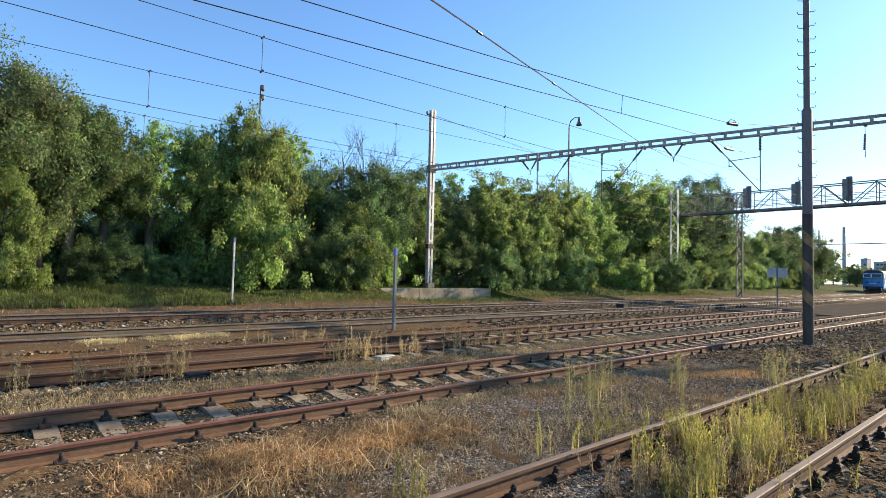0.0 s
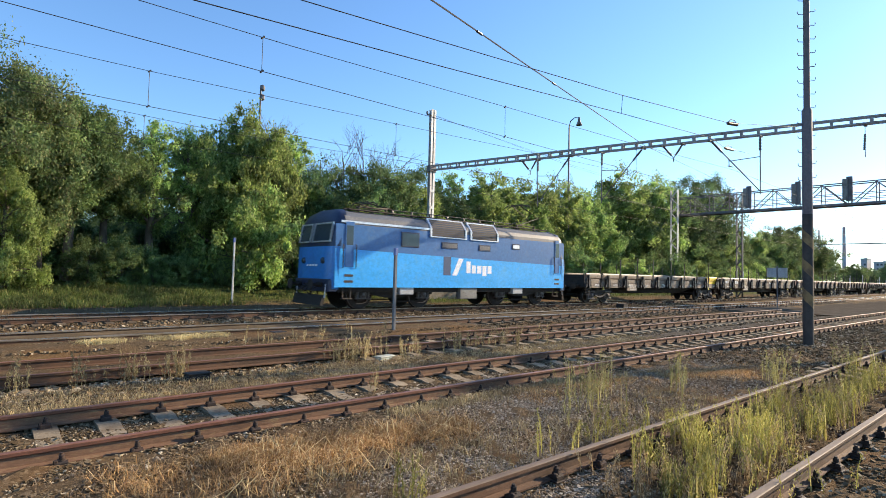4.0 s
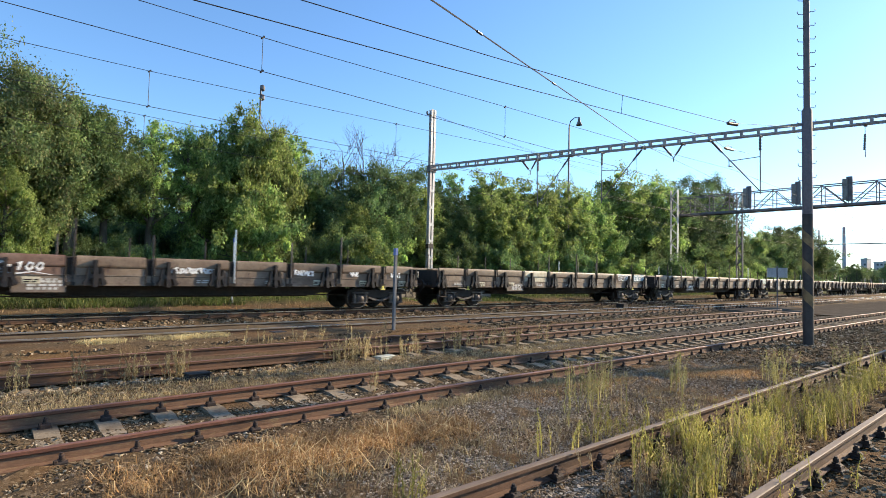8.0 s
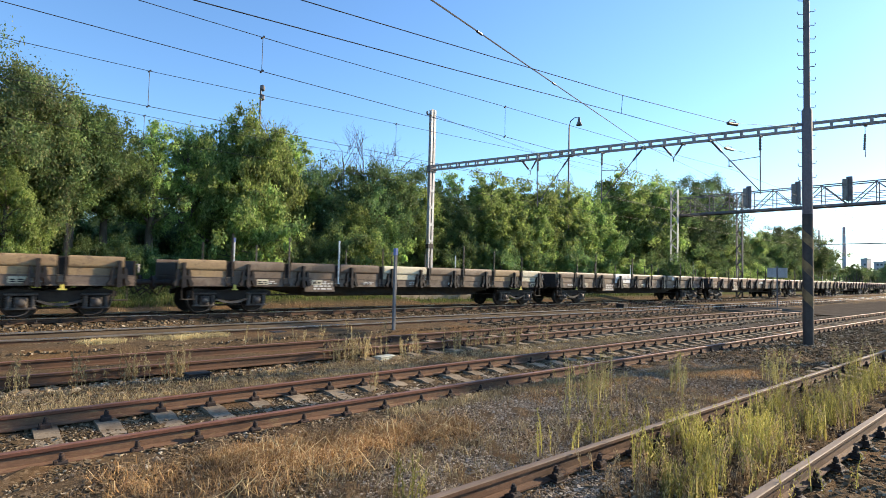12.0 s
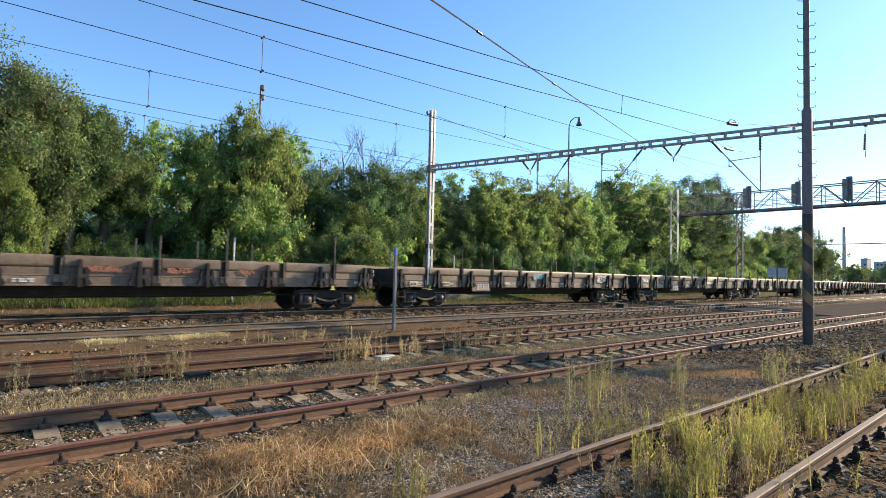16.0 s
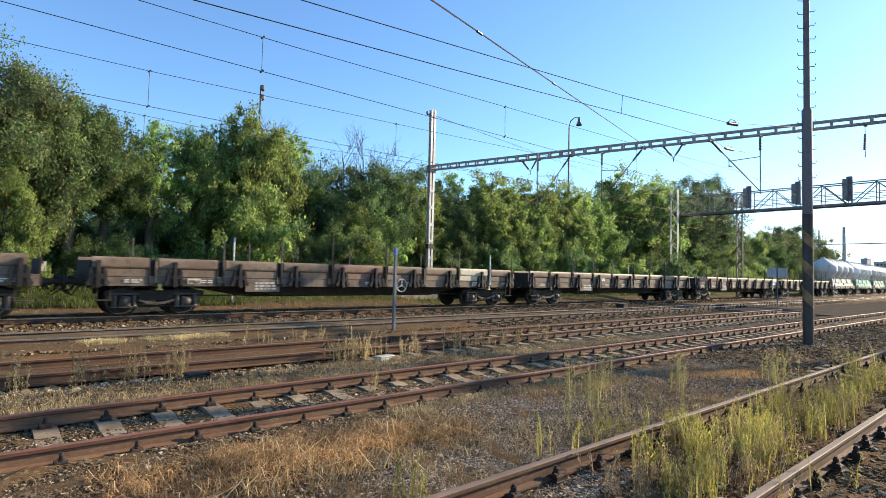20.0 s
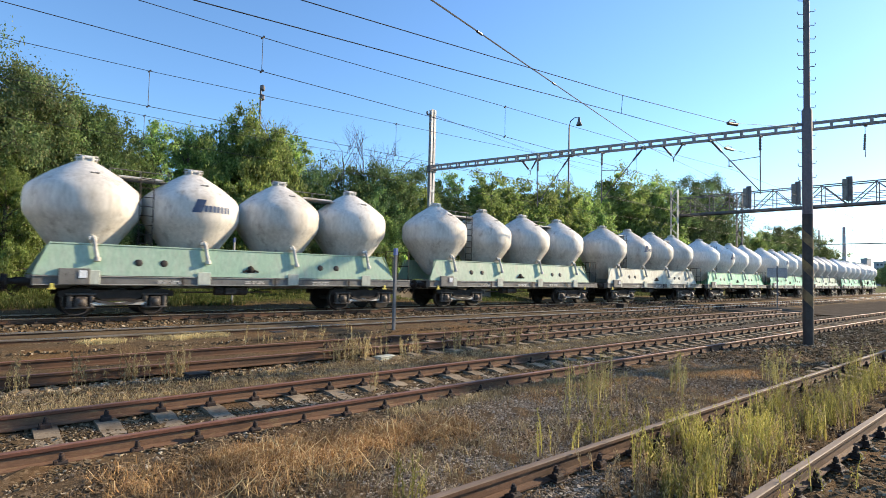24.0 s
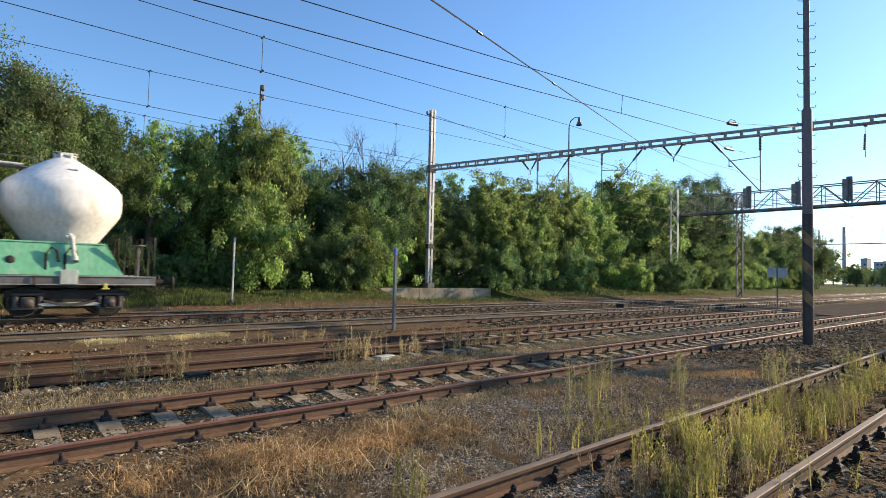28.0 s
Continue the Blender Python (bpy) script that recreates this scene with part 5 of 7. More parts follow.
def portal_column(at, base):
    c = thing("portal_column", "tall pale double-channel steel portal column", "catenary mast", "portal columns", at=(at.x, at.y, base))
    h = 13.0 - base
    for s in (-1, 1):
        part("channel", Geo().prism([(s * 0.05, -0.13), (s * 0.21, -0.13), (s * 0.21, -0.1), (s * 0.08, -0.1), (s * 0.08, 0.1), (s * 0.21, 0.1), (s * 0.21, 0.13), (s * 0.05, 0.13)], 0.0, h, "z"), "galvanised", c)
    for z in np.arange(0.6, BEAM_A.z - base - 0.5, 1.15):
        part("batten", lambda: Geo().box(-0.2, 0.2, -0.145, -0.128, -0.1, 0.1, 0.003), "galvanised", c, at=(0, 0, z), key="batten")
    part("collar", Geo().box(-0.3, 0.3, -0.2, 0.2, BEAM_A.z - base - 0.3, BEAM_A.z - base + 0.15, 0.02), "beam_steel", c, "dark beam collar")
    part("clamp", Geo().box(-0.24, 0.24, -0.16, 0.16, 2.4, 2.7, 0.01), "stripe_black", c)
    part("top_bracket", Geo().box(-0.5, 0.1, -0.05, 0.05, h - 0.45, h - 0.35, 0.01).tube([(-0.5, 0, h - 0.4), (-0.5, 0, h - 0.2)], 0.07, 8), "beam_steel", c)
    part("footing", Geo().box(-0.3, 0.3, -0.3, 0.3, -0.8, 0.03, 0.03), "wall_concrete", c)
    return c


portal_column(BEAM_A, 1.0)
portal_column(BEAM_B, -0.25)


def portal_beam():
    b = thing("portal_beam", "dark battened steel catenary portal beam", "catenary beam")
    d = (BEAM_B - BEAM_A).normalized()
    s = d.cross(Vector((0, 0, 1)))
    L = (BEAM_B - BEAM_A).length

    def bar(a, c, hw, hz):
        g = Geo()
        q = [p + s * u * hw + Vector((0, 0, w * hz)) for p in (a, c) for u, w in ((-1, -1), (1, -1), (1, 1), (-1, 1))]
        return g.add(q, [(0, 1, 2, 3), (7, 6, 5, 4), (0, 4, 5, 1), (1, 5, 6, 2), (2, 6, 7, 3), (3, 7, 4, 0)])
    for dz in (-0.145, 0.145):
        for off in (-0.15, 0.15):
            o = s * off + Vector((0, 0, dz))
            part("chord", bar(BEAM_A + o, BEAM_B + o, 0.025, 0.036), "portal_steel", b)
    n = 42
    for i in range(1, n):
        p = BEAM_A + d * (L * i / n)
        for off in (-0.15, 0.15):
            o = s * off
            part("batten", bar(p + o - d * 0.06, p + o + d * 0.06, 0.015, 0.13), "portal_steel", b)


portal_beam()


def insulator_geo(a, c, r=0.075):
    a, c = Vector(a), Vector(c)
    pts, rs, n = [], [], 9
    for i in range(n * 2 + 1):
        pts.append(a.lerp(c, i / (2 * n)))
        rs.append(r if i % 2 else r * 0.45)
    return Geo().tube(pts, rs, 8)


def hanger(y, kind, label, top_y=None):
    """Catenary support under the portal beam above one track; top_y: where its raking strut meets the beam."""
    p = beam_point(y, -0.15)
    t = thing("catenary_support", label, "catenary support", "catenary supports", at=p)
    for at in {"v": (y - 0.5, y + 0.5), "single": (y,)}.get(kind, (y, top_y)):
        part("clamp", lambda: Geo().box(-0.22, 0.22, -0.06, 0.06, -0.06, 0.0, 0.008), "beam_steel", t, at=beam_point(at, -0.17) - p, key="support_clamp")
    if kind == "v":
        low = Vector((0.05, -0.03, -0.72))
        for s in (-0.5, 0.5):
            a = beam_point(y + s, -0.15) - p
            part("insulator", insulator_geo(a * 1.0 + (low - a) * 0.12, a + (low - a) * 0.8, 0.07), "insulator", t)
            part("link", Geo().tube([a, low], 0.022, 6), "beam_steel", t)
        part("tail_link", Geo().tube([low, low + Vector((0, 0, -0.22))], 0.03, 6), "beam_steel", t)
    elif kind == "single":
        part("link", Geo().tube([(0, 0, 0.05), (0, 0, -1.5)], 0.014, 6), "beam_steel", t)
        part("insulator", insulator_geo((0, 0, -0.45), (0.02, 0.04, -1.15), 0.06), "insulator", t)
    else:
        part("insulator", insulator_geo((0, 0, -0.1), (0, 0, -0.75)), "insulator", t)
        part("drop_tube", Geo().tube([(0, 0, 0), (0, 0, -2.9)], 0.028, 8), "beam_steel", t)
        top, foot = beam_point(top_y, -0.15) - p, Vector((0, 0, -2.75))
        part("strut", Geo().tube([foot, top], 0.028, 8), "beam_steel", t)
        part("insulator", insulator_geo(foot.lerp(top, 0.76), foot.lerp(top, 0.96)), "insulator", t)
        away = foot.lerp(top, 0.62)
        part("registration_arm", Geo().tube([(0, 0, -1.05), (away.x, away.y, -1.15)], 0.02, 6), "beam_steel", t)
        part("steady_arm", Geo().tube([(away.x, away.y, -1.0), (away.x + 0.05, away.y, -1.45)], 0.022, 6), "beam_steel", t)
        part("steady_clamp", Geo().tube([(away.x - 0.12, away.y, -1.4), (away.x + 0.2, away.y - 0.1, -1.42)], 0.025, 6), "beam_steel", t)


hanger(21.75, "v", "V-shaped dark insulator strings under the beam")
hanger(13.75, "v", "V-shaped dark insulator strings under the beam")
hanger(21.2, "raked", "dark drop tube with raking strut and insulators", 19.2)
hanger(17.4, "raked", "dark drop tube with raking strut and insulators", 15.2)
hanger(9.87, "raked", "dark drop tube with raking strut and insulators", 12.0)
hanger(5.95, "single", "single dark insulator hanging from the beam")


def wire_run(name, label, runs, droppers=(), r=0.0075):
    t = thing(name, label, "overhead wire", "overhead wires")
    for kind, pts in runs:
        part(kind, Geo().tube(pts, r, 5, caps=False), "wire", t)
    for a, b in droppers:
        part("dropper", Geo().tube([a, b], 0.007, 4), "wire", t)
        part("dropper_clamp", Geo().tube([Vector(a) - Vector((0.03, 0, 0.03)), Vector(a) + Vector((0.03, 0, 0.03))], 0.022, 6), "wire", t)
        part("dropper_clamp", Geo().tube([Vector(b) - Vector((0.03, 0, 0.03)), Vector(b) + Vector((0.03, 0, 0.03))], 0.022, 6), "wire", t)
    return t


def catenary(y, contact, mess, droppers, y2=None):
    """Contact wire and messenger above one track; mess: (x, z) points of the messenger."""
    y2 = y if y2 is None else y2
    at = lambda x: y + (y2 - y) * min(1, max(0, x / 28))
    runs = [("contact_wire", [(x, at(x), contact(x)) for x in (-25, -5, 5, 15, 28, 60, 150, 290)]),
            ("messenger_wire", [(x, at(x), z) for x, z in mess])]
    zs = lambda x: float(np.interp(x, [m[0] for m in mess], [m[1] for m in mess]))
    wire_run("overhead_line", "dark contact wire hung from a messenger wire by droppers", runs, [((x, at(x), zs(x)), (x, at(x), contact(x))) for x in droppers])


flat = lambda z: (lambda x: z)
catenary(10.8, flat(5.71), [(-25, 6.6), (0, 6.37), (5, 6.42), (12, 6.6), (18, 6.73), (28, 7.1), (60, 6.5), (90, 7.1), (150, 6.5), (290, 7.0)], (4.37, 11.67, 19.0, 40, 50, 60, 70, 80))
catenary(15.2, flat(5.7), [(-25, 6.7), (0.3, 6.57), (3.3, 6.6), (11, 6.79), (17, 6.96), (28, 7.25), (60, 6.5), (90, 7.2), (150, 6.5), (290, 7.0)], (3.27, 10.95, 18.5, 40, 50, 60, 70, 80))
catenary(20.4, flat(5.95), [(-25, 7.2), (1.9, 6.8), (7, 6.68), (13, 6.8), (28, 7.3), (60, 6.6), (90, 7.2), (150, 6.5), (290, 7.0)], (4.3, 12.5, 20, 40, 50, 60, 70, 80))
# the line above the storage track rises to its anchor on the beam
part("messenger_wire", Geo().tube([(-6, 5.6, 4.75), (3.28, 6.9, 5.38), (5.9, 6.9, 5.57), (11.5, 6.9, 5.98), (17.6, 6.9, 6.55), (29.5, 7.2, 8.74), (29.8, 7.2, 8.83)], 0.008, 5, caps=False), "wire",
     thing("overhead_line", "dark anchored wires rising to the portal beam", "overhead wire", "overhead wires"))
side_line = scene.objects[-1].parent
part("contact_wire", Geo().tube([(-6, 6.2, 4.45), (1.9, 6.9, 4.89), (5.9, 6.9, 5.15), (11.44, 6.9, 5.54), (16.4, 6.9, 5.85), (21.56, 8.60, 6.72), (27.50, 9.90, 7.68)], 0.008, 5, caps=False), "wire", side_line)
part("dropper", Geo().tube([(11.5, 6.9, 5.98), (11.45, 6.9, 5.54)], 0.007, 4), "wire", side_line)
for a, b in (((17.5, 6.9, 6.53), (18.3, 6.92, 6.64)), ((21.56, 8.60, 6.72), (23.40, 9.00, 7.01))):
    part("strain_insulator", insulator_geo(a, b, 0.06), "insulator", side_line)
    a, b = Vector(a), Vector(b)
    part("arcing_horn", Geo().tube([a, a.lerp(b, 0.3) + Vector((0, 0, 0.13)), a.lerp(b, 0.7) + Vector((0, 0, 0.12)), b], 0.012, 5), "wire", side_line)
# twin feeder that crosses the tracks to the beam
feeder = thing("feeder_wire", "twin dark feeder wire with joints crossing above the tracks", "overhead wire", "overhead wires")
fb = Vector((27.0, 14.9, 8.8))
fa = Vector((7.2, 8.88, 7.5)) * 1.5 - fb * 0.5
for off in (0.0, 0.11):
    part("wire", Geo().tube([fa + Vector((0, off, off)), fb], 0.014, 5), "wire", feeder)
for f in (0.4, 0.565):
    p, q = fa.lerp(fb, f), fa.lerp(fb, f + 0.008)
    part("joint", Geo().tube([p, q], 0.032, 8), "insulator", feeder)
part("wire", Geo().tube([fb, (39.7, 17.0, 9.17), (58, 20.3, 9.6)], 0.012, 5), "wire", feeder)
for dz in (0.0, 0.16):
    wire_run("feeder_wire", "thin dark line wire from the portal column", [("wire", [(23.9, 28.7, 12.55 + dz * 0.3), (40, 28.7, 11.5 - dz), (58.8, 28.8, 10.9 - dz)])])


# ---- masts, posts, lamp, gantry ----
def ladder_mast():
    t = thing("lighting_mast", "tall dark steel mast with climbing hooks and yellow-black striped foot", "mast", at=(18.74, 5.13, -0.2))
    part("pole", Geo().tube([(0, 0, 3.85), (0, 0, 7.0), (0, 0, 7.08)], [0.136, 0.136, 0.1], 16), "mast_paint", t)
    part("upper_pole", Geo().tube([(0, 0, 7.0), (0, 0, 14)], [0.088, 0.08], 14), "mast_paint", t)
    part("painted_foot", Geo().tube([(0, 0, 0), (0, 0, 3.9)], 0.138, 24), "stripe_black", t, "black-painted mast foot")
    n, rise, wide = 32, 0.86, 0.34
    g = Geo()
    vs = []
    for k in range(int(n * 3.35)):
        a, z = 2 * math.pi * k / n, 3.62 - rise * k / n
        vs += [(0.142 * math.cos(a), 0.142 * math.sin(a), z - wide / 2), (0.142 * math.cos(a), 0.142 * math.sin(a), z + wide / 2)]
    g.add(vs, [(2 * k, 2 * k + 2, 2 * k + 3, 2 * k + 1) for k in range(len(vs) // 2 - 1)], True)
    part("warning_stripe", g, "stripe_yellow", t, "worn ochre-yellow spiral warning stripe")
    part("stone_base", Geo().lathe([(0.34, -0.3), (0.34, 0.0), (0.3, 0.05), (0.15, 0.06)], 16), "wall_concrete", t)
    side = Vector((math.sin(radians(YAW)), -math.cos(radians(YAW)), 0))
    for i, z in enumerate(np.arange(4.9, 13.8, 0.42)):
        for s in (-1, 1):
            o = side * s
            part("climbing_hook", lambda o=o: Geo().tube([o * 0.06, o * 0.24, o * 0.27 + Vector((0, 0, 0.05)), o * 0.27 + Vector((0, 0, 0.09))], 0.011, 5), "mast_paint", t, at=(0, 0, z + (0.1 if s > 0 else 0)), key=("hook", s))
    return t


ladder_mast()


def marker_post(x, y, h, w, m, label):
    t = thing("marker_post", label, "post", "posts between the tracks", at=(x, y, ground_z(x, y) - 0.05))
    part("post", Geo().box(-w / 2, w / 2, -w / 2, w / 2, 0, h, 0.01), m, t)
    part("cap", Geo().box(-w / 2 - 0.012, w / 2 + 0.012, -w / 2 - 0.012, w / 2 + 0.012, h - 0.16, h + 0.05, 0.012), "cap_blue", t, "faded blue cap")
    part("foot", Geo().box(-w, w, -w, w, -0.05, 0.08, 0.02), "wall_concrete", t)


marker_post(9.1, 24.8, 2.95, 0.075, "post_white", "slim white square marker post beside the main line")
marker_post(9.55, 13.1, 2.52, 0.085, "post_grey", "slim grey square marker post between the tracks")

s = thing("notice_board", "grey two-panel notice board on a thin pole", "sign", at=(40.7, 12.9, -0.12))
part("pole", Geo().tube([(0, 0, 0), (0, 0, 2.85)], 0.045, 8), "post_grey", s)
part("panel", Geo().box(-0.02, 0.02, -0.6, -0.03, 2.1, 2.75, 0.01), "sign_grey", s)
part("panel", Geo().box(-0.02, 0.02, 0.03, 0.6, 2.1, 2.75, 0.01), "sign_grey", s)
part("stiffener", Geo().box(-0.03, 0.0, -0.04, 0.04, 2.05, 2.8, 0.005), "stripe_black", s)
part("footing", Geo().box(-0.25, 0.25, -0.25, 0.25, -0.15, 0.1, 0.02), "post_white", s)

s = thing("street_lamp", "tall dark lamp post with curved arm and bell lamp", "lamp", at=(42.4, 31.0, 0.9))
part("pole", Geo().tube([(0, 0, 0), (0, 0, 15.0), (0.05, -0.1, 15.5), (0.35, -0.35, 15.85), (0.65, -0.55, 15.85)], [0.12, 0.07, 0.05, 0.04, 0.04], 10), "beam_steel", s)
part("lamp_head", Geo().lathe([(0.0, 0.0), (0.1, 0.0), (0.13, -0.35), (0.3, -0.75), (0.26, -0.78), (0.0, -0.7)], 16), "beam_steel", s, "dark bell lamp head", at=(0.7, -0.6, 15.9))

s = thing("signal_post", "dark slim signal post with two small heads above the trees", "signal", at=(13.55, 33.5, 1.0))
part("pole", Geo().tube([(0, 0, 0), (0, 0, 12.3)], 0.06, 8), "beam_steel", s)
for z in (11.35, 11.95):
    part("signal_head", Geo().box(-0.04, 0.26, -0.13, 0.13, z, z + 0.42, 0.1), "beam_steel", s, at=(0, 0, 0))


def lattice_mast(x, y, h, w, m, label, name="lattice_mast", deep=0.1):
    t = thing(name, label, "lattice mast", "lattice masts", at=(x, y, ground_z(x, y)))
    for a in (-1, 1):
        for b in (-1, 1):
            part("leg", lambda: Geo().box(-0.04, 0.04, -0.04, 0.04, 0, h, 0.005), m, t, at=(a * deep, b * w, 0), key=("leg", h, m))
    n = int(h / 0.8)
    for i in range(n):
        z0, z1 = i * h / n, (i + 1) * h / n
        for q in (-1, 1):
            f = 1 if i % 2 else -1
            part("brace", Geo().tube([(q * deep, -f * w, z0), (q * deep, f * w, z1)], 0.035, 5), m, t)
    return t


lattice_mast(58.8, 28.8, 10.8, 0.38, "galvanised", "pale galvanised lattice mast standing before the trees")
lattice_mast(60.3, 22.6, 10.9, 0.28, "beam_steel", "dark lattice support of the signal gantry")


def signal_gantry():
    x, y0, y1, z0, z1 = 60.3, 29.5, 5.0, 8.75, 10.75
    t = thing("signal_gantry", "dark steel truss signal gantry spanning the tracks", "signal gantry")
    for dx in (-0.55, 0.55):
        part("bottom_chord", Geo().box(x + dx - 0.06, x + dx + 0.06, y1, y0, z0, z0 + 0.2, 0.01), "beam_steel", t)
        part("top_chord", Geo().box(x + dx - 0.04, x + dx + 0.04, y1, y0, z1, z1 + 0.1, 0.01), "beam_steel", t)
        part("handrail", Geo().tube([(x + dx, y1, z0 + 1.1), (x + dx, y0, z0 + 1.1)], 0.03, 5), "beam_steel", t)
        part("handrail", Geo().tube([(x + dx, y1, z0 + 0.65), (x + dx, y0, z0 + 0.65)], 0.03, 5), "beam_steel", t)
        n = 12
        for i in range(n):
            a, b = y0 + (y1 - y0) * i / n, y0 + (y1 - y0) * (i + 1) / n
            part("upright", Geo().box(x + dx - 0.035, x + dx + 0.035, a - 0.035, a + 0.035, z0, z1), "beam_steel", t)
            part("diagonal", Geo().tube([(x + dx, a, z1 if i % 2 else z0), (x + dx, b, z0 if i % 2 else z1)], 0.045, 6), "beam_steel", t)
    part("walkway", Geo().box(x - 0.55, x + 0.55, y1, y0, z0 + 0.2, z0 + 0.24), "frame_grey", t)
    for y in (21.45, 17.1, 13.05, 9.0):
        sg = part("signal_unit", Geo().box(x - 0.75, x - 0.6, y - 0.24, y + 0.24, z0 + 0.35, z0 + 2.6, 0.03), "beam_steel", t, "grey signal back-board")
        part("hood", Geo().box(x - 0.6, x - 0.35, y - 0.15, y + 0.15, z0 + 0.4, z0 + 2.6, 0.02), "beam_steel", sg)
        part("equipment_box", Geo().box(x - 0.9, x - 0.7, y + 0.1, y + 0.5, z0 + 0.5, z0 + 2.4, 0.02), "frame_grey", sg)


signal_gantry()

# far portals seen through the gap on the right
for x in (118.0, 176.0):
    t = thing("far_portal", "thin distant catenary portal", "catenary beam", "far portals")
    part("beam", Geo().box(x - 0.1, x + 0.1, 4, 31, 8.7, 8.86), "beam_steel", t)
    for y in (4, 30.5):
        part("column", Geo().box(x - 0.1, x + 0.1, y - 0.1, y + 0.1, -0.2, 11.5), "beam_steel", t)
    for y in (6.9, 10.8, 15.2, 20.4, 25):
        part("hanger", Geo().tube([(x, y, 8.6), (x, y, 6.2)], 0.04, 5), "beam_steel", t)

# retaining wall at the foot of the bank, in three slabs
wall = thing("wall_bank", "low weathered concrete retaining wall under the trees", "wall", kind="structure")
for a, b in ((19.4, 22.5), (22.52, 25.9), (25.92, 29.2)):
    part("slab", Geo().box(a, b, 28.1, 28.4, -0.2, 0.72, 0.02), "wall_concrete", wall)
s = thing("marker_stake", "small yellow marker stake at the wall's end", "marker", at=(29.5, 27.8, 0))
part("stake", Geo().box(-0.06, 0.06, -0.04, 0.04, -0.1, 0.75, 0.015), "mark_yellow", s)

# trackside odds and ends
def slab_thing(name, label, category, x, y, w, d, h, m, rz=0):
    t = thing(name, label, category, at=(x, y, ground_z(x, y)))
    part("block", Geo().box(-w / 2, w / 2, -d / 2, d / 2, -0.04, h, 0.02), m, t)
    part("top_edge", Geo().box(-w / 2 - 0.01, w / 2 + 0.01, -d / 2 - 0.01, d / 2 + 0.01, h, h + 0.03, 0.01), m, t)
    t.rotation_euler = (0, 0, rz)


slab_thing("concrete_slab", "pale broken concrete slab lying between tracks", "slab", 6.75, 9.55, 0.42, 0.2, 0.06, "apron_pale", 0.2)
slab_thing("cable_box", "small dark cable box beside the rails", "box", 6.4, 14.0, 0.34, 0.3, 0.12, "stripe_black", 0.1)
slab_thing("concrete_block", "small dark weathered block in dry grass", "block", 2.95, 9.45, 0.35, 0.25, 0.1, "under_dark", 0.1)
slab_thing("track_crossing", "dark asphalt crossing slab beside the notice board", "paving", 38.5, 12.9, 9.0, 2.0, 0.08, "asphalt")
slab_thing("concrete_slab", "small dark block on the main line ballast", "slab", 29.5, 17.6, 0.5, 0.5, 0.25, "under_dark")


# ---- distance ----
def at_dir(px_az, d, z=0.0):
    a = radians(px_az)
    return Vector((d * math.cos(a), d * math.sin(a), z))


s = thing("chimney", "distant tall banded factory chimney in haze", "chimney", at=at_dir(12.75, 640))
for i in range(6):
    part("band", Geo().tube([(0, 0, i * 9.25), (0, 0, (i + 1) * 9.25)], [1.9 - i * 0.12, 1.9 - (i + 1) * 0.12], 16), "far_red" if i % 2 else "far_wall", s)
for az, w, h, d in ((11.3, 4.8, 24.5, 640), (10.1, 13, 21.5, 640), (8.6, 15, 20, 640)):
    b = thing("tower_block", "distant hazy grey tower block", "building", "distant buildings", at=at_dir(az, d))
    part("wall", Geo().box(-8, 8, -w / 2, w / 2, 0, h, 0.2), "far_wall", b)
    part("roof", Geo().box(-8.3, 8.3, -w / 2 - 0.3, w / 2 + 0.3, h, h + 1.0, 0.1).box(-1, 1, -1, 1, h, h + 2), "far_wall", b)
    for z in np.arange(3, h - 2, 4.0):
        for y in np.arange(-w / 2 + 1.6, w / 2 - 1.0, 2.8):
            part("window", lambda: Geo().box(-8.15, -8.0, -0.8, 0.8, 0, 1.8, 0.05), "dark_glass", b, at=(0, y, z), key="far_window")


# ---- vegetation ----
def leaf_quads(rng, centres, radii, per, size, droop=0.0, flat=0.75):
    """Many small bent leaves round clump centres; returns verts, faces."""
    n = len(centres) * per
    c = np.repeat(centres, per, 0)
    r = np.repeat(radii, per)[:, None]
    d = rng.normal(0, 1, (n, 3))
    d /= np.linalg.norm(d, axis=1, keepdims=True)
    p = c + d * r * (rng.random((n, 1)) ** 0.6) * np.array([1, 1, flat])
    p[:, 2] -= droop * rng.random(n) * np.repeat(radii, per)
    nor = d * 0.5 + rng.normal(0, 0.6, (n, 3)) + np.array([0, 0, 0.25])
    nor /= np.linalg.norm(nor, axis=1, keepdims=True)
    t = np.cross(nor, rng.normal(0, 1, (n, 3)))
    t /= np.linalg.norm(t, axis=1, keepdims=True)
    t[:, 2] -= droop * 0.8
    b = np.cross(nor, t)
    L = size * rng.uniform(0.6, 1.3, (n, 1))
    v = np.stack([p - t * L * 0.5, p + b * L * 0.27, p + t * L * 0.5, p - b * L * 0.27], 1).reshape(-1, 3)
    f = np.arange(n * 4).reshape(-1, 4)
    return v, f


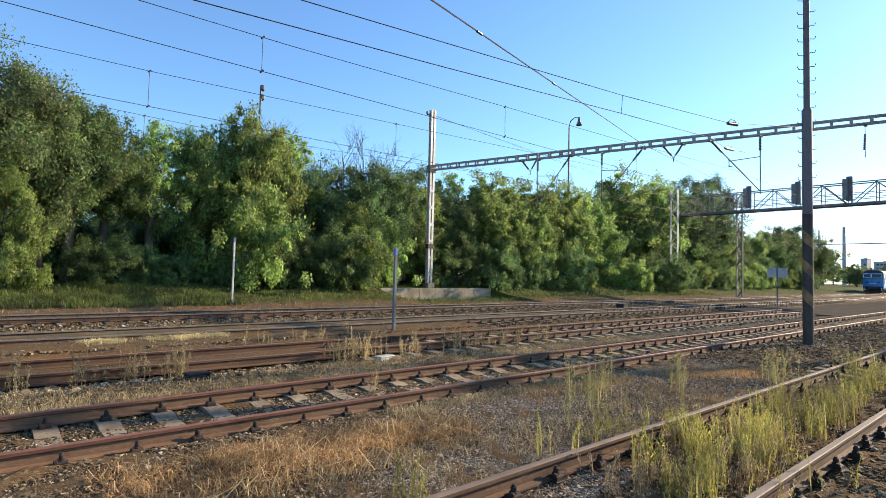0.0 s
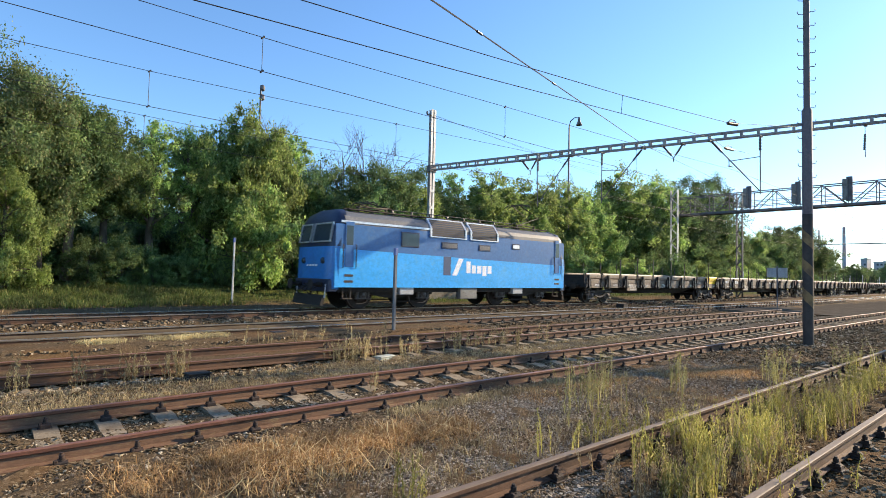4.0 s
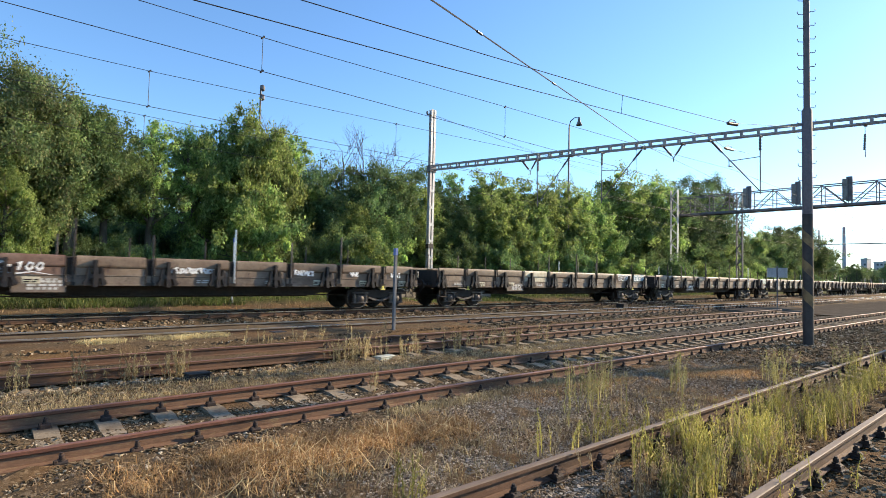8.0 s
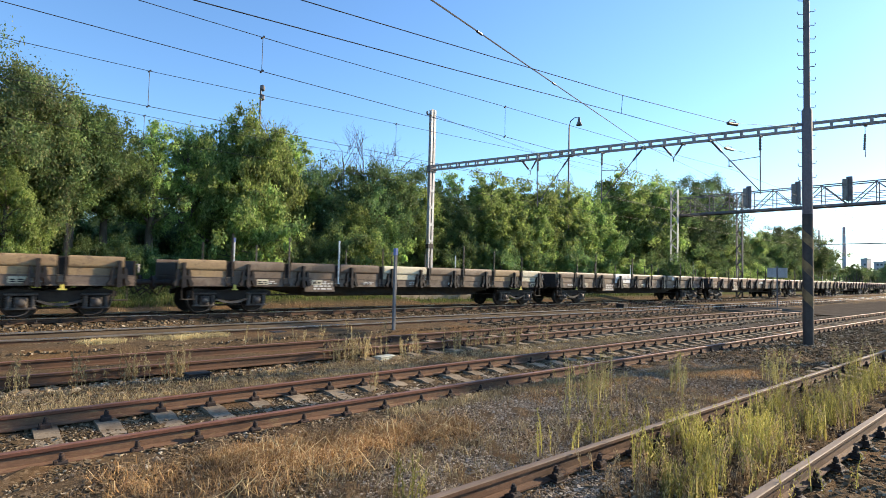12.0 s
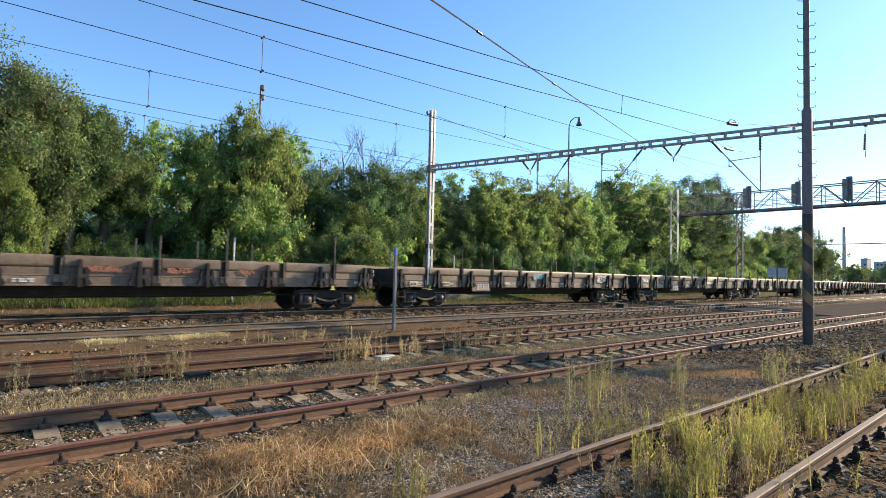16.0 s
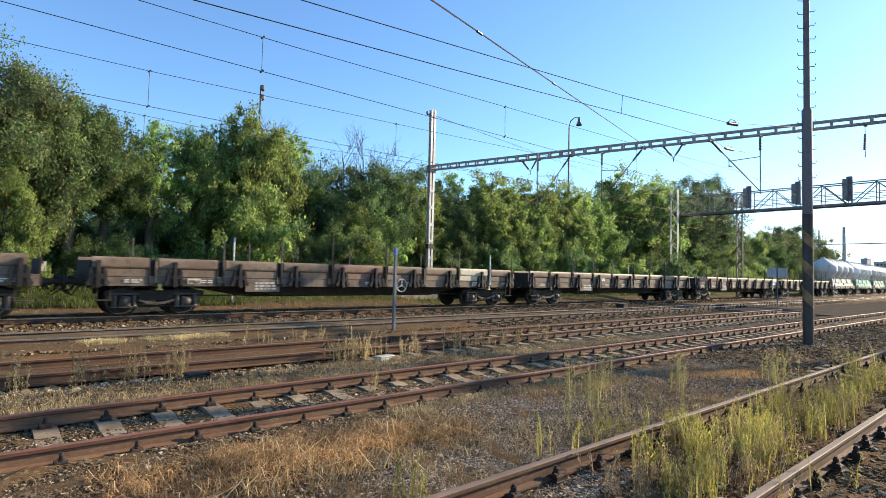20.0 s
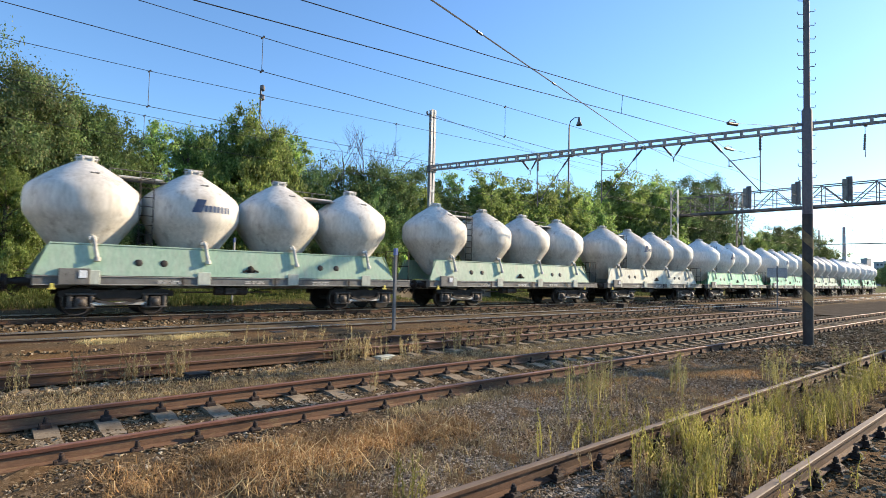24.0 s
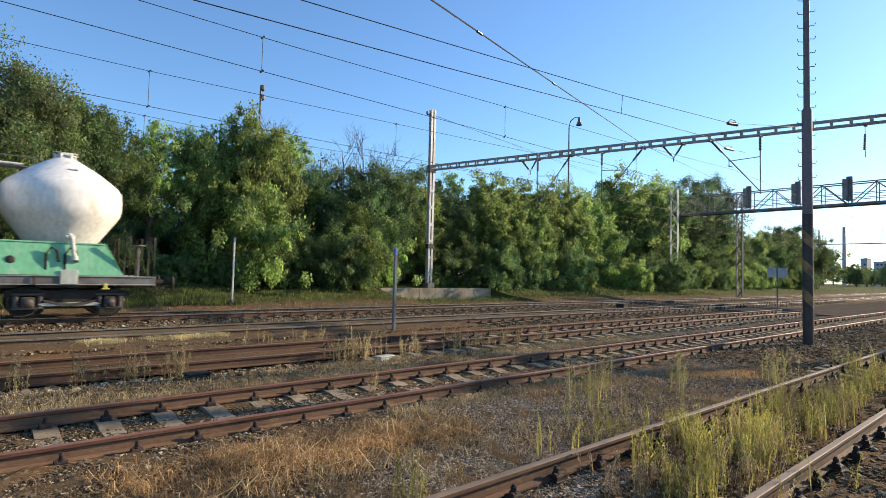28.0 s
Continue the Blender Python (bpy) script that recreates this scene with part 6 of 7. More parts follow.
def tree_geo(seed, h, spread, clumps=90, per=120, size=0.14, droop=0.7, low=0.05, lean=0.0):
    rng = np.random.default_rng(seed)
    g = Geo()
    top = Vector((lean * h, 0, h * 0.86))
    trunk = [Vector((0, 0, -0.4))] + [Vector((lean * h * f * f + rng.normal(0, 0.07), rng.normal(0, 0.07), h * 0.86 * f)) for f in (0.15, 0.35, 0.55, 0.75, 1.0)]
    r0 = 0.022 * h
    g.tube(trunk, [r0 * 1.25, r0, r0 * 0.8, r0 * 0.6, r0 * 0.4, r0 * 0.12], 9)
    cs, rs = [], []
    n_limb = 18
    for i in range(n_limb):
        f = low + (0.86 - low) * (i + rng.random() * 0.6) / n_limb
        a = Vector((lean * h * f * f, 0, h * 0.86 * f))
        ang = i * 2.4 + rng.normal(0, 0.3)
        prof = math.sin(math.pi * min(1, 0.18 + 0.82 * f)) ** 0.6
        reach = spread * prof * rng.uniform(0.7, 1.12)
        e = a + Vector((math.cos(ang) * reach, math.sin(ang) * reach, h * rng.uniform(0.02, 0.16)))
        m = a.lerp(e, 0.5) + Vector((0, 0, 0.03 * h))
        g.tube([a, m, e], [r0 * 0.42, r0 * 0.26, r0 * 0.06], 6)
        for q in range(int(clumps / n_limb)):
            w = rng.uniform(0.35, 1.12)
            c = a.lerp(e, w) + Vector(rng.normal(0, 0.16 * spread, 3)) * (0.5 + w * 0.5)
            cs.append(c)
            rs.append(rng.uniform(0.1, 0.27) * spread * (1.1 - 0.25 * w))
            if q % 3 == 0:
                g.tube([a.lerp(e, w * 0.6), c], [r0 * 0.13, r0 * 0.04], 4)
    for q in range(6):
        cs.append(top + Vector(rng.normal(0, 0.18 * spread, 3)) + Vector((0, 0, rng.uniform(0, 0.1) * h)))
        rs.append(rng.uniform(0.14, 0.28) * spread)
    for q in range(clumps // 2):
        d = Vector(rng.normal(0, 1, 3)).normalized() * rng.uniform(0.72, 1.0)
        cs.append(Vector((lean * h * 0.4 + d.x * spread * 0.82, d.y * spread * 0.82, h * (0.5 * (0.96 + low) + 0.5 * (0.96 - low) * d.z))))
        rs.append(rng.uniform(0.09, 0.22) * spread)
    v, f = leaf_quads(rng, np.array([tuple(c) for c in cs]), np.array(rs), per, size, droop, 1.15)
    return g, v, f


KINDS = []


def tree_kind(seed, h, spread, leaf, **kw):
    g, v, f = tree_geo(seed, h, spread, **kw)
    wood = g.mesh("trunk")
    wood.materials.append(M["bark"])
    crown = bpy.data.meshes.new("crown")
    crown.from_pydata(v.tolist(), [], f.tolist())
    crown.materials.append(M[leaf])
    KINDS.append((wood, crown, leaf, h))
    return len(KINDS) - 1


K_ROUND = tree_kind(1, 9.5, 2.9, "leaf_green", clumps=234, per=190, size=0.1, low=0.12)
K_TALL = tree_kind(2, 11.5, 2.7, "leaf_deep", clumps=234, per=180, size=0.1, low=0.2)
K_WILLOW = tree_kind(3, 10.5, 2.5, "leaf_bright", clumps=234, per=210, size=0.1, droop=1.3)
K_OLIVE = tree_kind(4, 10.0, 3.1, "leaf_olive", clumps=234, per=190, size=0.1, low=0.3)
K_LOOSE = tree_kind(5, 9.0, 2.2, "leaf_green", clumps=162, per=130, size=0.1, low=0.3)
K_BUSH = tree_kind(6, 3.0, 1.6, "leaf_bright", clumps=72, per=190, low=0.02, size=0.09)
K_BUSH2 = tree_kind(7, 3.4, 1.9, "leaf_green", clumps=72, per=190, low=0.02, size=0.09)
K_ASH = tree_kind(8, 10.5, 2.5, "leaf_bright", clumps=180, per=150, low=0.22, size=0.14)
K_HIGH = tree_kind(10, 9.5, 2.7, "leaf_green", clumps=216, per=170, size=0.1, low=0.4)
K_THIN = tree_kind(9, 9.5, 1.7, "leaf_bright", clumps=126, per=110, low=0.35, size=0.1)
LABELS = {"leaf_green": "leafy green roadside tree on the bank", "leaf_deep": "dark green dense tree on the bank", "leaf_bright": "bright green sunlit tree on the bank", "leaf_olive": "olive-brown leafed tree on the bank"}


def plant(kind, x, y, scale=1.0, turn=0.0, wide=1.0):
    wood, crown, leaf, h = KINDS[kind]
    small = kind in (K_BUSH, K_BUSH2)
    t = thing("bush" if small else "tree", LABELS[leaf].replace("tree", "bush") if small else LABELS[leaf], "bush" if small else "tree", "bushes along the bank" if small else "trees along the bank", at=(x, y, ground_z(x, y) - 0.1))
    t.rotation_euler = (0, 0, turn)
    t.scale = (scale * wide, scale * wide, scale)
    for nm, me in (("trunk", wood), ("crown", crown)):
        o = new(nm, me)
        o.parent = t


def plant_belt():
    rng = random.Random(11)
    # front row: x, y, kind, top height
    front = [(0.1, 30.0, K_OLIVE, 9.6), (1.2, 31.0, K_OLIVE, 9.9), (2.4, 31.2, K_OLIVE, 8.6), (1.1, 27.9, K_WILLOW, 5.3), (3.6, 31.3, K_HIGH, 8.5), (5.1, 31.4, K_HIGH, 8.3), (7.2, 31.4, K_THIN, 8.3), (9.0, 31.8, K_THIN, 8.4),
             (10.9, 32.2, K_WILLOW, 9.2), (12.4, 31.6, K_WILLOW, 9.9), (13.9, 32.3, K_WILLOW, 9.3), (11.9, 28.8, K_BUSH, 4.5), (15.4, 33.0, K_THIN, 9.0), (17.1, 32.5, K_TALL, 7.4), (19.3, 33.0, K_ROUND, 7.7), (20.6, 31.0, K_ROUND, 6.3),
             (21.8, 33.0, K_TALL, 8.2), (23.0, 32.0, K_LOOSE, 7.8), (25.2, 32.0, K_ASH, 6.8), (26.5, 34.0, K_TALL, 8.9), (28.3, 31.5, K_ROUND, 6.4), (30.0, 34.0, K_THIN, 8.8), (33.0, 32.0, K_ASH, 9.0), (36.2, 32.5, K_ASH, 9.0),
             (38.8, 32.0, K_ASH, 8.7), (41.8, 32.0, K_ASH, 9.4), (46.2, 33.0, K_ASH, 9.4), (48.6, 32.0, K_WILLOW, 8.9), (53.8, 33.0, K_ASH, 12.0), (57.5, 33.0, K_ROUND, 9.8), (61.2, 33.0, K_ASH, 12.0), (65.0, 33.5, K_LOOSE, 12.6),
             (68.5, 33.0, K_TALL, 12.0), (74.2, 33.5, K_TALL, 14.3), (80.6, 34.0, K_TALL, 15.4), (85.0, 33.0, K_LOOSE, 8.2), (92.8, 33.0, K_ASH, 8.0), (98.0, 33.0, K_ROUND, 8.5), (104.0, 33.0, K_ROUND, 9.8), (110.0, 33.5, K_ROUND, 9.8), (117.5, 33.0, K_ROUND, 10.8)]
    for x, y, k, h in front:
        plant(k, x, y, h * (1.07 if x < 15 else 1.11) / KINDS[k][3], rng.uniform(0, 6.28), rng.uniform(0.95, 1.15) if x < 15 else rng.uniform(1.15, 1.4))
    # second row, a little lower, closes the gaps between the crowns
    for i in range(27):
        x = 16.5 + i * 3.6 + rng.uniform(-0.8, 0.8)
        k = rng.choice((K_ASH, K_ROUND, K_ASH, K_ROUND))
        h = float(np.interp(x, (15, 30, 45, 55, 66, 80, 86, 120), (7.0, 7.2, 8.6, 9.6, 11.0, 13.0, 7.5, 9.0)))
        plant(k, x, rng.uniform(33.8, 35.5), h * rng.uniform(0.88, 1.0) / KINDS[k][3], rng.uniform(0, 6.28), 1.35)
    for i in range(34):
        x = -4 + i * 3.7 + rng.uniform(-1, 1)
        k = rng.choice((K_TALL, K_ROUND, K_OLIVE, K_ROUND, K_TALL))
        plant(k, x, rng.uniform(36, 39), (rng.uniform(3.6, 4.6) if x < 15 else rng.uniform(6.0, 7.6)) / KINDS[k][3] * (1 + max(0, x - 40) * 0.004), rng.uniform(0, 6.28), 1.7 if x < 15 else 1.25)
    for i in range(34):
        x = 1 + i * 2.8 + rng.uniform(-0.7, 0.7)
        # left part takes only the dark leaf kind, its colour standing for canopy shade
        k = rng.choice((K_ROUND, K_LOOSE, K_ROUND, K_TALL)) if x > 15 else K_TALL
        plant(k, x, rng.uniform(33.6, 35.5) if x < 15 else rng.uniform(30.8, 32.5), (rng.uniform(2.6, 3.6) if x < 15 else rng.uniform(3.6, 5.6)) / KINDS[k][3], rng.uniform(0, 6.28), 1.5)
    for i in range(30):
        x = 14 + i * 3.3 + rng.uniform(-1, 1)
        if 19 < x < 29:
            continue
        k = rng.choice((K_BUSH, K_BUSH2, K_BUSH2))
        plant(k, x, rng.uniform(28.3, 30), rng.uniform(0.6, 1.15), rng.uniform(0, 6.28), 1.1)
    for x, y, sc, k in ((4.2, 29.2, 0.6, K_BUSH2), (5.6, 29.4, 0.65, K_BUSH2), (6.9, 29.4, 0.5, K_BUSH2), (18.2, 28.8, 1.1, K_BUSH), (20.4, 30, 1.3, K_BUSH), (19.0, 29.6, 1.0, K_BUSH2), (25.5, 30, 0.9, K_BUSH2), (27.5, 30, 1.1, K_BUSH2), (10.3, 29.2, 0.4, K_BUSH2), (8.6, 29.6, 0.5, K_BUSH2), (7.9, 29.3, 0.4, K_BUSH2), (13.5, 29.5, 0.6, K_BUSH2), (0.8, 29, 0.7, K_BUSH2), (56, 27.5, 1.1, K_BUSH2), (50, 28, 0.9, K_BUSH)):
        plant(k, x, y, sc, rng.uniform(0, 6.28), 1.15)
    for i in range(13):
        plant(K_BUSH2, -1 + i * 1.35, rng.uniform(34, 36), rng.uniform(0.8, 1.1), rng.uniform(0, 6.28), 1.3)
    # deeper rows of the wood, dark leaf kind painting the shade behind the trunks
    for i in range(22):
        k = K_TALL
        plant(k, -6 + i * 1.9 + rng.uniform(-0.6, 0.6), rng.uniform(40, 46), rng.uniform(4.6, 5.8) / KINDS[k][3], rng.uniform(0, 6.28), 1.6)
    for x, y, k, h in ((30.9, 30.3, K_ASH, 7.4), (33.6, 30.0, K_ASH, 6.4), (36.6, 30.3, K_ASH, 7.2), (24.0, 30.4, K_ASH, 5.2), (18.6, 30.0, K_ASH, 5.6), (43.5, 30.4, K_ASH, 7.0)):
        plant(k, x, y, h / KINDS[k][3], rng.uniform(0, 6.28), 1.25)
    # hazy far woods
    for i in range(26):
        az = rng.uniform(9, 19)
        d = rng.uniform(150, 420)
        p = at_dir(az, d)
        if p.y < 31:
            continue
        plant(rng.choice((K_ROUND, K_TALL)), p.x, p.y, rng.uniform(0.9, 1.3) * (0.55 if az < 12.3 else 1.0), rng.uniform(0, 6.28), 1.4)


plant_belt()


def bare_branches():
    """Dead grey twigs standing above the green crowns."""
    rng = random.Random(21)

    def fork(g, a, way, length, r, level):
        e = a + way * length
        m = a.lerp(e, 0.5) + Vector((rng.uniform(-1, 1), rng.uniform(-1, 1), 0.5)) * length * 0.06
        g.tube([a, m, e], [r, r * 0.75, r * 0.45], 4, caps=False)
        if level:
            for q in range(3):
                d = (way + Vector((rng.uniform(-0.8, 0.8), rng.uniform(-0.8, 0.8), rng.uniform(-0.1, 0.5)))).normalized()
                fork(g, (m if q == 0 else a.lerp(e, rng.uniform(0.6, 1.0))), d, length * rng.uniform(0.5, 0.75), r * 0.5, level - 1)
    for x, y, z0, h in ((14.6, 33.6, 1, 11.8), (16.4, 33.6, 1, 10.8), (18.0, 33.6, 1, 10.4), (19.8, 33.6, 1, 10.8), (21.4, 33.6, 1, 11.5), (23.0, 33.6, 1, 11.6), (24.6, 33.8, 1, 10.8), (48.8, 34.5, 1, 13.0), (47.4, 34.5, 1, 12.0)):
        t = thing("dead_tree", "leafless grey dead tree behind green crowns", "tree", "dead trees", at=(x, y, z0))
        part("trunk", Geo().tube([(0, 0, -0.2), (0.1, 0, h * 0.4), (0.0, 0.1, h * 0.78)], [0.11, 0.07, 0.03], 7), "bark", t)
        for i in range(9):
            a = rng.uniform(0, 6.28)
            z = h * rng.uniform(0.45, 0.76)
            g = Geo()
            fork(g, Vector((0.05, 0.05, z)), Vector((math.cos(a) * 0.45, math.sin(a) * 0.45, 0.9)).normalized(), h * 0.13 * rng.uniform(0.8, 1.2), 0.03, 3)
            part("branch", g, "bark", t)


bare_branches()


def blades(name, rng, pts, h, w, material, label, category, bend=0.5, n_per=1, heads=0.0):
    """Thin bent blades standing at the points."""
    p = np.repeat(np.array(pts), n_per, 0)
    n = len(p)
    p[:, :2] += rng.normal(0, 0.05, (n, 2)) if n_per > 1 else 0
    hh = h * rng.uniform(0.5, 1.25, n)
    a = rng.uniform(0, 2 * np.pi, n)
    side = np.stack([np.cos(a), np.sin(a), np.zeros(n)], 1) * w * rng.uniform(0.6, 1.3, (n, 1)) / 2
    b = rng.uniform(0, 2 * np.pi, n)
    off = np.stack([np.cos(b), np.sin(b), np.zeros(n)], 1) * (hh * bend * rng.uniform(0.1, 1.0, n))[:, None]
    up = np.stack([np.zeros(n), np.zeros(n), hh], 1)
    mid, tip = p + up * 0.6 + off * 0.35, p + up * (1 - bend * 0.25) + off
    v = np.stack([p - side, p + side, mid + side * 0.8, mid - side * 0.8, tip + side * 0.25, tip - side * 0.25], 1)
    f = np.arange(n)[:, None] * 6 + np.array([[0, 1, 2, 3]])
    f2 = np.arange(n)[:, None] * 6 + np.array([[3, 2, 4, 5]])
    verts, faces = v.reshape(-1, 3), np.concatenate([f, f2])
    if heads:
        k = 46
        q = np.repeat(p + up * 0.22 + off * 0.12, k, 0)
        e = np.repeat(tip, k, 0)
        s = rng.random((n * k, 1))
        c = q + (e - q) * s ** 0.8 + rng.normal(0, 0.014, (n * k, 3))
        d1, d2 = rng.normal(0, 0.7, (n * k, 3)) + np.array([0, 0, 1.6]), rng.normal(0, 1, (n * k, 3))
        sz = heads * rng.uniform(0.5, 1.6, (n * k, 1))
        d1, d2 = d1 / np.linalg.norm(d1, axis=1, keepdims=True) * sz, d2 / np.linalg.norm(d2, axis=1, keepdims=True) * sz * 0.3
        hv = np.stack([c - d1, c + d2, c + d1, c - d2], 1).reshape(-1, 3)
        hf = np.arange(n * k * 4).reshape(-1, 4) + len(verts)
        verts, faces = np.concatenate([verts, hv]), np.concatenate([faces, hf])
    soup(name, verts.tolist(), faces.tolist(), material, label, category)


def scatter(rng, n, x0, x1, y0, y1, keep=None):
    x, y = rng.uniform(x0, x1, n), rng.uniform(y0, y1, n)
    pts = [(a, b, ground_z(a, b) - 0.02) for a, b in zip(x, y) if keep is None or keep(a, b)]
    return pts


def patch(rng, n, cx, cy, rx, ry):
    x, y = rng.normal(cx, rx, n), rng.normal(cy, ry, n)
    return [(a, b, ground_z(a, b) - 0.02) for a, b in zip(x, y)]


def along(rng, n, x0, y0, x1, y1, width):
    """Points strewn along a line in the plan."""
    f, d = rng.random(n), rng.normal(0, width, n)
    L = math.hypot(x1 - x0, y1 - y0)
    nx, ny = -(y1 - y0) / L, (x1 - x0) / L
    x, y = x0 + (x1 - x0) * f + nx * d, y0 + (y1 - y0) * f + ny * d
    return [(a, b, ground_z(a, b) - 0.02) for a, b in zip(x, y)]


def build_weeds():
    rng = np.random.default_rng(5)
    seedy = [q for i in range(26) for q in patch(rng, 8, 4.5 + i * 0.17 + rng.normal(0, 0.1), 2.45 + rng.normal(0, 0.27), 0.09, 0.07)] + along(rng, 60, 4.6, 2.42, 8.5, 2.5, 0.34)
    seedy += [q for i in range(20) for q in patch(rng, 7, 8.5 + i * 0.33 + rng.normal(0, 0.15), 2.45 + rng.normal(0, 0.25), 0.12, 0.08)] + along(rng, 16, 4.0, 3.5, 6.5, 3.5, 0.12) + patch(rng, 5, 2.75, 3.5, 0.05, 0.05)
    tall = patch(rng, 16, 7.5, 4.9, 0.25, 0.2) + patch(rng, 14, 6.6, 4.5, 0.3, 0.2) + patch(rng, 16, 11.4, 3.6, 0.3, 0.15) + along(rng, 30, 9, 2.4, 15, 2.5, 0.3) + patch(rng, 8, 14.6, 3.2, 0.3, 0.2) + patch(rng, 8, 8.6, 4.3, 0.3, 0.2)
    brown = patch(rng, 16, 5.85, 9.75, 0.25, 0.1) + patch(rng, 12, 6.4, 9.7, 0.25, 0.1) + patch(rng, 10, 7.3, 9.7, 0.3, 0.1) + patch(rng, 7, 9.2, 9.65, 0.25, 0.12) + patch(rng, 12, 2.75, 9.75, 0.15, 0.12) + patch(rng, 8, 2.05, 9.85, 0.18, 0.08)
    brown += patch(rng, 5, 0.62, 9.8, 0.05, 0.08) + patch(rng, 5, 1.35, 9.8, 0.15, 0.08) + patch(rng, 2, 4.95, 7.2, 0.03, 0.03) + along(rng, 26, 8, 9.7, 13, 9.5, 0.15) + along(rng, 12, 4.5, 12.6, 9, 12.6, 0.2)
    mat = along(rng, 1000, 1.8, 5.25, 4.7, 4.85, 0.17) + along(rng, 260, 0.9, 5.2, 3, 4.6, 0.25) + along(rng, 420, 9.9, 5.1, 12.8, 4.2, 0.2) + along(rng, 160, 6.2, 5.35, 9.5, 5.3, 0.2)
    pale = [(a, b, z + 0.13) for a, b, z in patch(rng, 150, 2.3, 13.75, 0.2, 0.16) + along(rng, 330, 3.2, 13.8, 5.0, 13.85, 0.2)]
    red = patch(rng, 160, 7.1, 9.0, 0.3, 0.15) + patch(rng, 200, 8.7, 4.3, 0.6, 0.3) + along(rng, 150, 1, 8.4, 5, 8.4, 0.15)
    rusty = [q for i in range(24) for q in patch(rng, 6, 4.4 + i * 0.3 + rng.normal(0, 0.15), 2.45 + rng.normal(0, 0.3), 0.1, 0.08)] + along(rng, 60, 4.2, 2.42, 9, 2.5, 0.36)
    blades("weed_patch", rng, rusty, 0.32, 0.009, "weed_brown", "dry brown stems among the green weeds", "weeds", 0.3, 2, 0.0125)
    blades("weed_patch", rng, seedy, 0.42, 0.011, "weed_yellow", "yellow-green seeding weeds between overgrown rails", "weeds", 0.3, 2, 0.0125)
    blades("weed_patch", rng, tall, 0.62, 0.009, "weed_stem", "tall straw-coloured weed stems with seed heads", "weeds", 0.25, 2, 0.014)
    blades("weed_patch", rng, brown, 0.5, 0.009, "weed_tan", "dry straw-brown weed stems beside the track", "weeds", 0.22, 2, 0.018)
    blades("dry_grass", rng, mat, 0.15, 0.007, "straw", "matted orange-brown dry grass", "grass", 2.0, 7)
    stalks = along(rng, 90, 2.2, 5.2, 5.0, 4.75, 0.16) + along(rng, 30, 1.5, 4.6, 3.2, 4.2, 0.2)
    blades("dry_grass", rng, stalks, 0.3, 0.009, "pale_straw", "long pale dry stalks lying over matted grass", "grass", 2.4, 1)
    blades("dry_grass", rng, pale, 0.15, 0.007, "pale_straw", "pale tuft of dry grass beside the rails", "grass", 1.5, 6)
    blades("dry_grass", rng, red, 0.07, 0.006, "straw", "thin reddish dry grass on cinders", "grass", 2.0, 5)
    low = scatter(rng, 2200, 0.5, 16, 3.3, 5.7) + scatter(rng, 1500, 0.3, 14, 8.1, 9.75) + scatter(rng, 500, 3, 16, 1.7, 3.1)
    blades("low_grass", rng, low, 0.12, 0.007, "weed_brown", "short dry grass in cinders", "grass", 1.2, 4)
    grey = scatter(rng, 2600, 0.2, 9, 8.15, 9.5) + scatter(rng, 2000, 9, 16, 8.3, 9.5) + scatter(rng, 900, 0.5, 9, 3.5, 4.6) + along(rng, 700, 4.2, 5.7, 8.5, 5.75, 0.12)
    blades("low_grass", rng, grey, 0.13, 0.007, "grey_grass", "short greyish dry grass beside the rails", "grass", 1.1, 4)
    bank = scatter(rng, 2600, -1, 9.5, 24.2, 28.6) + scatter(rng, 1500, 9, 62, 25.0, 29.0, lambda a, b: not (19.2 < a < 29.4 and b > 27.9))
    blades("bank_grass", rng, bank, 0.3, 0.02, "grass_green", "rough green grass on the bank", "grass", 0.9, 6)
    verge = scatter(rng, 900, -1, 62, 22.9, 24.6)
    blades("bank_grass", rng, verge, 0.16, 0.02, "weed_brown", "thin dry grass on the verge", "grass", 0.9, 2)


build_weeds()


def stone_field(name, rng, pts, size, label, material="ballast"):
    """Loose crushed stones: squashed, jittered octahedra."""
    p = np.array(pts)
    n = len(p)
    base = np.array([(i, j, k * 0.75) for i in (-0.75, 0.75) for j in (-0.75, 0.75) for k in (-0.75, 0.75)])
    s = size * rng.lognormal(0, 0.35, (n, 1, 1))
    v = base[None] * rng.uniform(0.55, 1.2, (n, 8, 3)) * rng.uniform(0.65, 1.2, (n, 1, 3)) * s
    a = rng.uniform(0, 2 * np.pi, n)
    ca, sa = np.cos(a)[:, None], np.sin(a)[:, None]
    tilt = rng.uniform(-0.5, 0.5, (n, 1))
    v = np.stack([v[..., 0] * ca - v[..., 1] * sa, v[..., 0] * sa + v[..., 1] * ca, v[..., 2] + tilt * v[..., 0]], -1) + p[:, None]
    quad = np.array([(0, 1, 3, 2), (4, 6, 7, 5), (0, 4, 5, 1), (2, 3, 7, 6), (0, 2, 6, 4), (1, 5, 7, 3)])
    f = (np.arange(n)[:, None, None] * 8 + quad[None]).reshape(-1, 4)
    soup(name, v.reshape(-1, 3).tolist(), f.tolist(), material, label, "gravel")


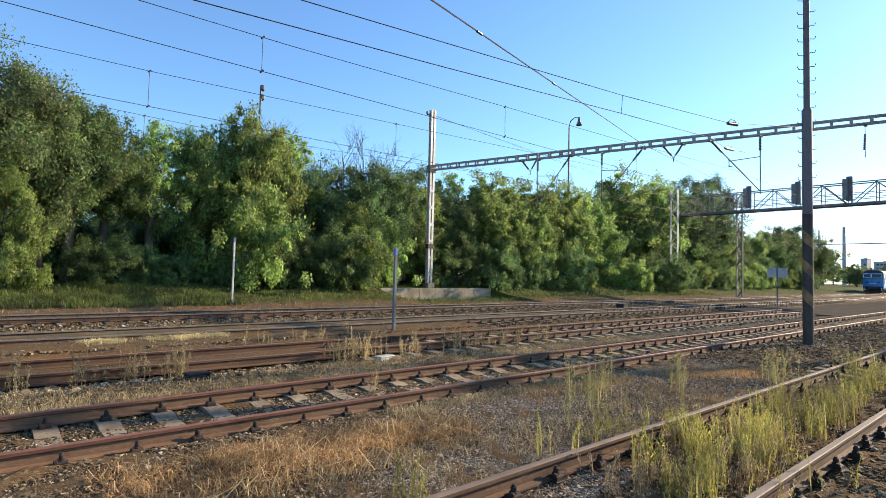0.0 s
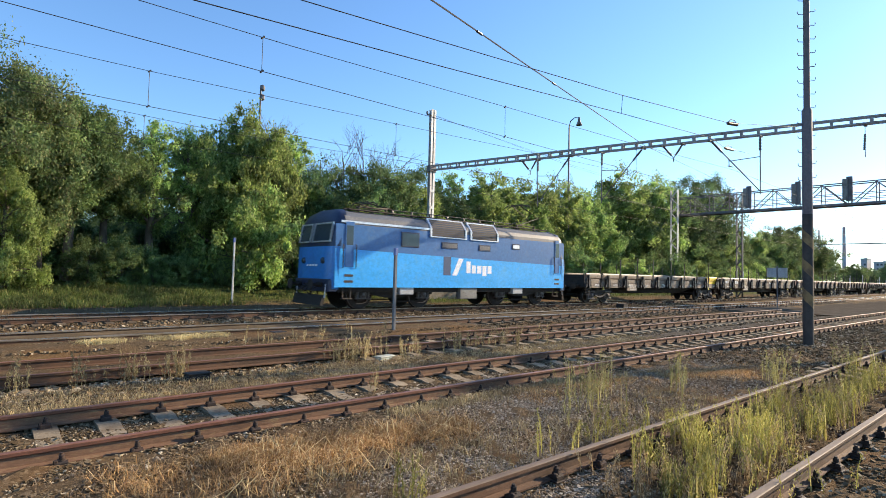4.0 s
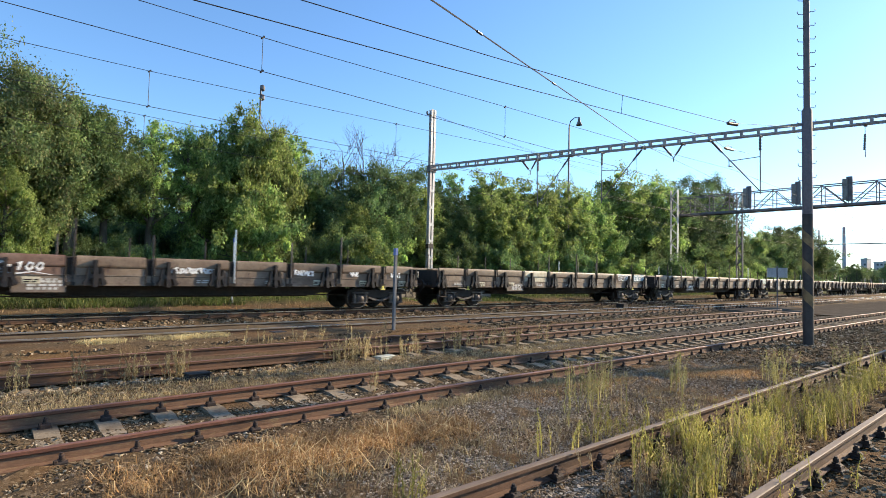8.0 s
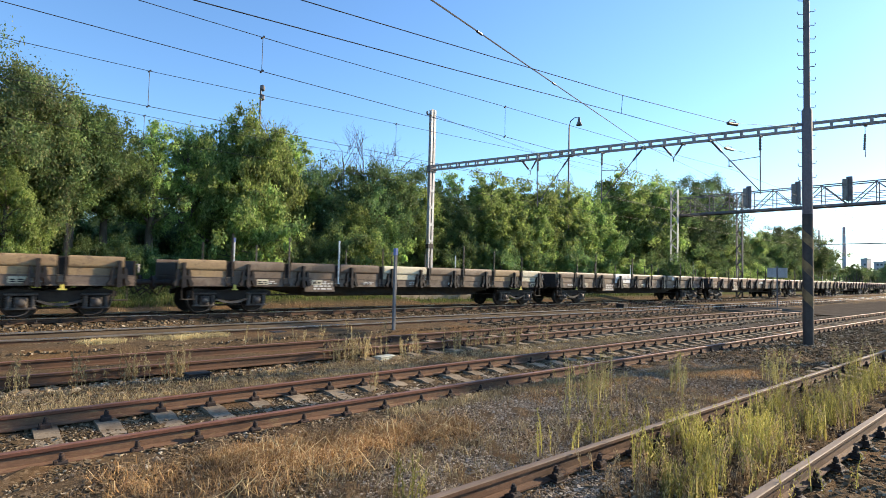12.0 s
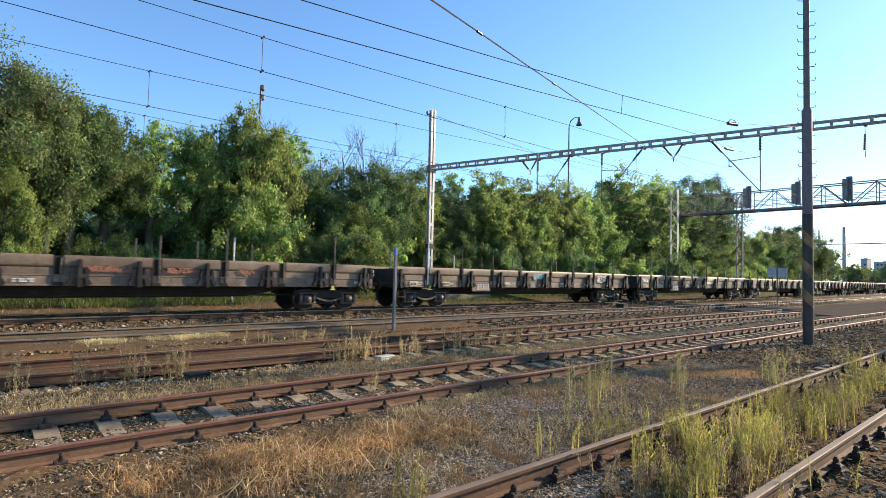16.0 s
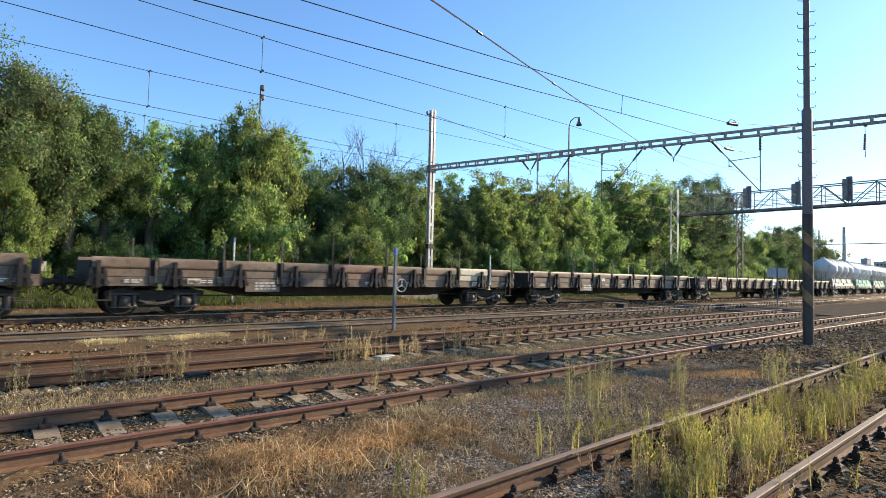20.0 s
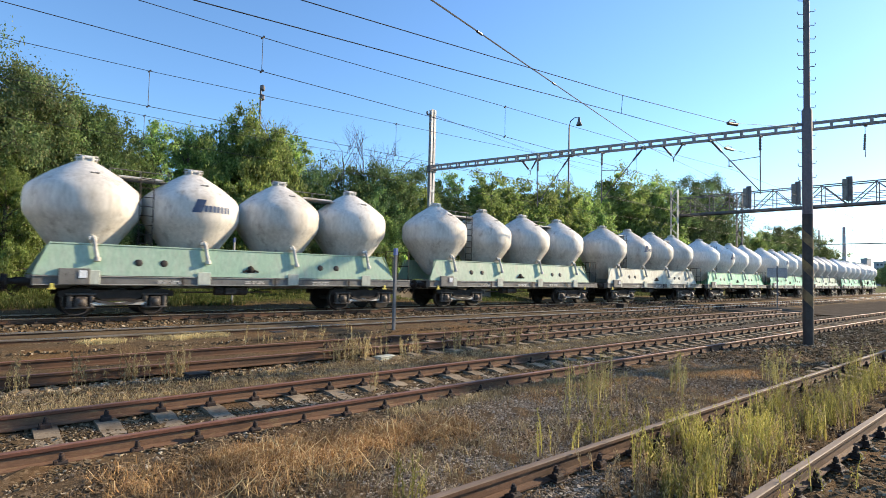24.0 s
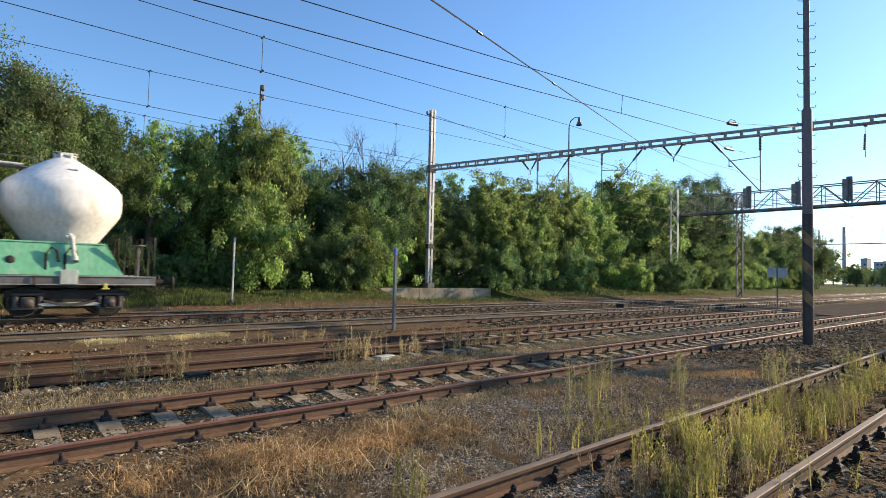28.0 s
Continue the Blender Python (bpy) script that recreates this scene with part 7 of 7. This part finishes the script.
def build_stones():
    rng = np.random.default_rng(9)
    near = scatter(rng, 80000, 0.3, 13, 3.1, 8.2)
    stone_field("ballast_stones", rng, [(a, b, z + 0.02) for a, b, z in near], 0.0105, "loose grey-brown crushed ballast stones")
    bed = scatter(rng, 46000, -0.5, 22, 5.9, 8.1)
    stone_field("ballast_stones", rng, [(a, b, z + 0.02) for a, b, z in bed], 0.0155, "grey crushed ballast between the sleepers")
    far = scatter(rng, 14000, -0.5, 30, 8.8, 12.2)
    stone_field("ballast_stones", rng, [(a, b, z + 0.02) for a, b, z in far], 0.035, "brown ballast stones under the loop track")
    main = scatter(rng, 26000, -0.5, 40, 13.2, 22.3)
    stone_field("ballast_stones", rng, [(a, b, z + 0.03) for a, b, z in main], 0.03, "brown ballast stones of the main line")
    shoulder = scatter(rng, 3500, -0.5, 13, 12.9, 14.4)
    stone_field("ballast_stones", rng, [(a, b, z + 0.12) for a, b, z in shoulder], 0.022, "small stones on the dirt shoulder")
    grit = scatter(rng, 26000, 4.5, 13, 3.2, 5.7) + scatter(rng, 14000, 2.0, 5.0, 2.7, 3.8) + patch(rng, 12000, 6.3, 5.0, 0.9, 0.4) + patch(rng, 6000, 3.6, 3.9, 0.6, 0.25) + along(rng, 2500, 9, 5.2, 15, 5.0, 0.4)
    stone_field("gravel_patch", rng, [(a, b, z + 0.025) for a, b, z in grit], 0.0095, "pale grey fine gravel between the tracks", "grey_gravel")
    apron = scatter(rng, 9000, 12.5, 32, 2.9, 6.0) + scatter(rng, 4000, 11, 40, 8.2, 9.5)
    stone_field("ballast_stones", rng, [(a, b, z + 0.03) for a, b, z in apron], 0.024, "grey-brown gravel round the mast")
    edge = scatter(rng, 17000, 2.4, 15, 0.5, 3.2)
    stone_field("ballast_stones", rng, [(a, b, z + 0.02) for a, b, z in edge], 0.0165, "dark ballast stones of the overgrown siding")
    pale = patch(rng, 170, 0.8, 9.72, 0.35, 0.13) + patch(rng, 110, 2.0, 9.78, 0.4, 0.1) + along(rng, 60, 2.5, 9.75, 5.0, 9.7, 0.1)
    stone_field("pale_rocks", rng, [(a, b, z + 0.03) for a, b, z in pale], 0.027, "pale larger rocks at the track's edge", "pale_stone")


build_stones()


def motions():
    """The train runs through at a steady speed, towards -x."""
    for vehicle, place in TRAIN:
        where = lambda t: place - SPEED * (t - 3.5) - 0.72 * max(0.0, t - 27.0)
        enter, leave = 3.5 + (place - 150) / SPEED, 3.5 + (place + 40) / SPEED
        steps = range(math.floor(enter * 2), math.ceil(leave * 2) + 1)
        times = sorted({0.0, 27.0, 28.0} | {i / 2 for i in steps if 0 < i / 2 < 28})
        rows = []
        for t in times:
            x = where(t)
            turn = math.degrees(math.atan2(bend(x + 14) - bend(x), 14))
            rows.append((t, pose(x, TRAIN_Y + bend(x), ZR, 0, 0, turn)))
        walk(vehicle, rows)


motions()
